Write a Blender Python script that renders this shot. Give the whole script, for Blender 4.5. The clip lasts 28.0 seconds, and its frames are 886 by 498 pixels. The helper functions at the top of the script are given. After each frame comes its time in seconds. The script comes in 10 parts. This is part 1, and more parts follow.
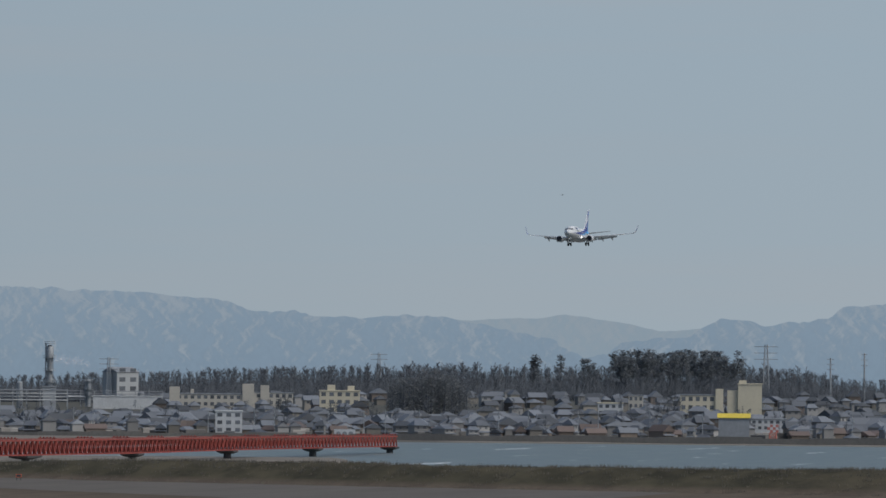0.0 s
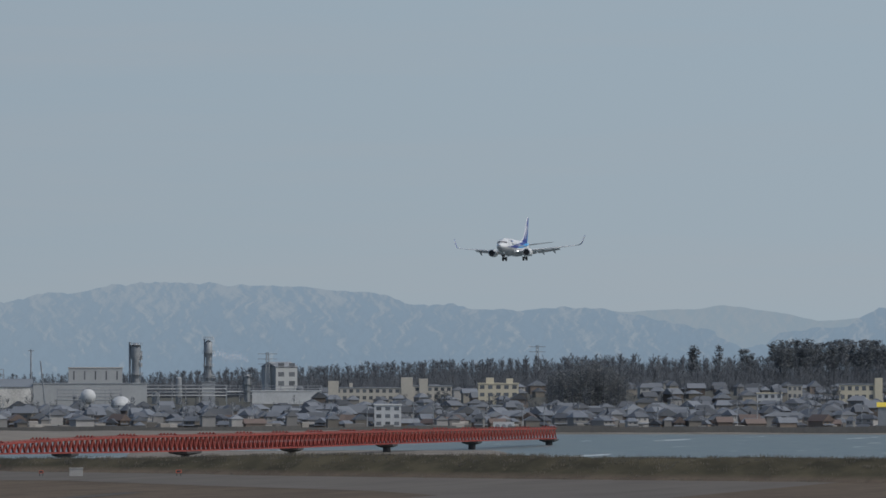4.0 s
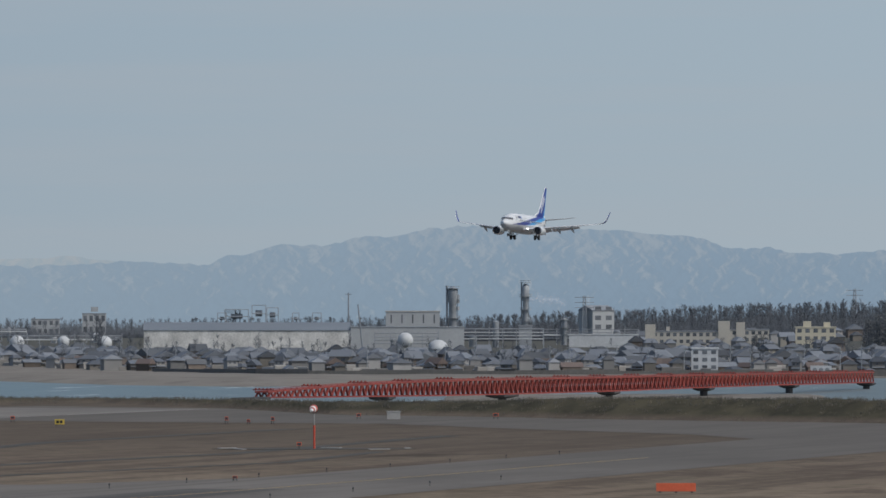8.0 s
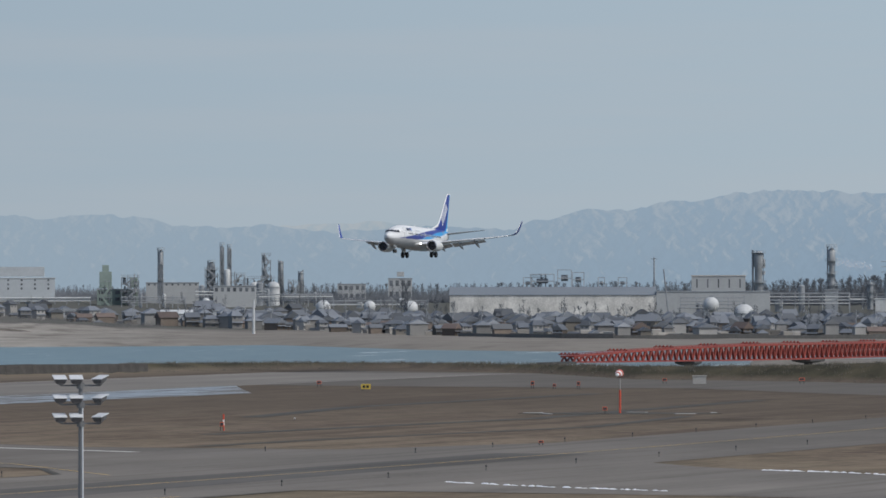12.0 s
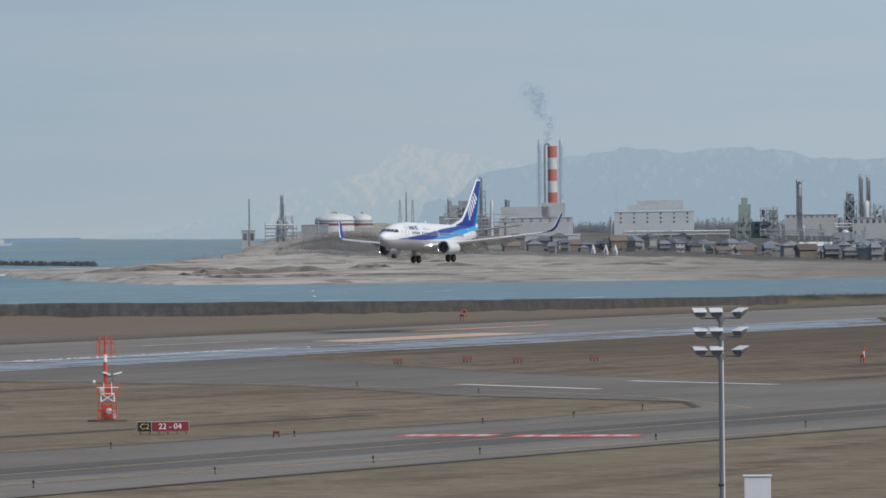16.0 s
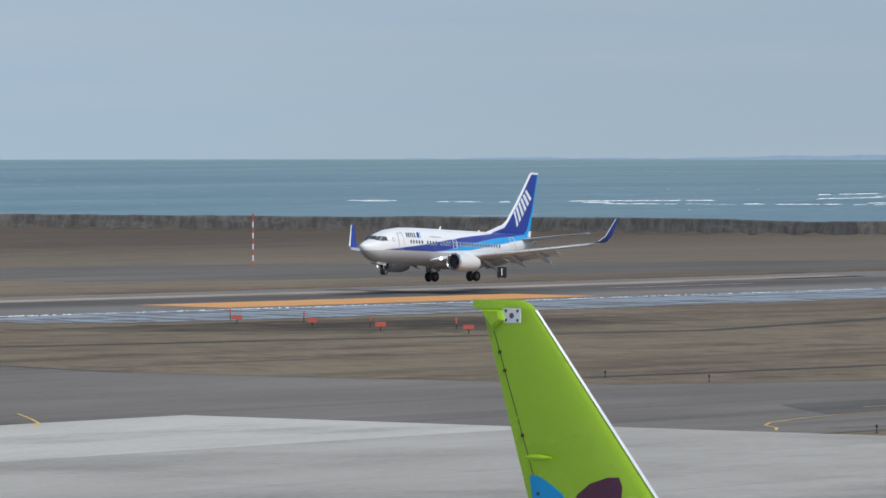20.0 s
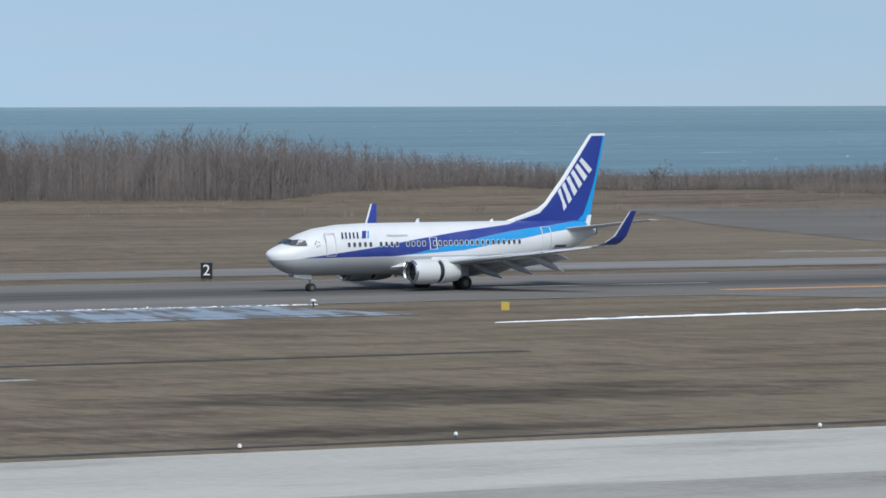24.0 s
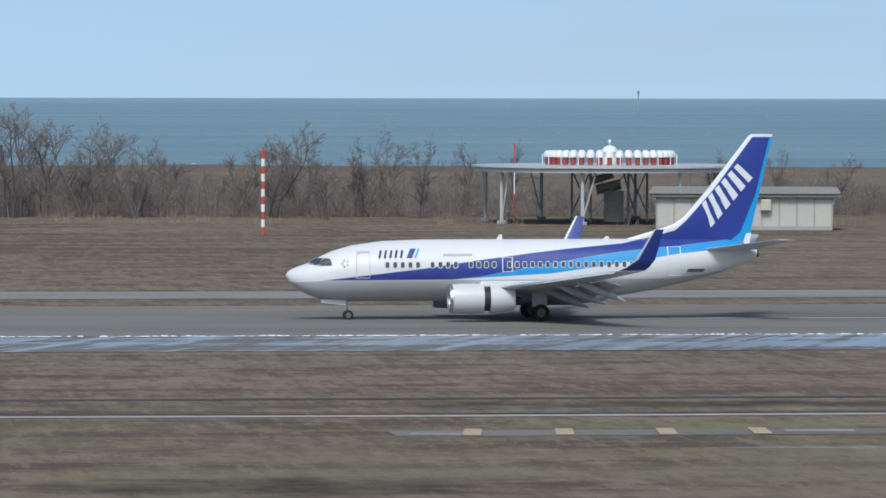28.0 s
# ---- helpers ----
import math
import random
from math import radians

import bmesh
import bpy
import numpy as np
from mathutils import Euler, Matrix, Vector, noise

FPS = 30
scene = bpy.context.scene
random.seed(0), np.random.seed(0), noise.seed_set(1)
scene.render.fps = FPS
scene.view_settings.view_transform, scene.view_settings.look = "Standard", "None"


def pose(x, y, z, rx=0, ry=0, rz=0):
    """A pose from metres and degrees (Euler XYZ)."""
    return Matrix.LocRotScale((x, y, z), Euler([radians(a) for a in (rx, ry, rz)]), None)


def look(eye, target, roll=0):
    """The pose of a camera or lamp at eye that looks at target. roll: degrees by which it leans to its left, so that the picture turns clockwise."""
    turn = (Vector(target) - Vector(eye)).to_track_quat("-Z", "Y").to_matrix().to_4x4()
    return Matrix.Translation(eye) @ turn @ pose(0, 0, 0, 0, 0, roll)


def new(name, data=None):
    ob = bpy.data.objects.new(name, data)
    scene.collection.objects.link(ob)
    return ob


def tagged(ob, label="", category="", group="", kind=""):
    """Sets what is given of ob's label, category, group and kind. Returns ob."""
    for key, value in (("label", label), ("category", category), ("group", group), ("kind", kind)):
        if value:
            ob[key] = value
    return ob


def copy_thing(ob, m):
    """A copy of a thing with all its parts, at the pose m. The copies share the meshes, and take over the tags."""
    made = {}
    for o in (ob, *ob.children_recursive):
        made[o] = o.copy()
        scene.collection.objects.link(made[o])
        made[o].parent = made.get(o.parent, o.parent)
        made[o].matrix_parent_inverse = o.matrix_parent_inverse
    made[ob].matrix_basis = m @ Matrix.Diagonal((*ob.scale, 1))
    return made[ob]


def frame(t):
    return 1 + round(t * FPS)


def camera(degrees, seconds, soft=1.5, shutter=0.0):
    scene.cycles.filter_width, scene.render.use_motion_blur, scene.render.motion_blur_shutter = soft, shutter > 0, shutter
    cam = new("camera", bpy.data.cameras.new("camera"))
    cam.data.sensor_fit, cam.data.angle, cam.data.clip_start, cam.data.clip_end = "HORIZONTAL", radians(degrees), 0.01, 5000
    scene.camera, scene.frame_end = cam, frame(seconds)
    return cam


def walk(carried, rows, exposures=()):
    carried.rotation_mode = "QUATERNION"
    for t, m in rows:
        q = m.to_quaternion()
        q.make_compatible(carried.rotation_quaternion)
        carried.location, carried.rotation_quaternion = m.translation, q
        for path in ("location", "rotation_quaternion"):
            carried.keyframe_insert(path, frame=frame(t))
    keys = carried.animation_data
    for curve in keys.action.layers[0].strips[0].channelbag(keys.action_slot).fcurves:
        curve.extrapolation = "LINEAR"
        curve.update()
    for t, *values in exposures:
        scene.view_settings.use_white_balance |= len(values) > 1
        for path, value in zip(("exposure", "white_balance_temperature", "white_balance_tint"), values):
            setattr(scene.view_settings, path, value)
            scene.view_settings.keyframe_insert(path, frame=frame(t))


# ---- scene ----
# The airfield seen from a terrace 16 m up. x runs along the runway, y across it towards the sea.
EYE = 16.1
cam = camera(8.343, 28.0, soft=1.6)
# seconds, bearing from +y, tilt, lean (degrees)
TURNS = (
    (0, 76.668, 1.229, 0.522), (0.5, 76.583, 1.156, 0.490), (1, 76.474, 1.154, 0.527), (1.5, 76.255, 1.312, 0.396),
    (2, 75.947, 1.381, 0.335), (2.5, 75.844, 1.340, 0.254), (4.5, 74.850, 1.162, -0.045), (5, 74.503, 1.239, 0.013),
    (5.5, 74.172, 1.226, 0.075), (6, 73.739, 0.953, 0.073), (6.5, 73.526, 0.915, 0.182), (7, 73.242, 0.787, 0.152),
    (7.5, 72.720, 0.633, 0.084), (8, 72.196, 0.620, -0.001), (8.5, 71.799, 0.662, 0.125), (9, 71.556, 0.557, 0.324),
    (9.5, 71.353, 0.278, 0.188), (10, 70.882, 0.201, 0.578), (10.5, 70.524, 0.331, 0.537), (11, 69.836, 0.335, 0.011),
    (11.5, 69.581, 0.298, -0.136), (13.5, 67.478, 0.210, -0.262), (14, 66.654, 0.090, -0.609), (14.5, 65.989, -0.026, -0.488),
    (15, 65.078, -0.054, -0.652), (15.5, 63.984, -0.165, -0.808), (16, 63.289, -0.315, -0.559), (16.5, 62.514, -0.484, -0.325),
    (17, 61.967, -0.508, -0.181), (17.5, 60.386, -0.635, -0.171), (18, 58.925, -0.787, -0.337), (18.5, 57.497, -0.962, -0.122),
    (19, 56.188, -1.014, -0.192), (19.5, 54.816, -0.931, 0.061), (20, 53.220, -1.033, -0.040), (20.5, 50.833, -1.129, -0.223),
    (21, 48.070, -1.301, 0.011), (21.5, 46.261, -1.344, 0.075), (22, 44.515, -1.290, 0.299), (22.5, 42.565, -1.520, 0.164),
    (23, 40.150, -1.500, 0.080), (23.5, 37.350, -1.520, -0.020), (24, 34.200, -1.530, -0.100), (24.5, 30.509, -1.569, -0.178),
    (25, 26.838, -1.653, -0.374), (25.5, 23.744, -1.546, -0.165), (26, 20.398, -1.726, 0.090), (26.5, 16.959, -1.824, -0.127),
    (27, 13.832, -1.617, 0.083), (27.5, 10.416, -1.541, -0.022), (28, 6.661, -1.609, 0.093),
)


def turned(bearing, tilt, lean):
    return pose(0, 0, EYE, 90 + tilt, 0, -bearing) @ pose(0, 0, 0, 0, 0, lean)


walk(cam, [(t, turned(a, b, c)) for t, a, b, c in TURNS],
     exposures=((0, -0.39, 6220, 8), (5, -0.36, 6220, 8), (9, -0.18, 6200, 8), (14, -0.02, 6250, 8), (18, 0.06, 6100, 7), (21, 0.08, 5950, 6), (24, 0.08, 5850, 5), (28, 0.06, 5850, 5)))

# ---- light ----
SUN_EL, SUN_AZ = 48.0, 195.0
world = bpy.data.worlds.new("sky")
scene.world = world
world.use_nodes = True
wn = world.node_tree.nodes
sky = wn.new("ShaderNodeTexSky")
sky.sky_type, sky.sun_disc = "NISHITA", False
sky.sun_elevation, sky.sun_rotation = radians(SUN_EL), radians(SUN_AZ)
sky.dust_density, sky.air_density = 3.0, 1.0
world.node_tree.links.new(sky.outputs[0], wn["Background"].inputs[0])
wn["Background"].inputs[1].default_value = 0.12
sun = new("sun", bpy.data.lights.new("sun", "SUN"))
sun.data.energy, sun.data.angle, sun.data.color = 2.15, radians(14), (1.0, 0.96, 0.9)
sx, sy = math.sin(radians(SUN_AZ)), math.cos(radians(SUN_AZ))
ce, se = math.cos(radians(SUN_EL)), math.sin(radians(SUN_EL))
sun.matrix_world = look((sx * ce * 100, sy * ce * 100, se * 100), (0, 0, 0))


# ---- materials ----
class Nodes:
    """Short forms for a material's nodes."""

    def __init__(self, name):
        self.m = bpy.data.materials.new(name)
        self.m.use_nodes = True
        self.t = self.m.node_tree
        self.b = self.t.nodes["Principled BSDF"]
        self.co = self.t.nodes.new("ShaderNodeTexCoord").outputs["Object"]

    def put(self, socket, value):
        if hasattr(value, "is_linked"):
            self.t.links.new(value, socket)
        else:
            socket.default_value = value

    def math(self, op, a, b=0.0, c=0.0, clamp=False):
        n = self.t.nodes.new("ShaderNodeMath")
        n.operation, n.use_clamp = op, clamp
        for i, v in enumerate((a, b, c)):
            self.put(n.inputs[i], v)
        return n.outputs[0]

    def xyz(self, v=None):
        n = self.t.nodes.new("ShaderNodeSeparateXYZ")
        self.put(n.inputs[0], v or self.co)
        return n.outputs

    def scaled(self, s, v=None):
        n = self.t.nodes.new("ShaderNodeMapping")
        self.put(n.inputs["Vector"], v or self.co)
        n.inputs["Scale"].default_value = s
        return n.outputs[0]

    def noise(self, scale, detail=4.0, rough=0.55, v=None):
        n = self.t.nodes.new("ShaderNodeTexNoise")
        self.put(n.inputs["Vector"], v or self.co)
        n.inputs["Scale"].default_value, n.inputs["Detail"].default_value = scale, detail
        n.inputs["Roughness"].default_value = rough
        return n.outputs[0]

    def span(self, v, lo, hi, to_lo=0.0, to_hi=1.0, smooth=False):
        n = self.t.nodes.new("ShaderNodeMapRange")
        if smooth:
            n.interpolation_type = "SMOOTHSTEP"
        for i, x in enumerate((v, lo, hi, to_lo, to_hi)):
            self.put(n.inputs[i], x)
        return n.outputs[0]

    def mix(self, f, a, b, kind="MIX"):
        n = self.t.nodes.new("ShaderNodeMix")
        n.data_type, n.blend_type = "RGBA", kind
        self.put(n.inputs[0], f)
        for i, v in ((6, a), (7, b)):
            self.put(n.inputs[i], (*v, 1) if isinstance(v, tuple) else v)
        return n.outputs[2]

    def broken(self, x, pts):
        """z of a broken line through pts at x."""
        (x0, z0), (x1, z1) = pts[0], pts[1]
        k = (z1 - z0) / (x1 - x0)
        out = self.math("MULTIPLY_ADD", x, k, z0 - k * x0)
        for (xa, za), (xb, zb) in zip(pts[1:], pts[2:]):
            k2 = (zb - za) / (xb - xa)
            ramp = self.math("MAXIMUM", self.math("SUBTRACT", x, xa), 0.0)
            out = self.math("MULTIPLY_ADD", ramp, k2 - k, out)
            k = k2
        return out

    def bump(self, h, strength=0.3, dist=0.05):
        n = self.t.nodes.new("ShaderNodeBump")
        n.inputs["Strength"].default_value, n.inputs["Distance"].default_value = strength, dist
        self.put(n.inputs["Height"], h)
        self.put(self.b.inputs["Normal"], n.outputs[0])

    def random(self):
        return self.t.nodes.new("ShaderNodeObjectInfo").outputs["Random"]

    def done(self, color, rough=0.6, metal=0.0, spec=0.5):
        self.put(self.b.inputs["Base Color"], (*color, 1) if isinstance(color, tuple) else color)
        self.put(self.b.inputs["Roughness"], rough)
        self.put(self.b.inputs["Metallic"], metal)
        self.put(self.b.inputs["Specular IOR Level"], spec)
        return self.m


def tone(c, k):
    return tuple(min(1.0, v * k) for v in c)


def plain(name, c, rough=0.6, metal=0.0, var=0.15, scale=1.0, bump=0.0, each=0.0, spec=0.5):
    """A surface of one colour with stains at two scales; each: how far single pieces differ."""
    n = Nodes(name)
    big, fine = n.noise(scale, 4), n.noise(scale * 9, 3)
    f = n.math("MULTIPLY_ADD", fine, 0.4, n.math("MULTIPLY", big, 0.6))
    col = n.mix(n.span(f, 0.3, 0.7), tone(c, 1 - var), tone(c, 1 + var))
    if each:
        k = n.math("MULTIPLY_ADD", n.random(), 2 * each, 1 - each)
        v = n.t.nodes.new("ShaderNodeCombineXYZ")
        for i in range(3):
            n.put(v.inputs[i], k)
        col = n.mix(1.0, col, v.outputs[0], "MULTIPLY")
    if bump:
        n.bump(fine, bump)
    return n.done(col, n.span(big, 0.3, 0.7, max(0.02, rough - 0.08), rough + 0.08), metal, spec)


# ---- mesh helpers ----
def ob_of(name, bm, material, parent=None, label="", smooth=False):
    me = bpy.data.meshes.new(name)
    bm.normal_update()
    bm.to_mesh(me)
    bm.free()
    for m in material if isinstance(material, (list, tuple)) else (material,):
        me.materials.append(m)
    if smooth:
        me.shade_smooth()
        me.set_sharp_from_angle(angle=radians(40))
    o = new(name, me)
    o.parent = parent
    if label:
        o["label"] = label
    return o


def part(name, bm, material, parent, label="", smooth=False):
    return ob_of(name, bm, material, parent, label, smooth)


def thing(name, m, label, category, group="", kind=""):
    e = new(name)
    e.matrix_basis = m
    e.empty_display_size = 0.2
    return tagged(e, label, category, group, kind)


def again(src, m=None, parent=None):
    """Another object on the same mesh: an alike piece."""
    o = new(src.name.split(".")[0], src.data)
    o.parent = parent or src.parent
    o.matrix_basis = m or Matrix.Identity(4)
    return o


def box(bm, x0, x1, y0, y1, z0, z1, m=None, bevel=0.0):
    r = bmesh.ops.create_cube(bm, size=1.0, matrix=Matrix.Translation(((x0 + x1) / 2, (y0 + y1) / 2, (z0 + z1) / 2))
                              @ Matrix.Diagonal((x1 - x0, y1 - y0, z1 - z0, 1)))
    vs = r["verts"]
    if bevel:
        es = list({e for v in vs for e in v.link_edges})
        r2 = bmesh.ops.bevel(bm, geom=es, offset=bevel, segments=1, affect="EDGES")
        vs = list({v for f in r2["faces"] for v in f.verts} | {v for v in vs if v.is_valid})
    if m is not None:
        bmesh.ops.transform(bm, matrix=m, verts=vs)
    return bm


def rod(bm, a, b, r0, r1=None, n=8, caps=True):
    """A tapered round bar from a to b."""
    a, b = Vector(a), Vector(b)
    m = Matrix.Translation((a + b) / 2) @ (b - a).to_track_quat("Z", "Y").to_matrix().to_4x4()
    bmesh.ops.create_cone(bm, cap_ends=caps, segments=n, radius1=r0, radius2=r0 if r1 is None else r1,
                          depth=(b - a).length, matrix=m)
    return bm


def bar(bm, a, b, w, h=None):
    """A square bar from a to b."""
    a, b = Vector(a), Vector(b)
    m = Matrix.Translation((a + b) / 2) @ (b - a).to_track_quat("Z", "Y").to_matrix().to_4x4()
    bmesh.ops.create_cube(bm, size=1.0, matrix=m @ Matrix.Diagonal((w, h or w, (b - a).length, 1)))
    return bm


def skin(bm, rings, close=True, caps=True):
    """Faces between rings of points; all rings have the same count."""
    rows = [[bm.verts.new(p) for p in r] for r in rings]
    n = len(rows[0])
    for a, b in zip(rows, rows[1:]):
        for i in range(n if close else n - 1):
            j = (i + 1) % n
            bm.faces.new((a[i], a[j], b[j], b[i]))
    if caps and close:
        bm.faces.new(rows[0][::-1])
        bm.faces.new(rows[-1])
    bmesh.ops.recalc_face_normals(bm, faces=bm.faces[:])
    return bm


def turnery(bm, prof, m=None, n=20):
    """A solid of revolution about z from (radius, z) pairs."""
    lim = 0.3 * max(r for r, z in prof)
    prof = [(0.002, prof[0][1])] * (prof[0][0] < lim) + list(prof) + [(0.002, prof[-1][1])] * (prof[-1][0] < lim)
    rings = [[(r * math.cos(2 * math.pi * i / n), r * math.sin(2 * math.pi * i / n), z) for i in range(n)] for r, z in prof]
    if m is not None:
        rings = [[m @ Vector(p) for p in r] for r in rings]
    return skin(bm, rings, True, False)


def slab(bm, pts, z0, z1):
    """A flat plate with the outline pts."""
    return skin(bm, [[(x, y, z0) for x, y in pts], [(x, y, z1) for x, y in pts]])


def new_bm():
    return bmesh.new()


def at(az, d):
    """Plan place at a bearing and a distance from the terrace; bearings east of 50 degrees need a small trim."""
    if az > 50:
        az += 0.0062 * min(80 - az, 20) * min(1.0, (az - 50) / 7)
    return d * math.sin(radians(az)), d * math.cos(radians(az))


def lerp(pts, x):
    """y of the broken line pts at x."""
    if x <= pts[0][0]:
        return pts[0][1]
    for (xa, ya), (xb, yb) in zip(pts, pts[1:]):
        if x <= xb:
            return ya + (yb - ya) * (x - xa) / (xb - xa)
    return pts[-1][1]


def step(x, a, b):
    s = min(1.0, max(0.0, (x - a) / (b - a)))
    return s * s * (3 - 2 * s)


# ---- ground ----
RW = 402.6
WATER = -5.0


def field(x):
    """Height of the airfield: it falls about a metre towards the river."""
    return -1.05 * step(x, 200, 620)


# the dike round the field and the beach line west of it: bearing, distance
DIKE = ((-40, 1150), (8, 1110), (15, 1090), (22, 1120), (30, 1150), (38, 1160), (45, 1170), (49, 1180), (53.5, 1120),
        (57, 1070), (60, 1055), (62, 1058), (65, 1089), (67, 1140), (68.9, 1185), (70, 1120), (71.1, 1042), (72.2, 1026), (73.8, 997), (75.1, 979), (76.7, 959), (78.9, 939), (81, 925), (90, 900))
# the bank across the river mouth
BANK = ((58.5, 2350), (59.2, 2030), (60.5, 1825), (62, 1800), (66, 1815), (67.6, 1850), (69, 1735), (70.3, 1690), (72, 1730), (74.5, 1890),
        (76, 1900), (78, 1900), (82, 1890), (95, 1890))


def ground_height(az, d):
    x, y = at(az, d)
    near = lerp(DIKE, az)
    if az < 41.8:
        # dunes and scrub, then the beach
        h = field(x) + 0.9 * step(d, near - 330, near - 200) * (1 + 0.5 * noise.noise((x / 45, y / 45, 0))) * (1 - step(d, near - 60, near))
        h += (-9 - h) * step(d, near - 30, near + 60)
        # the dike runs out behind the thicket
        return max(h, field(x) + (3.3 * step(az, 40.0, 41.6) - 9 * (1 - step(az, 39.0, 40.0))) * step(d, near, near + 9) + (-9 - field(x)) * step(d, near + 13, near + 40))
    top = lerp(((41.8, 3.3), (42.6, 3.45), (44.5, 3.3), (46.2, 2.95), (47.3, 2.85), (48.5, 2.68), (50.4, 2.62), (52.5, 2.7), (54.6, 2.75), (57, 2.5), (60, 2.4), (62, 2.2), (65, 1.8), (66.7, 1.5), (67.8, 1.2), (68.9, 0.8), (70.2, 1.55), (71.1, 2.1), (72.2, 2.4), (73.8, 3.4), (75.1, 3.5), (76.7, 3.4), (79, 3.6), (82, 3.8)), az)
    h = field(x) + top * step(d, near, near + 9) * (1 + 0.08 * noise.noise((x / 20, y / 20, 0)))
    h += (-9 - h) * step(d, near + 13, near + 40)
    # a wet sandbar in the river mouth
    bar = step(az, 71.2, 72.4) * (1 - step(az, 75.7, 76.3)) * step(d, 1170, 1290) * (1 - step(d, 1560, 1660))
    h = max(h, -9 + 4.75 * bar + 0.12 * noise.noise((x / 40, y / 40, 2)))
    far = lerp(BANK, az)
    if az > 58.4 and d > far - 60:
        hill = step(az, 74.0, 76.8)
        land = -3.0 + 1.0 * (1 - step(az, 60.3, 61.2)) + 5.0 * (1 - hill) * step(d, far + 720, far + 1500) * (0.1 + 0.9 * step(az, 61.2, 62.4)) + 8.3 * hill * step(d, far + 150, far + 1500)
        dune = (1 - step(az, 64.5, 67.5)) * step(az, 59.6, 61.5)
        land += dune * step(d, far + 120, far + 420) * (2.6 + 2.6 * noise.noise((x / 50, y / 50, 3)) + 2.0 * noise.noise((x / 17, y / 17, 5)))
        land += 0.35 * noise.noise((x / 30, y / 30, 9))
        land += 5.0 * step(az, 61.45, 62.3) * (1 - step(az, 62.7, 63.2)) * step(d, far + 900, far + 1120) * (1 + 0.2 * noise.noise((x / 40, y / 40, 6)))
        h = -9 + (land + 9) * step(d, far - 60, far + 75)
        back = far + lerp(((58.4, 40), (59.0, 150), (59.6, 300), (60.3, 420), (61.0, 800), (61.8, 3000)), az)
        h += (-9 - h) * step(d, back, back + 60)
    return h


def ground_mesh():
    az = [-180 + 6 * i for i in range(29)] + [-6 + 0.22 * i for i in range(430)]
    az = [a for a in az if a < 66] + [66 + 0.055 * i for i in range(137)] + [a for a in az if 73.6 < a < 90] + [90 + 6 * i for i in range(16)]
    ds, d = [2.0, 30.0], 60.0
    while d < 4900:
        ds.append(d)
        d += 12 if d < 800 else 5.5 if d < 1260 else 14 if d < 2500 else 60
    ds.append(4950)
    vs = [(*at(a, d), ground_height(a, d)) for a in az for d in ds]
    n, k = len(ds), len(az)
    fs = [(i * n + j, i * n + j + 1, ((i + 1) % k) * n + j + 1, ((i + 1) % k) * n + j) for i in range(k) for j in range(n - 1)]
    me = bpy.data.meshes.new("ground")
    me.from_pydata(vs, [], fs)
    me.flip_normals()
    me.shade_smooth()
    return me


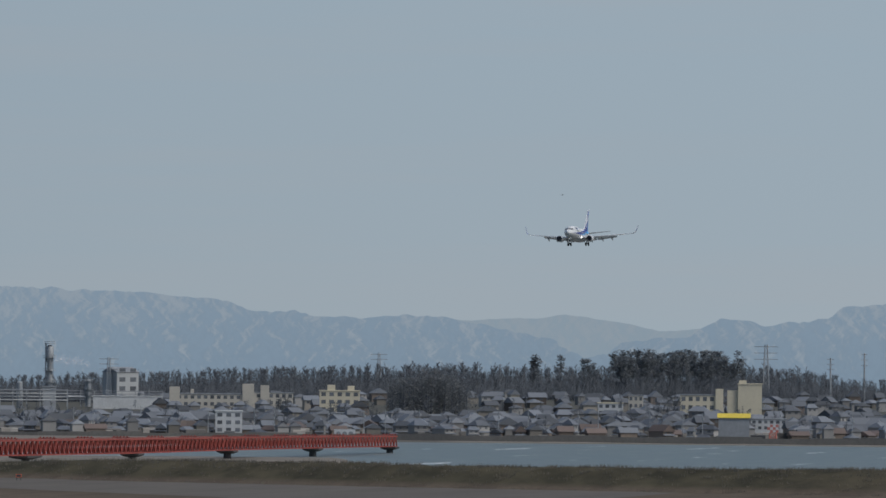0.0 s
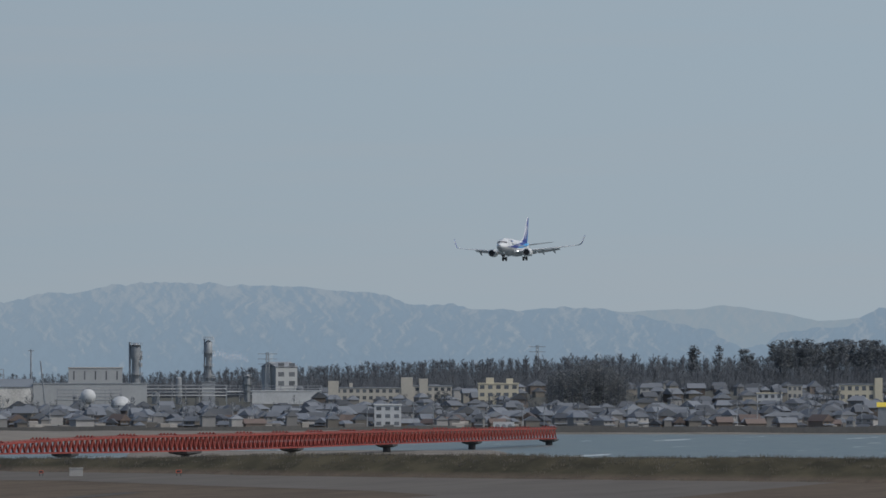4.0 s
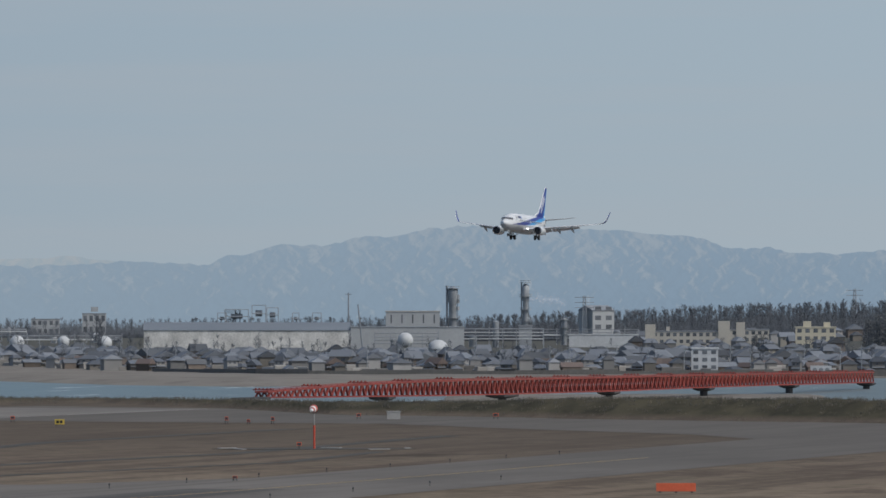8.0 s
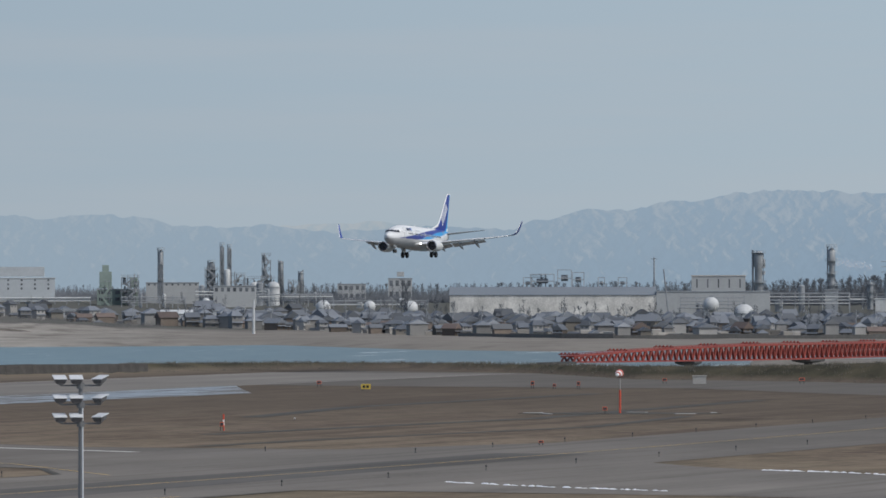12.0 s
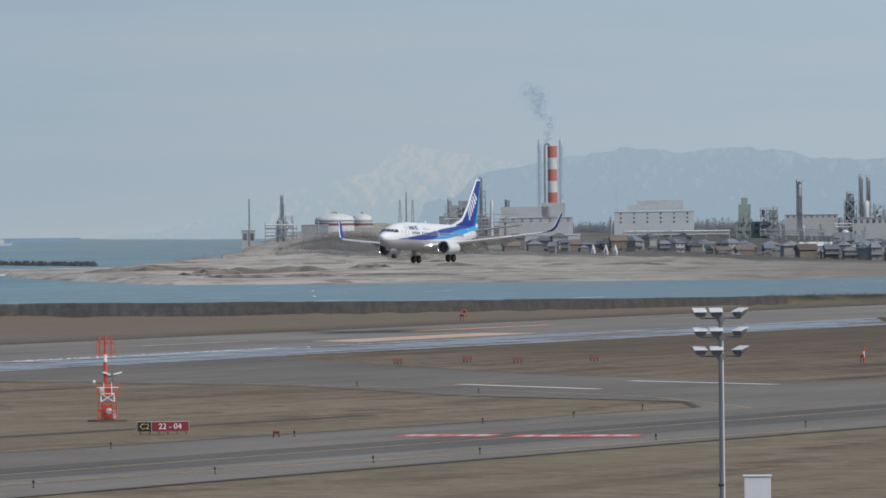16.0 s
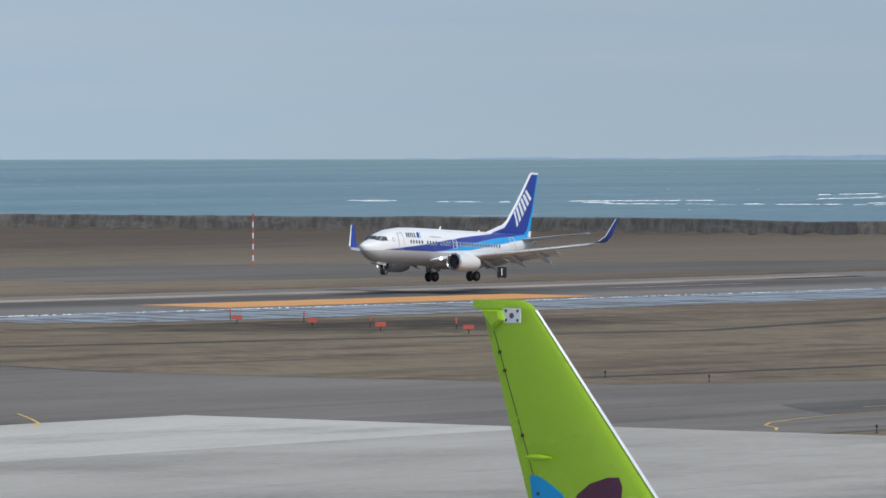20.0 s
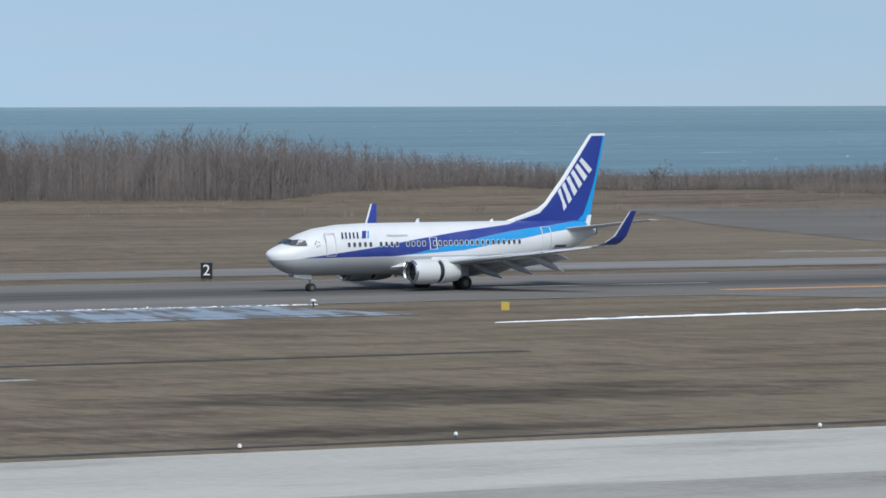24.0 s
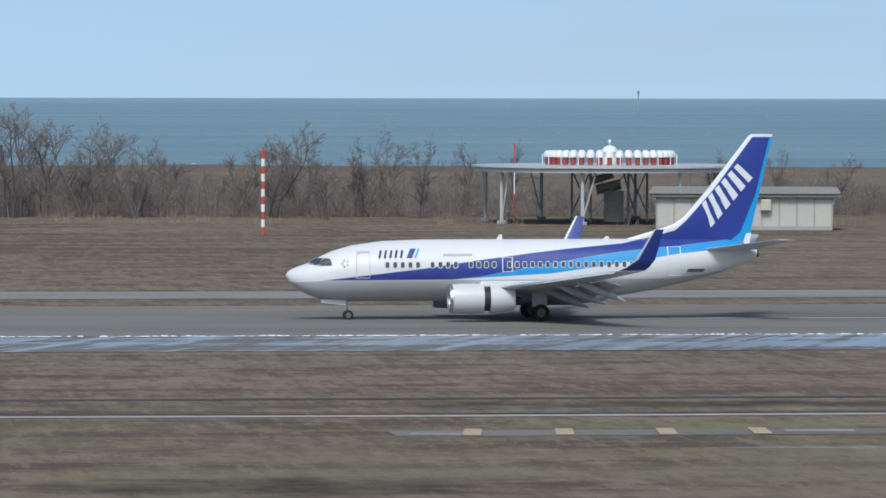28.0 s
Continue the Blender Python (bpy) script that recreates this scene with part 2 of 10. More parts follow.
def soil():
    """Winter grass on sand: straw, mud and damp streaks; sand near the water and across the river."""
    n = Nodes("winter_grass")
    x, y, z = n.xyz()
    big = n.noise(1.0, 4, 0.6, n.scaled((0.012, 0.02, 0.0)))
    med = n.noise(1.0, 5, 0.65, n.scaled((0.055, 0.1, 0.0)))
    fine = n.noise(1.0, 5, 0.62, n.scaled((0.3, 0.2, 0.0)))
    grain = n.noise(1.0, 4, 0.7, n.scaled((1.6, 0.55, 0.0)))
    col = n.mix(n.span(big, 0.38, 0.62), (0.15, 0.117, 0.088), (0.215, 0.17, 0.126))
    col = n.mix(n.span(med, 0.52, 0.6, 0.0, 0.7), col, (0.092, 0.071, 0.055))
    col = n.mix(n.span(med, 0.46, 0.38, 0.0, 0.35), col, (0.155, 0.134, 0.085))
    col = n.mix(n.span(fine, 0.53, 0.57, 0.0, 0.45), col, (0.085, 0.066, 0.052))
    col = n.mix(n.span(fine, 0.44, 0.4, 0.0, 0.35), col, (0.275, 0.218, 0.16))
    col = n.mix(n.span(grain, 0.54, 0.58, 0.0, 0.5), col, (0.088, 0.068, 0.054))
    col = n.mix(n.span(grain, 0.42, 0.38, 0.0, 0.4), col, (0.275, 0.218, 0.16))
    # mown and driven lanes along the runway
    lane = n.noise(1.0, 4, 0.6, n.scaled((0.007, 0.17, 0.0)))
    col = n.mix(n.span(lane, 0.54, 0.61, 0.0, 0.55), col, (0.09, 0.07, 0.056))
    col = n.mix(n.span(lane, 0.46, 0.4, 0.0, 0.4), col, (0.225, 0.178, 0.132))
    col = n.mix(n.span(x, 560.0, 780.0, 0.0, 0.7), col, (0.088, 0.073, 0.059))
    # clumped straw on the mown field before the runway, greener near the apron
    clump = n.noise(1.0, 5, 0.7, n.scaled((0.9, 0.11, 0.0)))
    mown = n.math("MULTIPLY", n.span(x, 330.0, 200.0), n.span(y, 760.0, 640.0))
    col = n.mix(n.math("MULTIPLY", mown, n.span(clump, 0.52, 0.62, 0.0, 0.5)), col, (0.09, 0.073, 0.055))
    col = n.mix(n.math("MULTIPLY", mown, n.span(clump, 0.46, 0.38, 0.0, 0.45)), col, (0.245, 0.2, 0.145))
    green = n.math("MULTIPLY", n.math("MULTIPLY", n.span(y, 296.0, 278.0), n.span(x, 120.0, 60.0)), n.span(med, 0.58, 0.42))
    col = n.mix(n.math("MULTIPLY", green, 0.45), col, (0.165, 0.152, 0.085))
    pale = n.math("MULTIPLY", n.span(y, 432.0, 450.0), n.math("MULTIPLY", n.span(y, 640.0, 540.0), n.span(x, 330.0, 400.0)))
    col = n.mix(n.math("MULTIPLY", pale, 0.45), col, (0.225, 0.188, 0.142))
    # paler straw on the dry islands between the taxiways
    dry = n.math("MULTIPLY", n.span(x, 40.0, 160.0), n.span(x, 640.0, 420.0))
    dry = n.math("MULTIPLY", dry, n.span(n.noise(1.0, 5, 0.6, n.scaled((0.018, 0.07, 0.0))), 0.36, 0.56))
    dry = n.math("MULTIPLY", dry, n.span(y, 1000.0, 900.0))
    col = n.mix(n.math("MULTIPLY", dry, 0.4), col, (0.2, 0.175, 0.115))
    # trodden mud with standing water: middle and half widths
    warp = n.math("MULTIPLY", n.math("SUBTRACT", n.noise(1.0, 5, 0.65, n.scaled((0.12, 0.16, 0.0))), 0.5), 2.6)

    def hollow(cx, cy, rx, ry):
        a = n.math("MULTIPLY", n.math("SUBTRACT", x, cx), 1 / rx)
        b = n.math("MULTIPLY", n.math("SUBTRACT", y, cy), 1 / ry)
        return n.math("ADD", n.math("SQRT", n.math("ADD", n.math("MULTIPLY", a, a), n.math("MULTIPLY", b, b))), warp)

    muddy, soaked = 0.0, 0.0
    for cx, cy, rx, ry in ((229, 254, 13, 15), (109, 259, 9, 6), (115, 242, 14, 6), (156, 236, 14, 5), (440, 332, 36, 17), (22, 238, 12, 6),
                           (445, 440, 35, 7), (703, 230, 12, 6), (134, 275, 16, 5), (74, 245, 20, 7), (60, 297, 60, 4), (180, 262, 22, 10), (224, 245, 7, 9), (229, 264, 7, 8), (222, 240, 5, 5)):
        muddy = n.math("MAXIMUM", muddy, n.span(hollow(cx, cy, rx, ry), 1.15, 0.35))
    for cx, cy, rx, ry in ((94, 277, 5, 4), (103, 256, 8, 4), (112, 264, 7, 3.5), (107, 241, 5, 3), (107, 276, 5, 2.5), (86, 264, 4, 2.5),
                           (223, 260, 5, 3), (194, 237, 7, 3.5), (84, 276, 4, 2), (47, 262, 6, 2), (378, 480, 22, 5), (449, 457, 12, 7), (225, 249, 3, 2), (223, 261, 4, 2)):
        soaked = n.math("MAXIMUM", soaked, n.span(hollow(cx, cy, rx, ry), 0.8, 0.45))
    film = n.noise(1.0, 5, 0.7, n.scaled((0.22, 0.7, 0.0)))
    soaked = n.math("MULTIPLY", soaked, n.span(film, 0.42, 0.56))
    col = n.mix(n.math("MULTIPLY", muddy, n.span(fine, 0.3, 0.6, 0.5, 1.0)), col, (0.062, 0.052, 0.042))
    # soaked spots turn pale: wet sheen painted into the colour
    col = n.mix(n.math("MULTIPLY", soaked, 0.85), col, (0.25, 0.245, 0.24))
    # the rough growth on the dike
    r2 = n.math("ADD", n.math("MULTIPLY", x, x), n.math("MULTIPLY", y, y))
    dike = n.math("MULTIPLY", n.span(z, -0.75, 0.0), n.span(r2, 800000.0, 880000.0))
    dike = n.math("MULTIPLY", dike, n.span(r2, 1600000.0, 1500000.0))
    dike = n.math("MULTIPLY", dike, n.span(n.math("SUBTRACT", x, n.math("MULTIPLY", y, 0.9)), -30.0, 30.0))
    rough = n.mix(n.span(n.noise(1.0, 4, 0.6, n.scaled((0.12, 0.12, 0.3))), 0.35, 0.65), (0.075, 0.066, 0.05), (0.125, 0.107, 0.077))
    weedy = n.mix(n.span(n.noise(1.0, 4, 0.6, n.scaled((0.12, 0.12, 0.3))), 0.35, 0.65), (0.045, 0.043, 0.032), (0.092, 0.082, 0.056))
    rough = n.mix(n.span(n.math("DIVIDE", x, y), 1.3, 1.8), rough, weedy)
    col = n.mix(dike, col, rough)
    # sand
    far = n.math("MAXIMUM", n.span(r2, 2600000.0, 2800000.0), n.math("MULTIPLY", n.span(z, -2.9, -3.3), n.span(r2, 1340000.0, 1440000.0)))
    sand = n.mix(n.span(n.noise(1.0, 5, 0.6, n.scaled((0.03, 0.04, 0.4))), 0.4, 0.6), (0.27, 0.248, 0.22), (0.385, 0.36, 0.32))
    sand = n.mix(n.span(n.noise(1.0, 4, 0.6, n.scaled((0.06, 0.06, 0.5))), 0.54, 0.6, 0.0, 0.7), sand, (0.13, 0.118, 0.10))
    # darker, siltier sand up the river
    sand = n.mix(n.span(n.math("DIVIDE", x, y), 2.0, 2.4, 0.0, 0.75), sand, (0.165, 0.15, 0.132))
    col = n.mix(far, col, sand)
    town = n.span(r2, 5000000.0, 5600000.0)
    col = n.mix(n.math("MULTIPLY", town, n.span(n.math("SUBTRACT", x, n.math("MULTIPLY", y, 1.95)), -100.0, 300.0)), col, (0.10, 0.10, 0.09))
    n.bump(fine, 0.4, 0.3)
    return n.done(col, n.span(soaked, 0.0, 1.0, 1.0, 0.5), 0.0, n.span(soaked, 0.0, 1.0, 0.04, 0.3))


ground = tagged(new("ground", ground_mesh()), "flat airfield of brown winter grass with a dike and far sandbanks", "ground", kind="structure")
ground.data.materials.append(soil())


def water_sheet():
    ds = [850 + 50 * i for i in range(82)]
    ds[-1] = 4900
    az = [-180 + 3 * i for i in range(121)]
    vs = [(*at(a, d), WATER + 5.1 * max(0.0, (d - 1300) / 3600)) for a in az for d in ds]
    n = len(ds)
    fs = [(i * n + j, (i + 1) * n + j, (i + 1) * n + j + 1, i * n + j + 1) for i in range(len(az) - 1) for j in range(n - 1)]
    me = bpy.data.meshes.new("water")
    me.from_pydata(vs, [], fs)
    return me


def sea():
    n = Nodes("sea_water")
    x, y, z = n.xyz()
    band = n.noise(1.0, 4, 0.6, n.scaled((0.0016, 0.008, 0.0)))
    chop = n.noise(1.0, 6, 0.7, n.scaled((0.15, 0.09, 0.0)))
    cap = n.noise(1.0, 3, 0.5, n.scaled((0.014, 0.11, 0.0)))
    col = n.mix(n.span(band, 0.35, 0.65), (0.125, 0.2, 0.222), (0.2, 0.29, 0.31))
    river = n.span(n.math("SUBTRACT", x, n.math("MULTIPLY", y, 1.55)), 100.0, 500.0)
    col = n.mix(river, col, (0.16, 0.215, 0.23))
    col = n.mix(n.span(n.math("DIVIDE", x, y), 2.3, 3.2), col, (0.145, 0.172, 0.168))
    col = n.mix(n.span(chop, 0.4, 0.66, 0.0, 0.45), col, (0.045, 0.10, 0.13))
    col = n.mix(n.span(chop, 0.45, 0.3, 0.0, 0.3), col, (0.30, 0.37, 0.40))
    col = n.mix(n.math("MULTIPLY", n.span(cap, 0.665, 0.7), n.span(chop, 0.45, 0.55)), col, (0.75, 0.77, 0.77))
    n.bump(chop, 0.5, 0.6)
    return n.done(col, 0.45, 0.0, 0.35)


tagged(new("water", water_sheet()), "choppy blue-green sea and river mouth", "sea", kind="structure").data.materials.append(sea())


# ---- sky and mountains behind everything ----
def sky_paint():
    n = Nodes("hazy_sky")
    x, y, z = n.xyz()
    el = n.span(z, -20.0, 380.0)
    side = n.span(n.math("DIVIDE", x, 4900.0), 0.42, 0.97)
    low = n.mix(side, (0.42, 0.545, 0.665), (0.415, 0.47, 0.51))
    high = n.mix(side, (0.285, 0.43, 0.645), (0.39, 0.475, 0.545))
    col = n.mix(el, low, high)
    # thicker haze over the river mouth than out at sea
    k = n.broken(n.math("DIVIDE", x, 4900.0), ((0.1, 1.13), (0.45, 1.06), (0.70, 0.99), (0.82, 0.88), (0.87, 0.87), (0.92, 0.96), (0.96, 1.03)))
    v = n.t.nodes.new("ShaderNodeCombineXYZ")
    for i in range(3):
        n.put(v.inputs[i], k)
    col = n.mix(1.0, col, v.outputs[0], "MULTIPLY")
    cloud = n.noise(1.0, 5, 0.55, n.scaled((0.0011, 0.0011, 0.016)))
    col = n.mix(n.span(cloud, 0.45, 0.75, 0.0, 0.35), col, (0.50, 0.495, 0.51))
    n.b.inputs["Base Color"].default_value = (0, 0, 0, 1)
    n.b.inputs["Specular IOR Level"].default_value = 0
    n.put(n.b.inputs["Emission Color"], col)
    n.b.inputs["Emission Strength"].default_value = 1.0
    return n.m


def ring_sheet(name, radius, z0, z1, count=180):
    me = bpy.data.meshes.new(name)
    az = [2 * math.pi * i / count for i in range(count)]
    vs = [(radius * math.sin(a), radius * math.cos(a), z) for a in az for z in (z0, z1)]
    me.from_pydata(vs, [], [(2 * i, 2 * i + 1, (2 * i + 3) % (2 * count), (2 * i + 2) % (2 * count)) for i in range(count)])
    me.shade_smooth()
    return new(name, me)


sky_wall = tagged(ring_sheet("backdrop", 4930, -30, 700), "hazy grey-blue sky with faint streaks of cloud", "sky", kind="structure")
sky_wall.data.materials.append(sky_paint())


def mountain_paint(name, low, high, snow, amount, line, veil=0.0, inland=0.0):
    n = Nodes(name)
    x, y, z = n.xyz()
    el = n.span(z, 0.0, 85.0)
    # along the range, so that gullies run down the slopes
    u = n.math("MULTIPLY", n.math("ARCTAN2", x, y), 4800.0)
    u = n.math("MULTIPLY_ADD", n.noise(1.0, 4, 0.6, n.scaled((0.02, 0.02, 0.02))), 24.0, u)

    def gullies(slant, across, down):
        v = n.t.nodes.new("ShaderNodeCombineXYZ")
        n.put(v.inputs[0], n.math("MULTIPLY", n.math("MULTIPLY_ADD", z, slant, u), across))
        n.put(v.inputs[1], n.math("MULTIPLY", z, down))
        return n.noise(1.0, 5, 0.55, v.outputs[0])
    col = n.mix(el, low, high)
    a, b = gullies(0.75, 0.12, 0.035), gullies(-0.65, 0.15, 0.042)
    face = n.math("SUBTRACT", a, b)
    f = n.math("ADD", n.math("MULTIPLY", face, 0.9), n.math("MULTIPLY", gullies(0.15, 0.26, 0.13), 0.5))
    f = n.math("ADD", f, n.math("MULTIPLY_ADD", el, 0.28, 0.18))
    # one flank of each gully painted darker as relief shade
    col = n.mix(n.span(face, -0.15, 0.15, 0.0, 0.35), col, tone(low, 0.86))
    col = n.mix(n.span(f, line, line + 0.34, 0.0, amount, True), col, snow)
    # distance haze painted in: bluer inland, paler seawards
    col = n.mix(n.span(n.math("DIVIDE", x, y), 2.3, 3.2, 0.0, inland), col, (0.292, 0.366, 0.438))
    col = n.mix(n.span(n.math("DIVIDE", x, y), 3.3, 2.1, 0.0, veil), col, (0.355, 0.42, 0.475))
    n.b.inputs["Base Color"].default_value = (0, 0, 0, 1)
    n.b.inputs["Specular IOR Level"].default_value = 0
    # unlit backdrop: the painted colours glow by themselves
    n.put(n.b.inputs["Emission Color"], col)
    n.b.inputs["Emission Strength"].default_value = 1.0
    return n.m


def mountains(name, d, crest, rough, seed, mat, label):
    """A far range: ridges that climb to the crest line (bearing, degrees above level)."""
    a0, a1 = crest[0][0], crest[-1][0]
    nx, ny = 700, 14
    vs = []
    for j in range(ny):
        k = j / (ny - 1)
        for i in range(nx):
            a = a0 + (a1 - a0) * i / (nx - 1)
            e = lerp(crest, a) - 0.03 + rough * (noise.fractal((a * 2.6, seed, 0), 0.8, 2.0, 6))
            z = EYE + d * math.tan(radians(max(e, -0.4)))
            dd = d - 260 * (1 - k) + 70 * noise.fractal((a * 1.5, k * 2.0, seed + 5), 1.0, 2.0, 4) * (1 - k)
            vs.append((*at(a, dd), -5 + (z + 5) * (k ** 0.8)))
    fs = [(j * nx + i, j * nx + i + 1, (j + 1) * nx + i + 1, (j + 1) * nx + i) for j in range(ny - 1) for i in range(nx - 1)]
    me = bpy.data.meshes.new(name)
    me.from_pydata(vs, [], fs)
    me.shade_smooth()
    me.materials.append(mat)
    return tagged(new(name, me), label, "mountains", kind="structure")


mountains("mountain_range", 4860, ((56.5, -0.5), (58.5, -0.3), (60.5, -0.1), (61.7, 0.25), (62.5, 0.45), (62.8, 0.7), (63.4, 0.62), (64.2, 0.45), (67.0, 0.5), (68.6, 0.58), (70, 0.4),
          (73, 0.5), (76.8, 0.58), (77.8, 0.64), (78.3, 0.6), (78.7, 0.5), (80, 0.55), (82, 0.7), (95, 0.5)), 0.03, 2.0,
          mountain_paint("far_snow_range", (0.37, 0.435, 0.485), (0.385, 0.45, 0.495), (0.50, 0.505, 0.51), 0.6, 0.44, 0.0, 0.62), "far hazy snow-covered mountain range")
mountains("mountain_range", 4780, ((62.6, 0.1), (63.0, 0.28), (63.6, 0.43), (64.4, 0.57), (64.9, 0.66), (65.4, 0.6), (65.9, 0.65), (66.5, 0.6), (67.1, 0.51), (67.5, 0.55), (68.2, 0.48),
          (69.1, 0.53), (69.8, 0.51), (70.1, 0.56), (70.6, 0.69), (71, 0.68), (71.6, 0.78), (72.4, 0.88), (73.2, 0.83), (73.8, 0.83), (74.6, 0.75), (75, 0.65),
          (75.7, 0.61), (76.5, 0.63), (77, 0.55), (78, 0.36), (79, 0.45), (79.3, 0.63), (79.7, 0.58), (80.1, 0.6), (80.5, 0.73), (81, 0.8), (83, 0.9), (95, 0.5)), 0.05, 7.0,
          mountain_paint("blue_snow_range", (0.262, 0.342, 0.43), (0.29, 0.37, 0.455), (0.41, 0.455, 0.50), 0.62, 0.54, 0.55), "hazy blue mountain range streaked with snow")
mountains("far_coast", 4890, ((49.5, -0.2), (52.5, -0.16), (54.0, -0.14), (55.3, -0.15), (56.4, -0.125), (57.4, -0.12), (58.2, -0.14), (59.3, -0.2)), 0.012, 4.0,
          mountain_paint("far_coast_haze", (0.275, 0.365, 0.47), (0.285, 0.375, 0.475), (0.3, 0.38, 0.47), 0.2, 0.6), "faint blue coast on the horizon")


# ---- paving ----
def ragged_line(pts, gap):
    """Points about every gap metres along pts."""
    out = []
    for (xa, ya), (xb, yb) in zip(pts, pts[1:]):
        n = max(1, int(math.hypot(xb - xa, yb - ya) / gap))
        out += [(xa + (xb - xa) * i / n, ya + (yb - ya) * i / n) for i in range(n)]
    return out + [pts[-1]]


def sheet(name, pts, off, material, label="", category="", kind="structure"):
    """A paved sheet with the outline pts that follows the fall of the field, off metres above it."""
    bm = new_bm()
    bm.faces.new([bm.verts.new((x, y, 0)) for x, y in pts])
    for k in range(22):
        bmesh.ops.bisect_plane(bm, geom=bm.verts[:] + bm.edges[:] + bm.faces[:], plane_co=(200 + 20 * k, 0, 0), plane_no=(1, 0, 0))
    for v in bm.verts:
        v.co.z = field(v.co.x) + off
    bm.normal_update()
    for f in bm.faces:
        if f.normal.z < 0:
            f.normal_flip()
    return tagged(ob_of(name, bm, material), label, category, kind=kind)


def strip(name, pts, width, off, material, label, category, kind="structure"):
    """A painted line or a narrow path along pts."""
    left, right = [], []
    for i, (x, y) in enumerate(pts):
        xa, ya = pts[max(0, i - 1)]
        xb, yb = pts[min(len(pts) - 1, i + 1)]
        l = math.hypot(xb - xa, yb - ya)
        nx, ny = -(yb - ya) / l * width / 2, (xb - xa) / l * width / 2
        left.append((x + nx, y + ny))
        right.append((x - nx, y - ny))
    return sheet(name, left + right[::-1], off, material, label, category, kind)


def asphalt(name, c, streak_dir=(0.008, 0.25, 0), worn=0.25):
    n = Nodes(name)
    big = n.noise(1.0, 5, 0.6, n.scaled((0.02, 0.05, 0)))
    streak = n.noise(1.0, 4, 0.6, n.scaled(streak_dir))
    fine = n.noise(1.5, 3)
    col = n.mix(n.span(big, 0.3, 0.7), tone(c, 1 - worn), tone(c, 1 + worn))
    col = n.mix(n.span(streak, 0.5, 0.68, 0, 0.6), col, tone(c, 0.55))
    col = n.mix(n.span(fine, 0.4, 0.8, 0, 0.3), col, tone(c, 1.5))
    # darker towards the river end
    col = n.mix(n.span(n.xyz()[0], 460.0, 700.0, 0.0, 0.6), col, tone(c, 0.55))
    n.bump(fine, 0.2, 0.02)
    return n.done(col, 0.95, 0, 0.08)


def runway_paint():
    """Asphalt with the dark rubber lane of the landings."""
    n = Nodes("runway_asphalt")
    x, y, z = n.xyz()
    off = n.math("ABSOLUTE", n.math("SUBTRACT", y, RW))
    big = n.noise(1.0, 5, 0.6, n.scaled((0.02, 0.06, 0)))
    streak = n.noise(1.0, 4, 0.6, n.scaled((0.004, 0.5, 0)))
    col = n.mix(n.span(big, 0.3, 0.7), (0.155, 0.143, 0.128), (0.225, 0.208, 0.186))
    lane = n.math("MULTIPLY", n.span(off, 13.0, 4.0), n.math("MULTIPLY", n.span(x, 60.0, 200.0), n.span(x, 720.0, 600.0)))
    lane = n.math("MULTIPLY", lane, n.span(streak, 0.3, 0.6, 0.25, 0.7))
    col = n.mix(lane, col, (0.04, 0.038, 0.037))
    col = n.mix(n.span(streak, 0.55, 0.7, 0, 0.4), col, (0.075, 0.075, 0.08))
    n.bump(n.noise(1.5, 3), 0.2, 0.02)
    return n.done(col, 0.95, 0, 0.08)


def wet(name, c, lo, hi, sc=(0.02, 0.35, 0)):
    """Ground that lies partly under shallow melt water, drawn out by wheels and wind."""
    n = Nodes(name)
    pool = n.noise(1.0, 5, 0.6, n.scaled(sc))
    m = n.t.nodes.new("ShaderNodeMapping")
    n.put(m.inputs["Vector"], n.co)
    m.inputs["Rotation"].default_value = (0, 0, radians(-68))
    drag = n.noise(1.0, 4, 0.6, n.scaled((0.035, 0.55, 0), m.outputs[0]))
    f = n.span(n.math("MULTIPLY_ADD", n.math("SUBTRACT", drag, 0.5), 0.8, pool), lo, hi, 0, 1)
    # water colour made pale blue-grey, the sky's sheen partly painted in
    col = n.mix(f, c, n.mix(n.span(drag, 0.38, 0.62), (0.15, 0.16, 0.17), (0.26, 0.275, 0.29)))
    return n.done(col, n.span(f, 0, 1, 0.95, 0.3), 0, n.span(f, 0, 1, 0.06, 0.5))


tarmac = asphalt("taxiway_asphalt", (0.17, 0.155, 0.137))
tarmac_dark = asphalt("dark_asphalt", (0.115, 0.108, 0.1))
concrete_pale = asphalt("pale_concrete", (0.45, 0.43, 0.385), (0.04, 0.12, 0), 0.14)
concrete = asphalt("apron_concrete", (0.35, 0.33, 0.295), (0.05, 0.07, 0), 0.2)
paint_white = plain("road_white", (0.5, 0.48, 0.44), 0.7, 0, 0.25, 0.3)
paint_orange = plain("road_orange", (0.62, 0.30, 0.09), 0.7, 0, 0.2, 0.3)
paint_yellow = plain("road_yellow", (0.60, 0.40, 0.12), 0.7, 0, 0.3, 0.5)
paint_red = plain("road_red", (0.50, 0.11, 0.09), 0.7, 0, 0.3, 0.5)
puddled = wet("wet_shoulder", (0.165, 0.155, 0.142), 0.4, 0.52, (0.02, 0.16, 0))
ditch_earth = plain("ditch_earth", (0.055, 0.048, 0.036), 0.9, 0, 0.3, 0.2)
path_gravel = plain("path_gravel", (0.27, 0.25, 0.22), 0.9, 0, 0.25, 0.3)
snow_white = plain("old_snow", (0.80, 0.81, 0.83), 0.6, 0, 0.06, 0.7, 0.4)

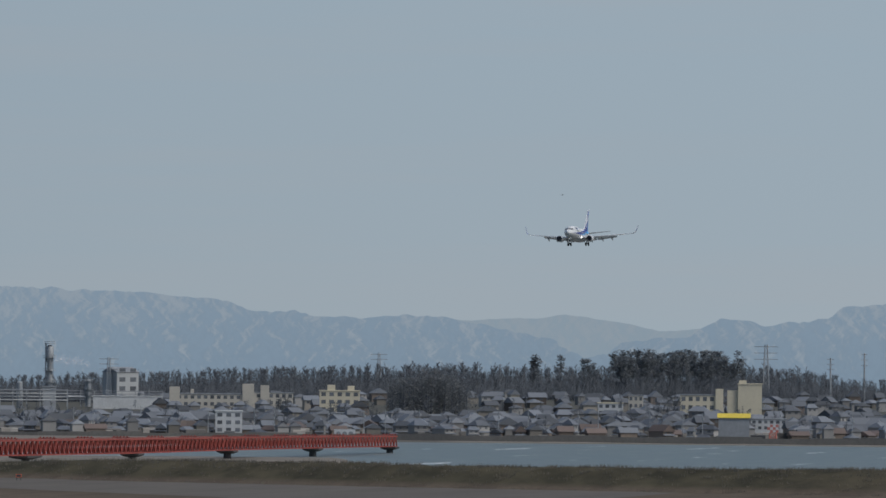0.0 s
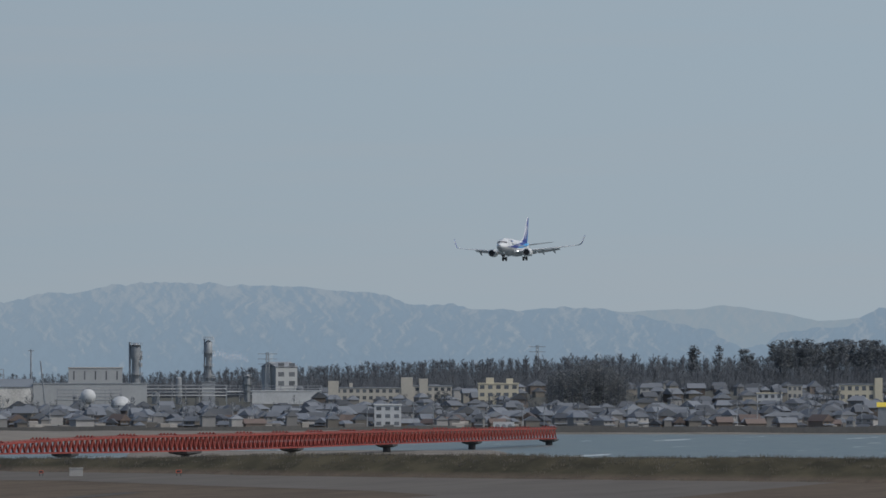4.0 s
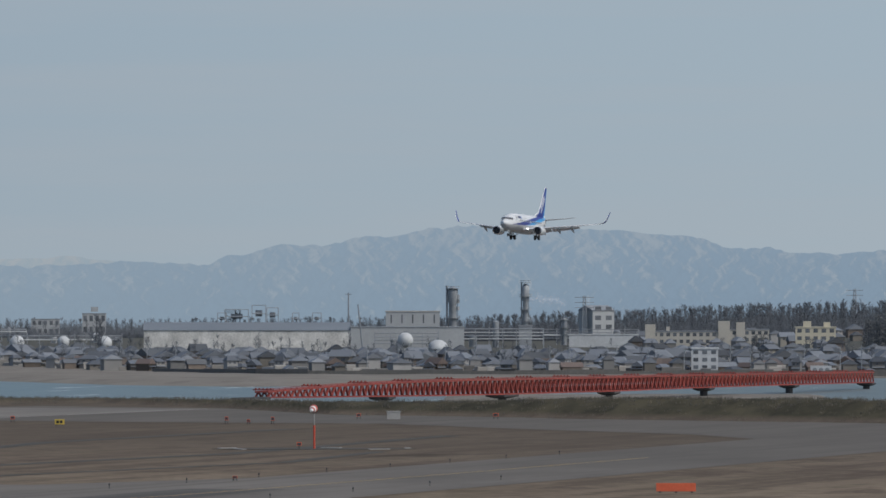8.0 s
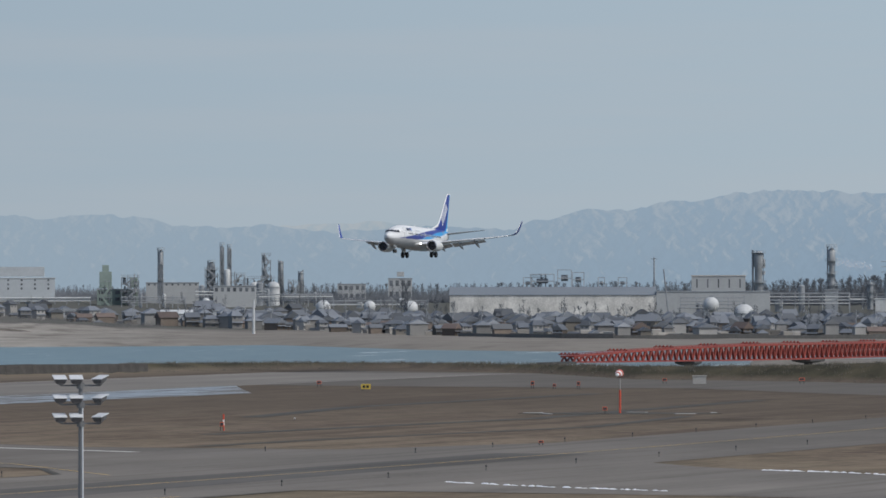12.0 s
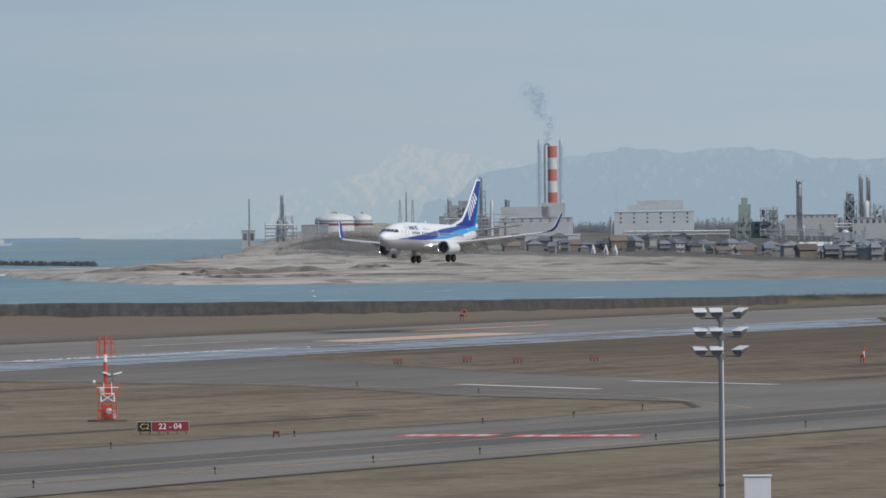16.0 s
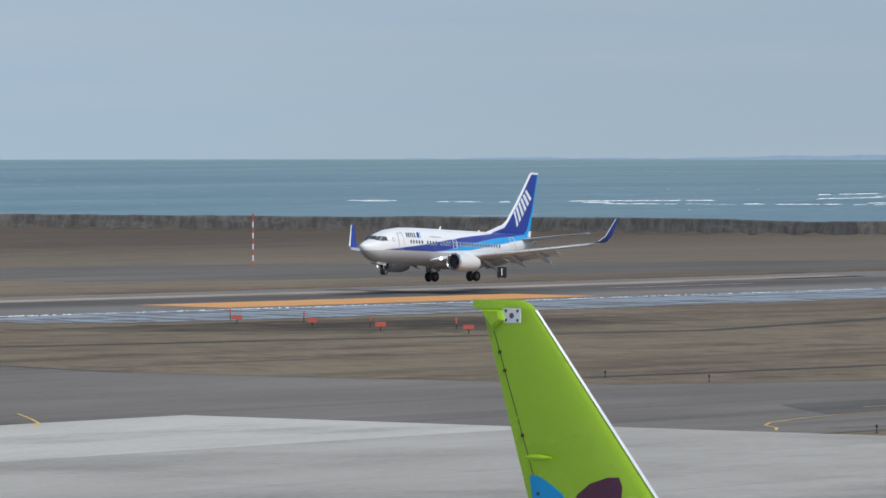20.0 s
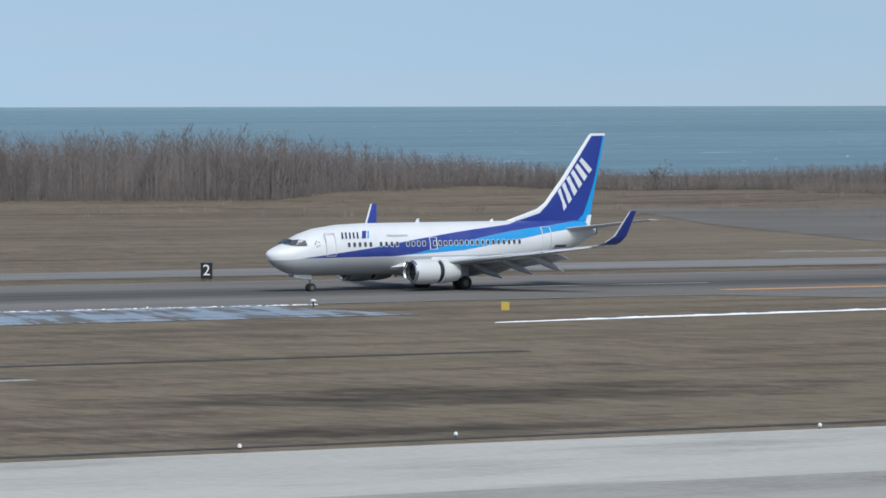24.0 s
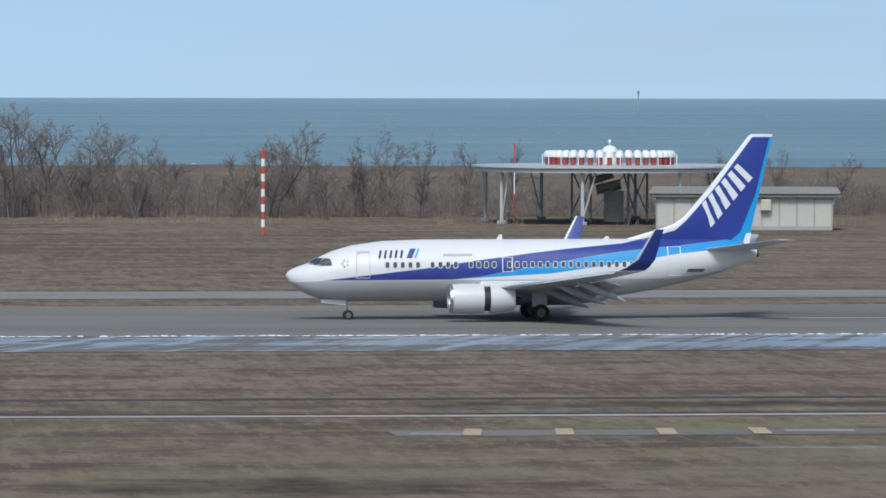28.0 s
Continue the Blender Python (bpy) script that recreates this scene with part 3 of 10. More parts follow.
sheet("runway", [(-900, 378), (1040, 378), (1040, 427), (-900, 427)], 0.03, runway_paint(), "long grey asphalt runway with dark tyre rubber", "runway")
sheet("runway", [(352, 427.1), (402, 427.1), (430, 475), (485, 565), (567, 705), (640, 830), (595, 850), (520, 730), (440, 590), (392, 487), (378, 440)], 0.03, tarmac, "crossing runway of pale grey asphalt", "runway")
sheet("taxiway", [(-900, 356), (240, 356), (240, 377.9), (-900, 377.9)], 0.028, puddled, "runway shoulder under thin melt water", "shoulder")
sheet("taxiway", [(282, 377.9), (300, 345), (289, 325), (281, 308), (275, 296), (268, 283), (261, 264), (253, 250.5), (244, 239.5), (236, 233.2), (224, 229.4), (190, 226.1), (262, 226.1), (262, 184), (300, 182), (740, 180), (938, 180), (933, 226), (958, 287), (1038, 364), (1062, 420), (1040.1, 427), (1040.1, 378), (914, 377.9), (907, 337), (905, 300), (869, 266), (838, 232), (810, 215),
                  (600, 214), (568, 226), (568, 254), (588, 286), (626, 326), (659, 354), (557, 351), (541, 290), (510, 254), (497, 226), (480, 217), (350, 221), (330, 232), (327, 273), (333, 291), (341, 309), (351, 329), (362, 346), (384, 358), (420, 377.9)], 0.032, tarmac, "grey asphalt taxiways with curved fillets", "taxiway")
sheet("taxiway", [(448, 181.5), (447, 155), (446, 145), (443, 134), (441, 118), (440, 60), (462, 60), (476, 110), (490, 131), (501, 145), (509, 154), (513, 162), (523, 173), (535, 181.5)], 0.037, tarmac, "taxiway branch towards the apron", "taxiway")
sheet("taxiway", [(446, 377.8), (424, 371), (418, 360), (428, 352), (556, 352), (659, 355), (850, 352), (880, 366), (906, 377.8)], 0.026, puddled, "wet runway shoulder by the river end", "shoulder")
sheet("pavement", [(-700, 199), (276, 199), (276, 225.2), (-700, 226)], 0.045, concrete_pale, "pale strip of new concrete along the apron", "apron")
sheet("pavement", [(-700, -60), (284, -60), (280, 150), (279, 199), (-700, 199)], 0.04, concrete, "grey concrete apron with stained slabs", "apron")
# dark patches of newer asphalt
sheet("taxiway", list(((274.5, 280.4), (278.9, 280.7), (278.5, 278.8), (271.9, 275.7), (270.8, 277.6))), 0.045, puddled, "shallow puddle beside the old snow", "puddle")
sheet("taxiway", [(300, 196), (430, 192), (560, 196), (560, 206), (430, 204), (310, 206)], 0.045, tarmac_dark, "darker strip of newer asphalt on the taxiway", "taxiway")
sheet("taxiway", [(-900, 446), (250, 440), (350, 440), (380, 460), (240, 456), (-900, 458)], 0.03, asphalt("far_shoulder", (0.235, 0.225, 0.21), (0.03, 0.3, 0), 0.2), "strip of worn grey asphalt beyond the runway", "shoulder")
track = ((245.9, 273.7), (250, 278.5), (255, 285.5), (261, 289.5), (268, 291.7), (271, 285.2), (264, 279), (257, 272.5), (254.5, 274.5), (250, 275.4))
ragged = []
for a, b in zip(track, track[1:] + track[:1]):
    for q in range(8):
        x, y = a[0] + (b[0] - a[0]) * q / 8, a[1] + (b[1] - a[1]) * q / 8
        ragged.append((x + 0.9 * noise.noise((x * 0.9, y * 0.9, 1)), y + 1.2 * noise.noise((x * 0.9, y * 0.9, 5))))
sheet("taxiway", ragged, 0.022, tarmac, "worn asphalt track across the grass", "track")
sheet("taxiway", [(560, 470), (700, 432), (780, 432), (720, 470), (640, 530), (560, 540)], 0.02, tarmac, "worn grey taxiway beyond the runway", "taxiway")

# painted marks
for y, w in ((379.0, 0.14), (425.8, 0.14)):
    strip("trim", [(-900, y), (1040, y)], w, 0.05, paint_white, "white runway edge line", "marking")
for a, b in (((400.3, 468.7), (402.2, 467.7)), ((405.1, 468.8), (407.6, 467.6)), ((410.0, 466.4), (412.7, 465.1)), ((414.4, 464.1), (417.4, 462.6))):
    strip("trim", [a, b], 1.3, 0.05, paint_white, "white threshold dash on the crossing runway", "marking")
for x0 in (60, 130, 200, 270, 420, 570, 640, 710):
    strip("trim", [(x0, RW), (x0 + 30, RW)], 0.6, 0.05, paint_white, "white runway centre dash", "marking")
sheet("trim", [(474, 381), (538, 381), (541, 395), (476, 395)], 0.05, paint_orange, "broad orange aiming mark on the runway", "marking")
sheet("trim", [(470, 412), (640, 412), (640, 418), (470, 418)], 0.05, plain("pale_mark", (0.34, 0.27, 0.2), 0.7, 0, 0.3, 0.1), "tan weathered runway marking", "marking")
sheet("trim", [(735, 382), (790, 382), (790, 392), (738, 392)], 0.05, plain("faded_mark", (0.48, 0.34, 0.24), 0.7, 0, 0.3, 0.1), "faded orange runway marking", "marking")
sheet("trim", [(93.6, 209.4), (95.2, 209.6), (95.0, 211.6), (94.2, 211.4)], 0.055, paint_orange, "small orange mark on the apron", "marking")
for x0, x1, y in ((128, 157, 390), (290, 326, 386), (590, 640, 412), (800, 850, 408)):
    sheet("trim", [(x0, y), (x1, y), (x1, y + 2.2), (x0, y + 2.2)], 0.05, paint_orange, "orange touchdown stripe", "marking")
for k, pts in enumerate((((294.9, 303.1), (290.5, 295.8), (278.8, 276.1), (270.8, 263.2), (264.4, 252.3), (259.2, 244.5), (254.9, 239.4), (249.9, 235.3), (245.5, 232.9), (241.9, 231.7)),
                         ((371.1, 386.4), (367.0, 383.1), (362.0, 378.3), (356.5, 372.2), (352.7, 367.1), (344.1, 350.4), (335.5, 337.2), (325.9, 322.8), (317.3, 310.7), (313.3, 303.4), (307.6, 293.5), (299.1, 280.0), (291.1, 267.6), (284.4, 256.6), (279.9, 248.0)),
                         ((307.7, 291.9), (302.0, 282.8), (300.4, 276.1), (299.6, 270.3), (299.4, 260.2)),
                         ((379.5, 366.5), (373.0, 363.1), (367.4, 359.2), (362.5, 355.0), (358.4, 350.3), (353.7, 342.5), (349.5, 334.7), (342.8, 324.0), (331.9, 307.9)),
                         ((271.4, 234.2), (266.3, 228.7), (262.8, 225.2), (258.4, 221.7)),
                         ((281, 187), (283.5, 188.6), (285.6, 190.8), (288.5, 192.4), (293, 193.8), (300, 195.4), (306, 195.4), (314, 193.6), (328, 191), (349, 189.6), (384, 185.5), (430, 184)), ((175, 210.5), (173, 207.6), (169.7, 202.3), (166.9, 195.3), (165.9, 191.2)), ((183.4, 192), (186, 187.7), (189.6, 181.1), (188.1, 176.1), (183.4, 169.2)), ((310, 200), (420, 199), (560, 199), (700, 199)), ((560, 352), (548, 300), (530, 262), (510, 235), (480, 212)),
                         ((120, 196), (140, 178), (180, 172)), ((155, 197), (160, 186), (200, 178)))):
    strip("trim", pts, 0.2, 0.055, paint_yellow, "yellow taxi guide line", "marking")
for x0, y0, dx, dy in ((306.6, 309.1, 5.4, -4.7), (315.5, 304.4, 4.6, -5.3), (408, 209, 2, -7), (409, 200, 3, -9)):
    strip("trim", [(x0, y0), (x0 + dx, y0 + dy)], 5.5, 0.062, paint_red, "red painted hold marking", "marking")
    for u0, u1, w in ((0.08, 0.16, 3.4), (0.22, 0.36, 3.2), (0.44, 0.54, 0.9), (0.62, 0.74, 3.4), (0.8, 0.93, 3.2)):
        strip("trim", [(x0 + dx * u0, y0 + dy * u0), (x0 + dx * u1, y0 + dy * u1)], w, 0.068, paint_white, "worn white bar in the red hold marking", "marking")
strip("trim", [(298, 316), (330, 294)], 0.5, 0.053, paint_white, "pale hold line", "marking")
for a, b in (((548, 274), (534, 252)), ((563, 262), (552, 241))):
    strip("trim", [a, b], 1.6, 0.05, paint_white, "broad pale painted bar", "marking")
# ditches, paths and wet hollows in the grass
gutter_pale = plain("gutter_pale", (0.37, 0.355, 0.335), 0.7, 0, 0.25, 0.4)
for pts, w, m, lab in ((((-100, 303), (60, 303), (150, 304), (212, 303)), 1.6, ditch_earth, "dark drainage ditch in the grass"), (((-100, 289), (12, 288.1), (34, 287.3), (64, 287.4), (150, 288), (169, 289)), 1.3, gutter_pale, "narrow pale concrete gutter in the grass"),
                       (((29.6, 273.2), (40, 273.0), (54, 273.3)), 4.4, tarmac, "short grey track in the grass"), (((30.4, 273.0), (32.7, 272.4)), 1.3, path_gravel, "pale worn patch on the track"), (((47.8, 274.2), (51.0, 274.0)), 1.6, path_gravel, "pale worn patch on the track"), (((-100, 291), (12.6, 289.6), (34, 289.3), (64, 289.4), (150, 290.5), (169, 291)), 0.7, ditch_earth, "dark edge along the gutter"), (((340, 242), (379, 239), (416, 238), (455, 236)), 1.8, ditch_earth, "dark drainage ditch in the grass"),
                       (((360, 318), (440, 300), (495, 312), (531, 308)), 2.2, ditch_earth, "dark damp line in the grass"), (((575, 244), (606, 242), (666, 233), (722, 240)), 2.2, ditch_earth, "dark drainage ditch in the grass"),
                       (((620, 262), (705, 254), (820, 262)), 3.0, ditch_earth, "dark damp line in the grass"), (((700, 290), (760, 300), (860, 300)), 3.4, ditch_earth, "dark damp line in the grass"),
                       (((-100, 228), (60, 228), (190, 229.5)), 1.2, ditch_earth, "dark earth edge along the apron")):
    strip("ground", pts, w, 0.02 + (0.006 if m is path_gravel else 0), m, lab, "ditch" if m is ditch_earth else "path")
for k in range(10):
    strip("ground", [(402 + 6 * k, 349 - 0.3 * k), (416 + 6.2 * k, 312 + 1.2 * k)], 0.7, 0.026, ditch_earth, "dark wheel rut in the mud", "rut")


# bare earth where the turf meets the paving
for k, pts in enumerate((((289, 325), (281, 308), (275, 296), (268, 283), (261, 264), (253, 250.5), (244, 239.5), (236, 233.2), (224, 229.4), (190, 226.1)),
                         ((328.5, 250), (327, 273), (333, 291), (341, 309), (351, 329), (362, 346), (384, 358)),
                         ((330, 232), (350, 221), (415, 219), (480, 217), (497, 226), (510, 254)),
                         ((285, 186), (300, 182), (447, 181.3)), ((568, 226), (568, 254), (588, 286), (626, 326)))):
    for j in range(5):
        path = [(x + 0.5 * noise.noise((x / 7, j, k)), y + 0.5 * noise.noise((y / 7, j, k + 3))) for x, y in ragged_line(pts, 14)]
        cut = max(1, (len(path) - 1) / 5)
        run = path[int(j * cut):int((j + 1) * cut) + 1]
        if len(run) < 2:
            continue
        strip("ground", run, 0.55 + 0.25 * (j % 3), 0.038 + 0.002 * (j % 2), ditch_earth, "dark bare earth along the paving edge", "earth")
for run in (((400.5, 429), (412.8, 450), (430, 478), (449.2, 508.5), (464.3, 532.5), (482, 565)), ((352, 428.2), (361, 429), (376, 442), (390, 485))):
    strip("ground", run, 0.9, 0.045, ditch_earth, "dark bare earth along the crossing runway", "earth")
# joints of the apron's concrete lanes
joint_grey = plain("joint_grey", (0.21, 0.2, 0.185), 0.9, 0, 0.2, 0.3)
for j in range(9):
    strip("trim", [(-400, 192 - 17.0 * j), (277, 192 - 17.0 * j)], 0.1, 0.046, joint_grey, "grey joint between concrete lanes", "joint")
for j in range(26):
    strip("trim", [(-120 + 15.5 * j, 62), (-120 + 15.5 * j, 198.5)], 0.07, 0.046, joint_grey, "narrow joint across the concrete lanes", "joint")


def snow_bank(pts, width, height, seed, label):
    """A low melting bank of old snow along pts."""
    rnd = random.Random(seed)
    bm = new_bm()
    n = 11
    rings = []
    path = []
    for (xa, ya), (xb, yb) in zip(pts, pts[1:]):
        l = math.hypot(xb - xa, yb - ya)
        k = max(2, int(l / max(0.3, width * 0.14)))
        path += [(xa + (xb - xa) * i / k, ya + (yb - ya) * i / k) for i in range(k)]
    path.append(pts[-1])
    for i, (x, y) in enumerate(path):
        xa, ya = path[max(0, i - 1)]
        xb, yb = path[min(len(path) - 1, i + 1)]
        l = math.hypot(xb - xa, yb - ya) or 1
        nx, ny = -(yb - ya) / l, (xb - xa) / l
        end = min(1, 4 * i / len(path), 4 * (len(path) - 1 - i) / len(path)) ** 0.5
        w, h = width * end * (0.8 + 0.7 * noise.noise((x / 3.5, y / 3.5, seed))) + 0.05, height * end * (0.8 + 0.9 * noise.noise((x / 2.0, y / 2.0, seed + 9))) + 0.02
        s = noise.noise((x / 6, y / 6, seed + 4)) * width * 0.4
        rings.append([(x + nx * (s + w * u), y + ny * (s + w * u), field(x) + 0.02 + h * (1 - (2 * u) ** 2) * (0.7 + 0.6 * rnd.random()) - (0.02 if abs(u) > 0.45 else 0)) for u in [j / (n - 1) - 0.5 for j in range(n)]])
    skin(bm, rings, False, False)
    return tagged(ob_of("snow", bm, snow_white, None, "", True), label, "snow", kind="stuff")


snow_bank(((259, 263), (262, 268), (266, 275), (271, 282), (276, 290)), 2.8, 0.26, 1, "melting heap of old white snow on the grass")
snow_bank(((356.8, 341), (355.5, 337.3), (352.7, 332.1), (350.4, 327.6)), 1.3, 0.16, 2, "small strip of old snow")


def snow_crumbs(name, pts, seed, label, gap=0.35, k=1.0):
    """A line of small melting lumps of old snow along pts."""
    rnd = random.Random(seed)
    vs, fs = [], []
    for (xa, ya), (xb, yb) in zip(pts, pts[1:]):
        l = math.hypot(xb - xa, yb - ya)
        ux, uy = (xb - xa) / l, (yb - ya) / l
        s = 0.0
        while s < l:
            w, h = rnd.uniform(0.25, 1.3) * k, rnd.uniform(0.03, 0.085) * k
            if rnd.random() > gap:
                off = rnd.uniform(-0.25, 0.25)
                x, y = xa + ux * s - uy * off, ya + uy * s + ux * off
                g = field(x)
                b = len(vs)
                for j in range(7):
                    a = j * 0.898
                    p, q = 0.6 * w * math.cos(a) * rnd.uniform(0.7, 1.1), 0.22 * k * math.sin(a) * rnd.uniform(0.6, 1.3)
                    vs.append((x + ux * p - uy * q, y + uy * p + ux * q, g + 0.01))
                vs += [(x - 0.2 * w * ux, y - 0.2 * w * uy, g + h + 0.03), (x + 0.2 * w * ux, y + 0.2 * w * uy, g + h * rnd.uniform(0.6, 1.2) + 0.03)]
                fs += [(b + j, b + (j + 1) % 7, b + (8 if j in (0, 1, 5, 6) else 7)) for j in range(7)] + [(b + 7, b + 2, b + 8), (b + 8, b + 5, b + 7)]
            s += w * rnd.uniform(0.5, 1.0)
    me = bpy.data.meshes.new(name)
    me.from_pydata(vs, [], fs)
    me.materials.append(snow_white)
    return tagged(new(name, me), label, "snow", kind="stuff")


snow_crumbs("snow", ((-70, 377.2), (245, 377.2)), 31, "broken ridge of old snow along the runway", 0.12, 0.62)
snow_crumbs("snow", ((425, 376.6), (700, 376.6)), 32, "broken ridge of old snow along the runway", 0.3, 0.7)
snow_crumbs("snow", ((514, 163.5), (510, 155), (501, 146), (493, 133)), 33, "narrow strip of old snow beside the taxiway", 0.05, 1.3)
snow_crumbs("snow", ((472, 178), (462, 165), (456, 153)), 34, "narrow strip of old snow beside the taxiway", 0.1, 1.2)
snow_bank(((236, 341), (268, 345), (282, 347)), 0.6, 0.06, 6, "thin strip of old snow")
snow_crumbs("snow", ((383, 426.6), (475, 426.6)), 35, "broken line of old snow at the runway edge", 0.45, 0.5)
snow_crumbs("snow", ((279, 333), (281, 330.8), (283.5, 326.5), (286.1, 327), (287.3, 322.7)), 36, "low ridge of old snow along the taxiway", 0.25, 0.7)
snow_crumbs("snow", ((287.9, 314.5), (291, 315), (297.7, 318.6)), 37, "thin strip of old snow on the taxiway", 0.3, 0.4)


# ---- airliners ----
white_paint = plain("white_paint", (0.66, 0.665, 0.665), 0.38, 0, 0.03, 0.6)
grey_paint = plain("grey_paint", (0.42, 0.43, 0.44), 0.3, 0, 0.05, 0.6)
navy_paint = plain("navy_paint", (0.022, 0.042, 0.235), 0.4, 0, 0.06, 0.6)
sky_paint_blue = plain("light_blue_paint", (0.025, 0.27, 0.58), 0.4, 0, 0.05, 0.6)
title_navy = plain("title_navy", (0.02, 0.035, 0.10), 0.3, 0, 0.05, 1)
nacelle_paint = plain("nacelle_paint", (0.58, 0.59, 0.58), 0.4, 0, 0.05, 0.9)
rim_dark = plain("brake_dust", (0.17, 0.15, 0.135), 0.6, 0.4, 0.2, 3)
wing_metal = plain("wing_grey", (0.57, 0.58, 0.59), 0.35, 0.1, 0.07, 0.8)
bare_metal = plain("bare_metal", (0.55, 0.55, 0.56), 0.25, 0.9, 0.1, 2)
dark_metal = plain("dark_metal", (0.05, 0.05, 0.055), 0.5, 0.5, 0.2, 3)
rubber = plain("tyre_rubber", (0.018, 0.018, 0.019), 0.8, 0, 0.2, 4)
cabin_glass = plain("cabin_glass", (0.05, 0.054, 0.062), 0.15, 0, 0.1, 2, spec=0.8)
gap_dark = plain("gap_dark", (0.012, 0.012, 0.012), 0.9)


def livery():
    """White above, grey belly, a navy and a light-blue band that climb aft into the fin."""
    n = Nodes("fuselage_paint")
    x, y, z = n.xyz()
    s = n.math("ADD", x, 16.7)

    def above(pts):
        return n.span(n.math("SUBTRACT", z, n.broken(s, pts)), -0.02, 0.02)

    dirt = n.span(n.noise(0.8, 5), 0.35, 0.75, 0.0, 0.10)
    col = n.mix(above(((0, 2.55), (3, 2.68), (26, 2.75), (32, 3.6))), (0.40, 0.405, 0.41), (0.66, 0.665, 0.665))
    split = ((3.0, 2.70), (11.0, 2.74), (12.8, 2.92), (16.6, 3.64), (20.6, 4.3), (22.3, 4.55), (24.2, 4.75), (26.1, 4.9), (29.9, 5.32), (31.0, 5.5))
    navy = n.math("MULTIPLY", above(split), n.math("SUBTRACT", 1.0, above(((2.4, 2.70), (9.0, 3.47), (12.8, 4.03), (16.6, 4.52), (18.7, 4.75), (22.5, 5.1), (24.5, 5.5), (26.2, 5.95)))))
    light = n.math("MULTIPLY", above(((0, 2.9), (11.0, 2.76), (17.6, 3.12), (22.3, 3.8), (24.2, 4.08), (26.1, 4.38), (29.9, 4.78), (32, 5.25))), n.math("SUBTRACT", 1.0, above(split)))
    col = n.mix(navy, col, (0.022, 0.042, 0.235))
    col = n.mix(light, col, (0.025, 0.27, 0.58))
    col = n.mix(dirt, col, (0.30, 0.29, 0.28))
    return n.done(col, 0.4, 0.0, 0.4)


def fin_paint():
    n = Nodes("fin_paint")
    x, y, z = n.xyz()
    s = n.math("ADD", x, 16.7)
    lead = n.broken(z, ((5.3, 23.7), (5.5, 24.6), (5.94, 26.2), (6.62, 26.96), (8.63, 28.75), (12.19, 31.43)))
    trail = n.broken(z, ((5.3, 30.03), (5.78, 30.61), (8.32, 31.64), (12.12, 32.58)))
    navy = n.math("MULTIPLY", n.span(n.math("SUBTRACT", s, lead), -0.02, 0.02), n.span(z, 12.2, 12.16))
    col = n.mix(navy, (0.66, 0.665, 0.665), n.mix(n.span(n.math("SUBTRACT", s, trail), -0.02, 0.02), (0.022, 0.042, 0.235), (0.025, 0.27, 0.58)))
    return n.done(col, 0.4, 0.0, 0.4)


# nose to tail: distance aft, belly, crown, half width
BODY = ((0.0, 2.98, 3.04, 0.03), (0.08, 2.78, 3.2, 0.22), (0.3, 2.45, 3.38, 0.46), (0.8, 2.05, 3.6, 0.8), (1.43, 1.72, 3.82, 1.1),
        (2.0, 1.5, 4.12, 1.3), (3.0, 1.34, 4.6, 1.56), (4.4, 1.28, 5.0, 1.76), (6.5, 1.27, 5.28, 1.87), (9.0, 1.27, 5.37, 1.88),
        (13.0, 1.25, 5.37, 1.88), (18.0, 1.27, 5.37, 1.88), (20.5, 1.36, 5.37, 1.88), (22.5, 1.58, 5.37, 1.85), (24.7, 1.95, 5.37, 1.72),
        (27.3, 2.55, 5.36, 1.4), (29.5, 3.15, 5.33, 1.02), (30.5, 3.55, 5.22, 0.75), (31.2, 3.86, 4.96, 0.5), (31.65, 4.08, 4.74, 0.33), (31.8, 4.2, 4.6, 0.2))


def tube(bm, stations, n=40, lift=0.0, k=1.0):
    rings = []
    for s, lo, hi, w in stations:
        c, h = (lo + hi) / 2, (hi - lo) / 2
        rings.append([((s - 16.7) * k, k * w * math.cos(2 * math.pi * i / n), lift + k * (c + h * math.sin(2 * math.pi * i / n))) for i in range(n)])
    return skin(bm, rings)


def foil(chord, thick, n=9):
    """Closed outline of a wing section: (along, up) from the nose."""
    up = []
    for i in range(n):
        u = (i / (n - 1)) ** 1.6
        up.append((u * chord, thick * chord * (1.48 * math.sqrt(u) - 0.63 * u - 1.76 * u * u + 1.42 * u ** 3 - 0.51 * u ** 4)))
    return up + [(x, -0.75 * z) for x, z in reversed(up[1:-1])]


def surface(bm, secs):
    """A wing from sections (x of the nose, y, z, chord, thickness)."""
    return skin(bm, [[(x + a, y, z + b) for a, b in foil(c, t)] for x, y, z, c, t in secs])


def upright(bm, secs):
    """A fin from sections (x of the nose, z, chord, thickness)."""
    return skin(bm, [[(x + a, b, z) for a, b in foil(c, t)] for x, z, c, t in secs])


def fin_half(secs, x, z):
    """Half thickness of an upright foil at a place."""
    for (xa, za, ca, ta), (xb, zb, cb, tb) in zip(secs, secs[1:]):
        if za <= z <= zb:
            k = (z - za) / (zb - za)
            x0, c, t = xa + (xb - xa) * k, ca + (cb - ca) * k, ta + (tb - ta) * k
            u = min(1.0, max(0.001, (x - x0) / c))
            return t * c * (1.48 * math.sqrt(u) - 0.63 * u - 1.76 * u * u + 1.42 * u ** 3 - 0.51 * u ** 4)
    return 0.02


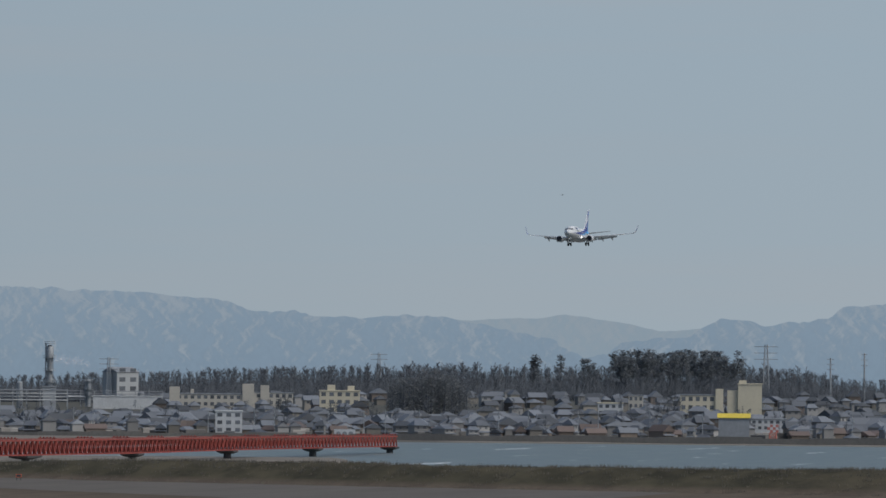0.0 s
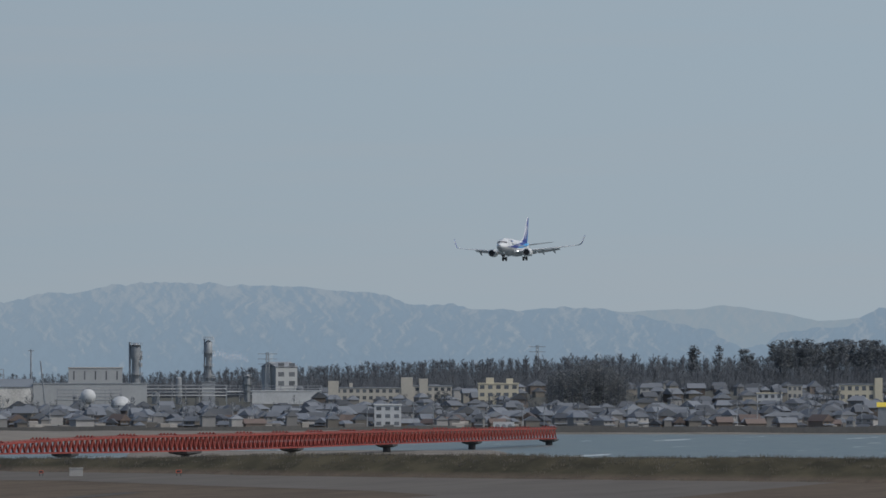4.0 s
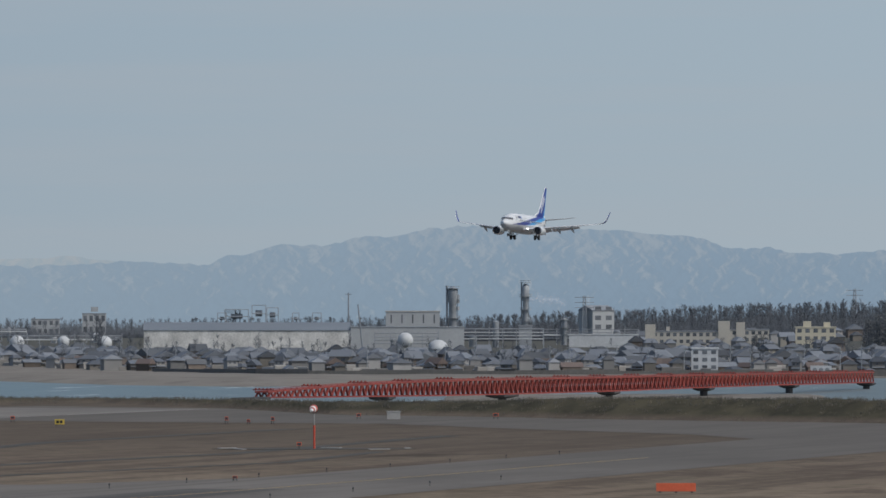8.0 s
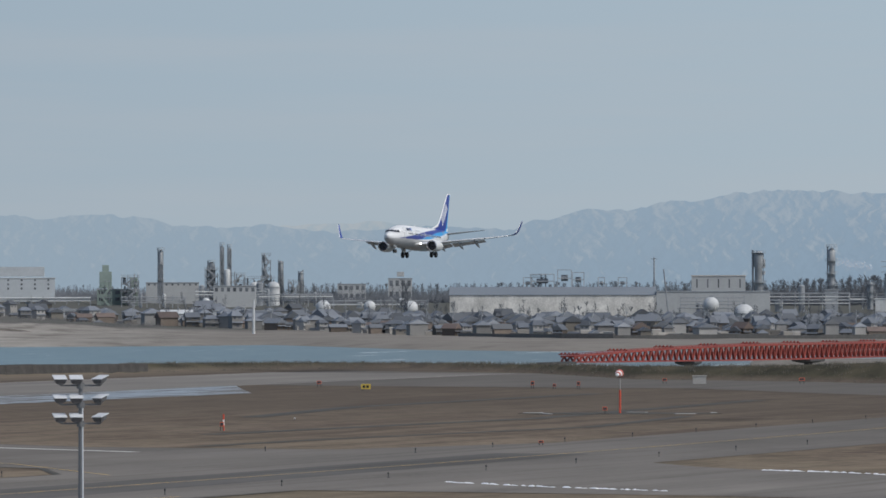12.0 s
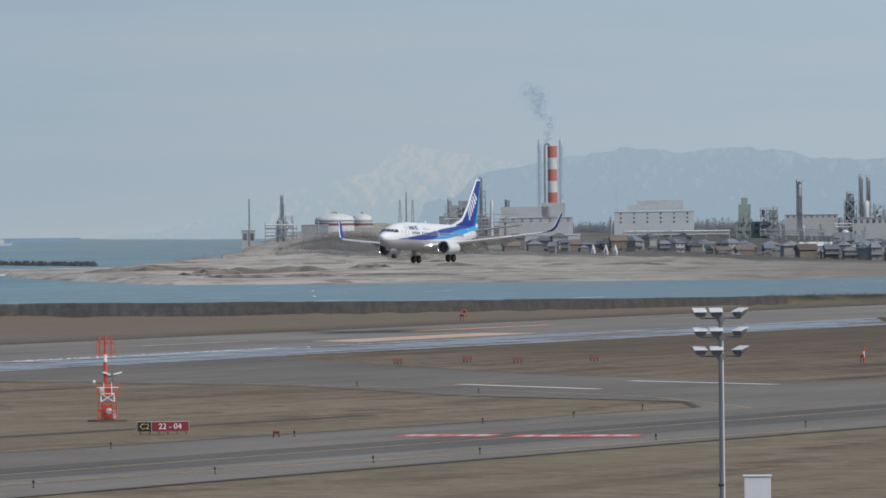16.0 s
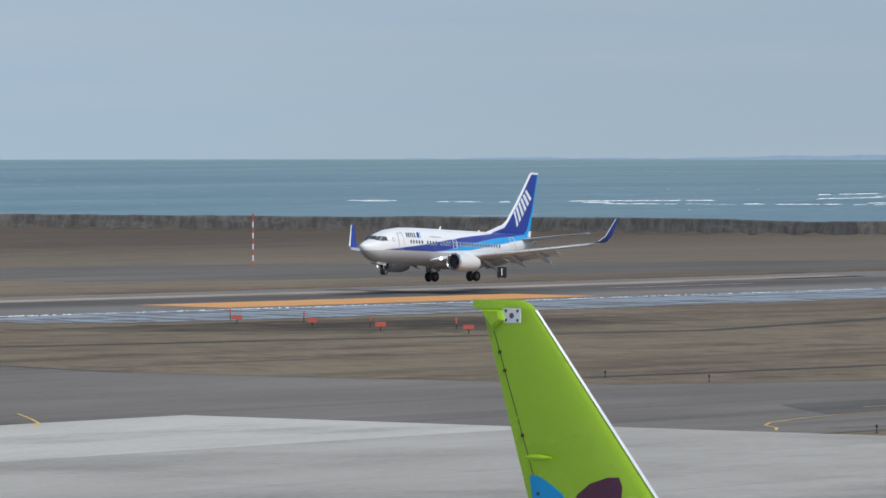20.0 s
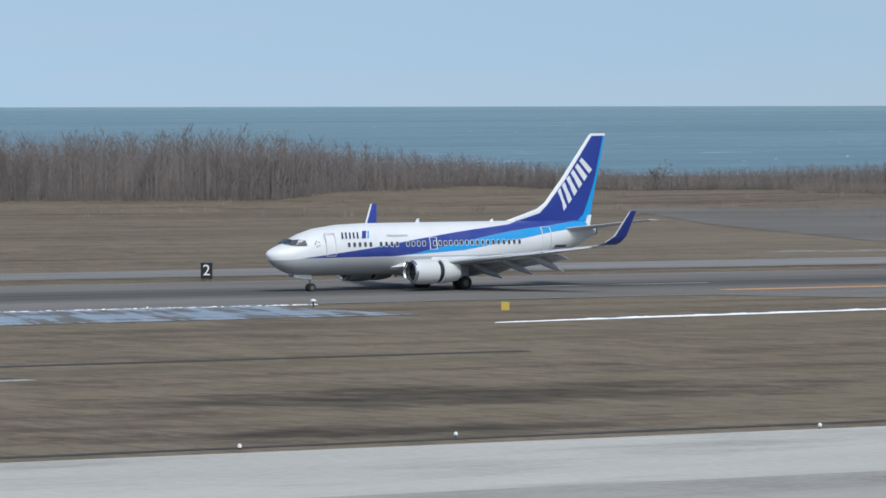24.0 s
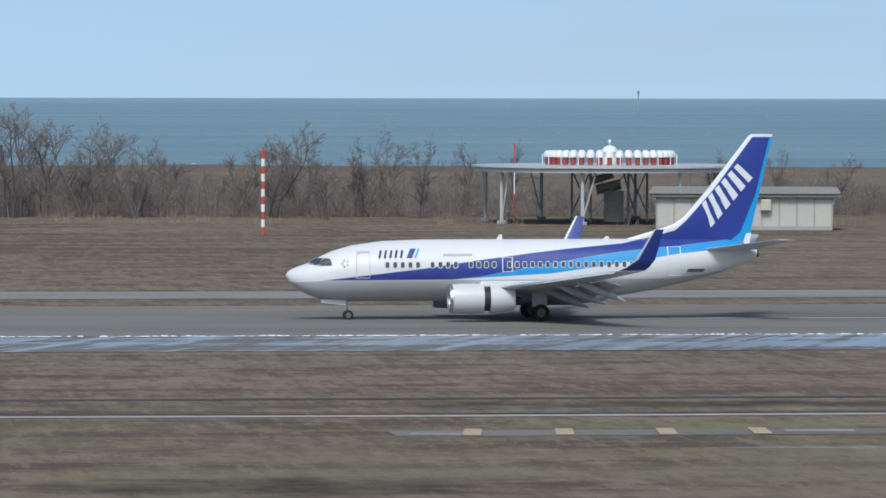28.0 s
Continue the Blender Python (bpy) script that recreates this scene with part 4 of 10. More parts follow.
def plate(name, pts, secs, side, material, parent, off=0.012, label=""):
    """A thin shape laid on the side of a fin: outline pts of (x, z)."""
    bm = new_bm()
    k = 1.0 if side > 0 else 0.75
    cx, cz = sum(p[0] for p in pts) / len(pts), sum(p[1] for p in pts) / len(pts)
    rings = []
    for f in (1.0, 0.66, 0.33):
        rings.append([bm.verts.new((cx + (x - cx) * f, side * (k * fin_half(secs, cx + (x - cx) * f, cz + (z - cz) * f) + off), cz + (z - cz) * f)) for x, z in pts])
    mid = bm.verts.new((cx, side * (k * fin_half(secs, cx, cz) + off), cz))
    low = [bm.verts.new((v.co.x, v.co.y - side * 0.03, v.co.z)) for v in rings[0]]
    n = len(pts)
    for i in range(n):
        j = (i + 1) % n
        bm.faces.new((low[i], low[j], rings[0][j], rings[0][i]))
        bm.faces.new((rings[0][i], rings[0][j], rings[1][j], rings[1][i]))
        bm.faces.new((rings[1][i], rings[1][j], rings[2][j], rings[2][i]))
        bm.faces.new((rings[2][i], rings[2][j], mid))
    bmesh.ops.recalc_face_normals(bm, faces=bm.faces[:])
    return part(name, bm, material, parent, label)


def ribbon(name, rows, secs, side, material, parent, off=0.01, label=""):
    """A thin shape laid on the side of a fin between two edges: rows of ((x, z), (x, z))."""
    bm = new_bm()
    k = 1.0 if side > 0 else 0.75
    fine = []
    for (a, b), (c, d) in zip(rows, rows[1:]):
        for q in range(3):
            fine.append([tuple(p[i] + (o[i] - p[i]) * q / 3 for i in (0, 1)) for p, o in ((a, c), (b, d))])
    fine.append(list(rows[-1]))
    across = max(3, int(max(abs(a[0] - b[0]) for a, b in rows) / 0.16))
    steps = [i / across for i in range(across + 1)]
    grid = []
    for a, b in fine:
        pts = [(a[0] + (b[0] - a[0]) * u, a[1] + (b[1] - a[1]) * u) for u in steps]
        ys = [side * (k * fin_half(secs, x, z) + off) for x, z in pts]
        line = [(x, y, z) for (x, z), y in zip(pts, ys)]
        edge = [(x, y - side * 0.03, z) for x, y, z in (line[0], line[-1])]
        grid.append([bm.verts.new(v) for v in [edge[0]] + line + [edge[1]]])
    for a, b in zip(grid, grid[1:]):
        for i in range(len(a) - 1):
            bm.faces.new((a[i], a[i + 1], b[i + 1], b[i]))
    bmesh.ops.recalc_face_normals(bm, faces=bm.faces[:])
    return part(name, bm, material, parent, label)


def seam_line(name, pts, w, secs, side, material, parent, off=0.003):
    ribbon(name, [((x, z), (x + w, z)) for x, z in pts], secs, side, material, parent, off)


def wheel(parent, x, y, z, r, w, tyre=None):
    e = part("wheel", turnery(new_bm(), ((r * 0.55, -w / 2), (r * 0.9, -w / 2), (r, -w * 0.3), (r, w * 0.3), (r * 0.9, w / 2), (r * 0.55, w / 2)),
                              Matrix.Translation((x, y, z)) @ pose(0, 0, 0, 90, 0, 0), 24), rubber, parent, "", True)
    part("rim", turnery(new_bm(), ((0.02, -w * 0.46), (r * 0.5, -w * 0.42), (r * 0.56, -w * 0.3), (r * 0.56, w * 0.3), (r * 0.5, w * 0.42), (0.02, w * 0.46)),
                        Matrix.Translation((x, y, z)) @ pose(0, 0, 0, 90, 0, 0), 16), rim_dark, e, "", True)
    return e


FIN = ((5.8, 5.25, 8.7, 0.015), (7.77, 5.83, 6.85, 0.04), (9.3, 6.3, 5.43, 0.065), (10.07, 6.81, 4.77, 0.08), (11.67, 8.67, 3.6, 0.09), (14.42, 12.2, 1.66, 0.09), (14.68, 12.38, 1.43, 0.04))


def airliner():
    plane = thing("airliner", pose(0, RW, 0), "white twin-engine airliner with navy and light-blue bands, landing", "airplane")
    X = lambda s: s - 16.7
    part("fuselage", tube(new_bm(), BODY), livery(), plane, "", True)
    part("wing_box", turnery(new_bm(), ((0.05, -5.6), (0.9, -4.6), (1.25, -2.5), (1.25, 2.2), (0.8, 4.4), (0.05, 5.4)),
                             pose(0.2, 0, 1.72) @ pose(0, 0, 0, 0, 90, 0) @ Matrix.Diagonal((0.62, 1.6, 1, 1)), 24), grey_paint, plane, "grey belly fairing", True)
    part("fin", upright(new_bm(), FIN), fin_paint(), plane, "navy tail fin with white leading edge and light-blue rudder edge", True)
    # slanted white bars on the fin
    for side in (-1, 1):
        for u0, u1 in ((0.0, 0.1), (0.17, 0.28), (0.36, 0.47), (0.54, 0.65), (0.72, 0.83), (0.9, 1.0)):
            q = [(X(28.6 + 2.85 * u), 6.1 + 3.35 * u) for u in (u0, u1)] + [(X(28.0 + 2.4 * u), 7.7 + 2.7 * u) for u in (u1, u0)]
            plate("fin_mark", q, FIN, side, white_paint, plane, 0.014, "white slanted bar")
    for side in (-1, 1):
        name = "wing"
        w = part(name, surface(new_bm(), ((X(10.6), side * 1.2, 1.85, 9.0, 0.10), (X(11.9), side * 1.9, 1.95, 7.3, 0.11), (X(13.7), side * 5.4, 2.35, 4.9, 0.105), (X(16.9), side * 11.3, 3.05, 3.1, 0.1), (X(19.95), side * 16.9, 3.75, 1.65, 0.09))),
                 wing_metal, plane, "light grey wing", True)
        part("winglet", skin(new_bm(), [[(x + a, side * (y + b), z) for a, b in foil(c, 0.07)] for x, y, z, c in
                                         ((X(19.95), 16.9, 3.78, 1.65), (X(20.35), 17.35, 3.98, 1.45), (X(20.95), 17.7, 4.5, 1.2), (X(22.05), 18.35, 6.45, 0.55))]), navy_paint, plane, "navy winglet", True)
        part("winglet_edge", skin(new_bm(), [[(x - 0.05 + a, side * (y + b), z) for a, b in foil(c, 0.3)] for x, y, z, c in
                                              ((X(20.3), 17.3, 3.97, 0.3), (X(20.95), 17.7, 4.5, 0.28), (X(22.05), 18.35, 6.47, 0.16))]), white_paint, plane, "white winglet leading edge", True)
        for sa, sb in ((0.02, 0.3), (0.32, 0.6), (0.62, 0.97)):
            bm = new_bm()
            skin(bm, [[(X(14.75 + 5.2 * u) - 0.42 + a, side * (6.3 + 10.4 * u), 2.36 + 1.24 * u + b + 0.22 * a) for a, b in foil(0.85 - 0.35 * u, 0.17)] for u in (sa, sb)])
            part("slat", bm, white_paint, plane, "pale extended leading-edge slat", True)
        for x, y0, y1, z, c in ((18.75, 2.0, 5.6, 2.0, 1.5), (18.55, 5.8, 11.8, 2.4, 1.15)):
            x2 = x + (1.35 if y0 > 4 else -0.1)
            z2 = z + (y1 - y0) * 0.115
            bm = skin(new_bm(), [[(X(xa) + a, side * y, zz + b - 0.3 * a) for a, b in foil(cc, 0.13)] for xa, y, zz, cc in ((x - 0.25, y0, z - 0.12, c), (x2 - 0.25, y1, z2 - 0.12, c * 0.72))])
            f = part("flap", bm, wing_metal, plane, "", True)
            bm = skin(new_bm(), [[(X(xa) + a, side * y, zz + b - 0.5 * a) for a, b in foil(cc, 0.13)] for xa, y, zz, cc in ((x + c * 0.72, y0, z - 0.1 - c * 0.3, c * 0.45), (x2 + c * 0.47, y1, z2 - 0.1 - c * 0.2, c * 0.32))])
            part("flap_tab", bm, wing_metal, f, "", True)
        for y, x0 in ((4.0, 16.8), (7.4, 17.4), (10.3, 18.3)):
            z = 1.75 + 0.105 * (y - 1.9)
            part("track_fairing", turnery(new_bm(), ((0.03, -1.5), (0.22, -0.8), (0.28, 0.2), (0.22, 1.1), (0.02, 2.1)),
                                          Matrix.Translation((X(x0 + 1.1), side * y, z - 0.3)) @ pose(0, 0, 0, 0, 112, 0), 10), grey_paint, plane, "", True)
        # engine
        ex, ey, ez = X(10.35), side * 4.83, 1.58
        M = Matrix.Translation((ex, ey, ez)) @ pose(0, 0, 0, 0, 90, 0) @ Matrix.Diagonal((0.97, 1.03, 1, 1))
        eng = part("engine", turnery(new_bm(), ((0.8, 0.25), (0.80, 0.1), (0.87, 0.0), (0.95, 0.06), (1.0, 0.45), (1.03, 1.1), (1.03, 1.7), (1.0, 2.27), (0.9, 2.27)), M, 28), nacelle_paint, plane, "off-white engine nacelle", True)
        part("intake_lip", turnery(new_bm(), ((0.78, 0.3), (0.785, 0.06), (0.86, -0.03), (0.955, 0.03), (0.99, 0.2), (0.9, 0.22)), M, 28), bare_metal, eng, "polished intake lip", True)
        part("fan", turnery(new_bm(), ((0.02, 0.1), (0.12, 0.3), (0.22, 0.5), (0.8, 0.55), (0.8, 0.6)), M, 24), dark_metal, eng, "dark fan and spinner", True)
        part("core", turnery(new_bm(), ((0.84, 2.1), (0.84, 2.95), (0.6, 3.4), (0.45, 4.35), (0.34, 4.35), (0.2, 4.5), (0.02, 4.9)), M, 20), dark_metal, eng, "dark cascade and exhaust", True)
        s = part("thrust_reverser", turnery(new_bm(), ((0.88, 2.275), (1.0, 2.275), (0.985, 2.8), (0.93, 3.3), (0.81, 3.93), (0.75, 3.93), (0.84, 3.2)), M, 28), nacelle_paint, plane, "white sliding engine sleeve", True)
        SLEEVES.append(s)
        bm = skin(new_bm(), [[(x - 0.0 + a, ey + b, z) for a, b in foil(c, 0.07)] for x, z, c in ((ex + 1.7, ez + 0.7, 4.6), (ex + 2.2, ez + 1.15, 4.4))])
        part("pylon", bm, white_paint, plane, "", True)
        # tailplane
        part("tailplane", surface(new_bm(), ((X(27.7), side * 0.5, 4.62, 3.9, 0.065), (X(29.8), side * 4.0, 5.05, 2.5, 0.06), (X(31.8), side * 7.17, 5.45, 1.3, 0.05))), wing_metal, plane, "light grey tailplane", True)
        # main gear
        leg = part("main_gear", rod(new_bm(), (0, side * 2.86, 0.5), (-0.15, side * 2.7, 2.1), 0.13, 0.16, 10), bare_metal, plane, "main landing gear leg", True)
        part("side_brace", rod(rod(new_bm(), (0, side * 2.8, 0.75), (0.1, side * 1.2, 1.7), 0.07), (0, side * 2.86, 0.5), (-0.7, side * 2.75, 1.8), 0.05), bare_metal, leg)
        part("gear_door", box(new_bm(), -0.6, 0.4, side * 3.25 - 0.03, side * 3.25 + 0.03, 0.95, 1.95, None, 0.02), grey_paint, leg)
        for dy in (-0.43, 0.43):
            wheel(leg, 0, side * 2.86 + dy, 0.56, 0.56, 0.38)
        LEGS.append(leg)
        # cabin windows
        z = 3.72
        wm = None
        xs = [6.6 + 0.51 * i for i in range(5)] + [9.62 + 0.515 * i for i in range(4)] + [12.19 + 0.515 * i for i in range(22) if i != 4]
        for s in xs:
            if wm is None:
                bm = new_bm()
                slab(bm, [(0.125 * math.copysign(abs(math.cos(a)) ** 0.6, math.cos(a)), 0.19 * math.copysign(abs(math.sin(a)) ** 0.6, math.sin(a))) for a in [math.pi * 2 * i / 14 for i in range(14)]], -0.012, 0.012)
                wm = part("cabin_window", bm, cabin_glass, plane)
                rim = part("window_frame", slab(new_bm(), [(0.165 * math.copysign(abs(math.cos(a)) ** 0.6, math.cos(a)), 0.235 * math.copysign(abs(math.sin(a)) ** 0.6, math.sin(a))) for a in [math.pi * 2 * i / 14 for i in range(14)]], -0.012, 0.006), wing_metal, wm)
                o = wm
            else:
                o = again(wm)
                again(rim, None, o)
            k = math.asin(min(1, (z - 3.32) / 2.05))
            wy = 1.886 * math.cos(k)
            if s > 22.3:
                wy = 1.83
            o.matrix_basis = Matrix.Translation((X(s), side * wy, z)) @ pose(0, 0, 0, side * -90 + side * 9, 0, 0)
        # doors: a raised outline each
        for x0, x1, z0, z1, wy in ((4.53, 5.43, 2.86, 4.66, 1.77), (25.48, 26.33, 2.95, 4.85, 1.6), (14.31, 14.96, 3.25, 4.2, 1.88)):
            bm = new_bm()
            zc = 3.3
            pts = []
            for i in range(13):
                zz = z0 + (z1 - z0) * i / 12
                f = math.sqrt(max(0.02, 1 - ((zz - zc) / 2.1) ** 2)) if x0 < 20 else math.sqrt(max(0.02, 1 - ((zz - 3.78) / 1.62) ** 2))
                pts.append((zz, wy * f + 0.03))
            for xx in (x0, x1):
                for (za, ya), (zb, yb) in zip(pts, pts[1:]):
                    bar(bm, (X(xx), side * ya, za), (X(xx), side * yb, zb), 0.055, 0.04)
            for zz, yy in (pts[0], pts[-1]):
                bar(bm, (X(x0) - 0.02, side * yy, zz), (X(x1) + 0.02, side * yy, zz), 0.055, 0.04)
            part("cabin_door", bm, wing_metal if x0 < 10 else white_paint, plane, "outlined cabin door")
    # cockpit glass
    for side in (-1, 1):
        for pts in (((1.55, 0.05, 3.93), (1.55, 0.62, 3.88), (2.05, 0.7, 4.16), (2.05, 0.05, 4.2)), ((1.6, 0.68, 3.86), (2.0, 1.05, 3.78), (2.4, 1.02, 4.16), (2.1, 0.76, 4.15)), ((2.05, 1.1, 3.76), (2.95, 1.42, 3.72), (2.85, 1.26, 4.12), (2.48, 1.06, 4.15))):
            c = Vector((3.5, 0, 3.2))
            ring = [Vector((p[0], side * p[1], p[2])) for p in pts]
            out = [(p + (p - c) * 0.03) for p in ring]
            part("cockpit_window", skin(new_bm(), [[(X(p.x), p.y, p.z) for p in ring], [(X(p.x), p.y, p.z) for p in out]]), cabin_glass, plane, "dark cockpit window")
    # plain title bars, the small square mark and the registration as bars
    for side in (-1, 1):
        bars = [(6.0 + 0.36 * i, 6.26 + 0.36 * i, 4.21, 4.7, 0.12, title_navy) for i in range(5)]
        for x0, x1, z0, z1, lean, m in bars + [(7.88, 8.55, 4.21, 4.8, 0.3, navy_paint), (8.42, 8.79, 4.21, 4.8, 0.26, sky_paint_blue), (10.34, 12.27, 4.33, 4.46, 0.0, grey_paint), (26.75, 28.0, 3.18, 3.38, 0.12, dark_metal)]:
            w = lambda z, x: (1.88 * math.sqrt(1 - ((z - 3.32) / 2.05) ** 2) + 0.008) if x < 20 else 1.36
            ring = [(X(x0), side * w(z0, x0), z0), (X(x1) - lean, side * w(z0, x0), z0), (X(x1), side * w(z1, x0), z1), (X(x0) + lean, side * w(z1, x0), z1)]
            part("title_bar", skin(new_bm(), [ring, [(a, b + side * 0.035, c) for a, b, c in ring]]), m, plane)
        # a small ring of dots behind the cockpit
        for k in range(5):
            a = 0.63 + math.tau * k / 5
            zd = 3.84 + 0.2 * math.sin(a)
            part("dot_mark", turnery(new_bm(), ((0.01, 0), (0.075, 0), (0.075, 0.02), (0.01, 0.02)), pose(X(3.81 + 0.2 * math.cos(a)), side * (1.685 * math.sqrt(1 - ((zd - 3.05) / 1.9) ** 2) + 0.02), zd, 90, 0, 0), 8), grey_paint, plane)
    # nose gear
    leg = part("nose_gear", rod(new_bm(), (X(4.15), 0, 0.35), (X(4.0), 0, 1.5), 0.07, 0.09, 10), bare_metal, plane, "nose landing gear leg", True)
    for dy in (-0.2, 0.2):
        wheel(leg, X(4.15), dy, 0.34, 0.34, 0.2)
    for side in (-1, 1):
        part("gear_door", skin(new_bm(), [[(X(a), side * 0.42 + o, b) for a, b in ((2.3, 1.42), (2.35, 1.2), (3.95, 1.0), (3.95, 1.36))] for o in (-0.02, 0.02)]), nacelle_paint, leg)
    LEGS.append(leg)
    part("tail_fairing", skin(new_bm(), [[(X(a), o, b) for a, b in ((30.75, 4.95), (31.2, 4.95), (31.35, 5.75), (31.0, 5.7))] for o in (-0.12, 0.12)]), white_paint, plane, "white fairing under the rudder")
    part("exhaust", turnery(new_bm(), ((0.28, 0), (0.28, 0.12), (0.2, 0.13), (0.02, 0.05)), pose(X(31.72), 0, 4.4) @ pose(0, 0, 0, 0, 90, 0), 14), dark_metal, plane, "dark tail exhaust")
    # aerials and the tail cone
    for s, z, up in ((14.1, 5.36, 1), (21.3, 5.36, 0.55), (12.0, 1.26, -0.8)):
        part("antenna", skin(new_bm(), [[(X(s) + a, b, z) for a, b in foil(0.42, 0.12)], [(X(s) + 0.2 + a, b, z + 0.32 * up) for a, b in foil(0.2, 0.12)]]), white_paint, plane)
    for side in (-1, 1):
        part("landing_light", turnery(new_bm(), ((0.17, 0), (0.14, -0.03), (0.02, -0.05)), Matrix.Translation((X(11.7), side * 2.15, 2.02)) @ pose(0, 0, 0, 0, 90, 0), 12), lamp_glow, plane, "lit landing light in the wing root")
    return plane


SLEEVES, LEGS = [], []
n = Nodes("landing_lamp")
n.b.inputs["Emission Color"].default_value, n.b.inputs["Emission Strength"].default_value = (1, 0.97, 0.9, 1), 5.0
lamp_glow = n.m
jet = airliner()


# ---- airfield equipment ----
red_steel = plain("red_steel", (0.50, 0.07, 0.035), 0.55, 0, 0.2, 0.8)
box_red = plain("box_red", (0.42, 0.085, 0.06), 0.65, 0, 0.2, 0.8)
orange_steel = plain("orange_steel", (0.62, 0.12, 0.05), 0.55, 0, 0.2, 0.8)
white_steel = plain("white_steel", (0.74, 0.74, 0.72), 0.5, 0, 0.1, 0.8)
grey_steel = plain("galvanised_steel", (0.36, 0.37, 0.38), 0.5, 0.5, 0.12, 1.5)
dark_steel = plain("dark_steel", (0.035, 0.036, 0.04), 0.6, 0.2, 0.2, 2)
lamp_case = plain("lamp_case", (0.10, 0.10, 0.105), 0.45, 0.2, 0.2, 2)
lamp_lens = plain("lamp_lens", (0.05, 0.05, 0.055), 0.2, 0, 0.2, 3)
mast_paint = plain("mast_paint", (0.13, 0.135, 0.14), 0.55, 0.2, 0.15, 1.5)
lamp_top = plain("lamp_top", (0.55, 0.56, 0.57), 0.5, 0, 0.12, 2)
sign_red = plain("sign_red", (0.2, 0.022, 0.032), 0.4, 0, 0.06, 1)
sign_black = plain("sign_black", (0.012, 0.012, 0.012), 0.4, 0, 0.1, 1)
sign_yellow = plain("sign_yellow", (0.5, 0.36, 0.06), 0.4, 0, 0.08, 1)
letter_white = plain("letter_white", (0.78, 0.78, 0.76), 0.5, 0, 0.03, 1)
wall_beige = plain("hut_wall", (0.46, 0.44, 0.40), 0.7, 0, 0.1, 0.4)
roof_grey = plain("hut_roof", (0.24, 0.23, 0.21), 0.7, 0, 0.15, 0.5)
concrete_grey = plain("concrete_grey", (0.33, 0.32, 0.30), 0.85, 0, 0.15, 0.5)


def stand(x, y, turn=0.0, up=0.0):
    return pose(x, y, field(x) + 0.02 + up, 0, 0, turn)


def facing(x, y):
    """The turn by which a thing's -y side looks at the terrace."""
    return -math.degrees(math.atan2(x, y))


def words(text, height, material, parent, x, z, y, name="lettering"):
    cu = bpy.data.curves.new(name, "FONT")
    cu.body, cu.size, cu.extrude, cu.align_x, cu.align_y = text, height * 1.38, 0.008, "CENTER", "CENTER"
    tmp = bpy.data.objects.new(name, cu)
    me = bpy.data.meshes.new_from_object(tmp)
    bpy.data.objects.remove(tmp)
    me.materials.append(material)
    o = new(name, me)
    o.parent = parent
    o.matrix_basis = pose(x, y, z, 90, 0, 0)
    return o


def guidance_sign(x, y, left, right, w_left, w_right, h, label):
    """A runway guidance board on short legs: black plate, red plate."""
    s = thing("runway_sign", stand(x, y, facing(x, y)), label, "sign")
    w = w_left + w_right
    part("cabinet", box(new_bm(), -w / 2 - 0.05, w / 2 + 0.05, 0, 0.28, 0.22, 0.27 + h, None, 0.02), grey_steel, s)
    a = part("panel", box(new_bm(), -w / 2, -w / 2 + w_left - 0.04, -0.03, 0.0, 0.26, 0.23 + h), sign_black, s, "black panel")
    words(left, h * 0.62, sign_yellow, a, -w / 2 + w_left / 2, 0.24 + h / 2, -0.042)
    b = part("panel", box(new_bm(), -w / 2 + w_left + 0.04, w / 2, -0.03, 0.0, 0.26, 0.23 + h), sign_red, s, "red panel")
    words(right, h * 0.62, letter_white, b, w_left / 2, 0.24 + h / 2, -0.042)
    n = max(4, int(w / 0.6))
    for i in range(n):
        lx = -w / 2 + 0.2 + (w - 0.4) * i / (n - 1)
        part("leg", rod(new_bm(), (lx, 0.14, 0), (lx, 0.14, 0.24), 0.03, n=6), dark_steel, s)
    return s


guidance_sign(266, 319, "P3", "10 - 28", 1.05, 2.65, 0.78, "black and red lit taxiway sign reading P3 10-28 on the grass")
guidance_sign(407, 229, "C2", "22 - 04", 1.05, 2.85, 0.72, "black and red lit taxiway sign reading C2 22-04 on the grass")


def distance_board(x, y, text, w, h, turn):
    s = thing("distance_board", stand(x, y, turn), "black runway board with white figure %s" % text, "sign")
    p = part("panel", box(new_bm(), -w / 2, w / 2, -0.2, 0.2, 0.15, h, None, 0.02), sign_black, s)
    words(text, h * 0.62, letter_white, p, 0, h * 0.55, -0.215)
    for k in (-0.3, 0.3):
        part("leg", rod(new_bm(), (k * w, 0, 0), (k * w, 0, 0.16), 0.04, n=6), dark_steel, s)


distance_board(269, 431, "2", 0.98, 1.5, facing(269, 431))
distance_board(602, 441, "1", 1.15, 1.45, facing(602, 441))


def banded_pole(x, y, h, r, label, bands=7, top=None):
    s = thing("marker_pole", stand(x, y, facing(x, y)), label, "pole")
    for i in range(bands):
        z0, z1 = h * i / bands, h * (i + 1) / bands
        part("band", rod(new_bm(), (0, 0, z0), (0, 0, z1), r, n=10), white_steel if i % 2 else red_steel, s)
    if top == "bar":
        part("crossbar", bar(new_bm(), (-0.5, 0, h), (0.5, 0, h), 0.09), red_steel, s)
    if top == "lamp":
        part("obstruction_lamp", turnery(new_bm(), ((0.02, 0), (r * 1.6, 0.02), (r * 1.6, 0.25), (0.02, 0.34)), pose(0, 0, h), 10), red_steel, s)
    return s


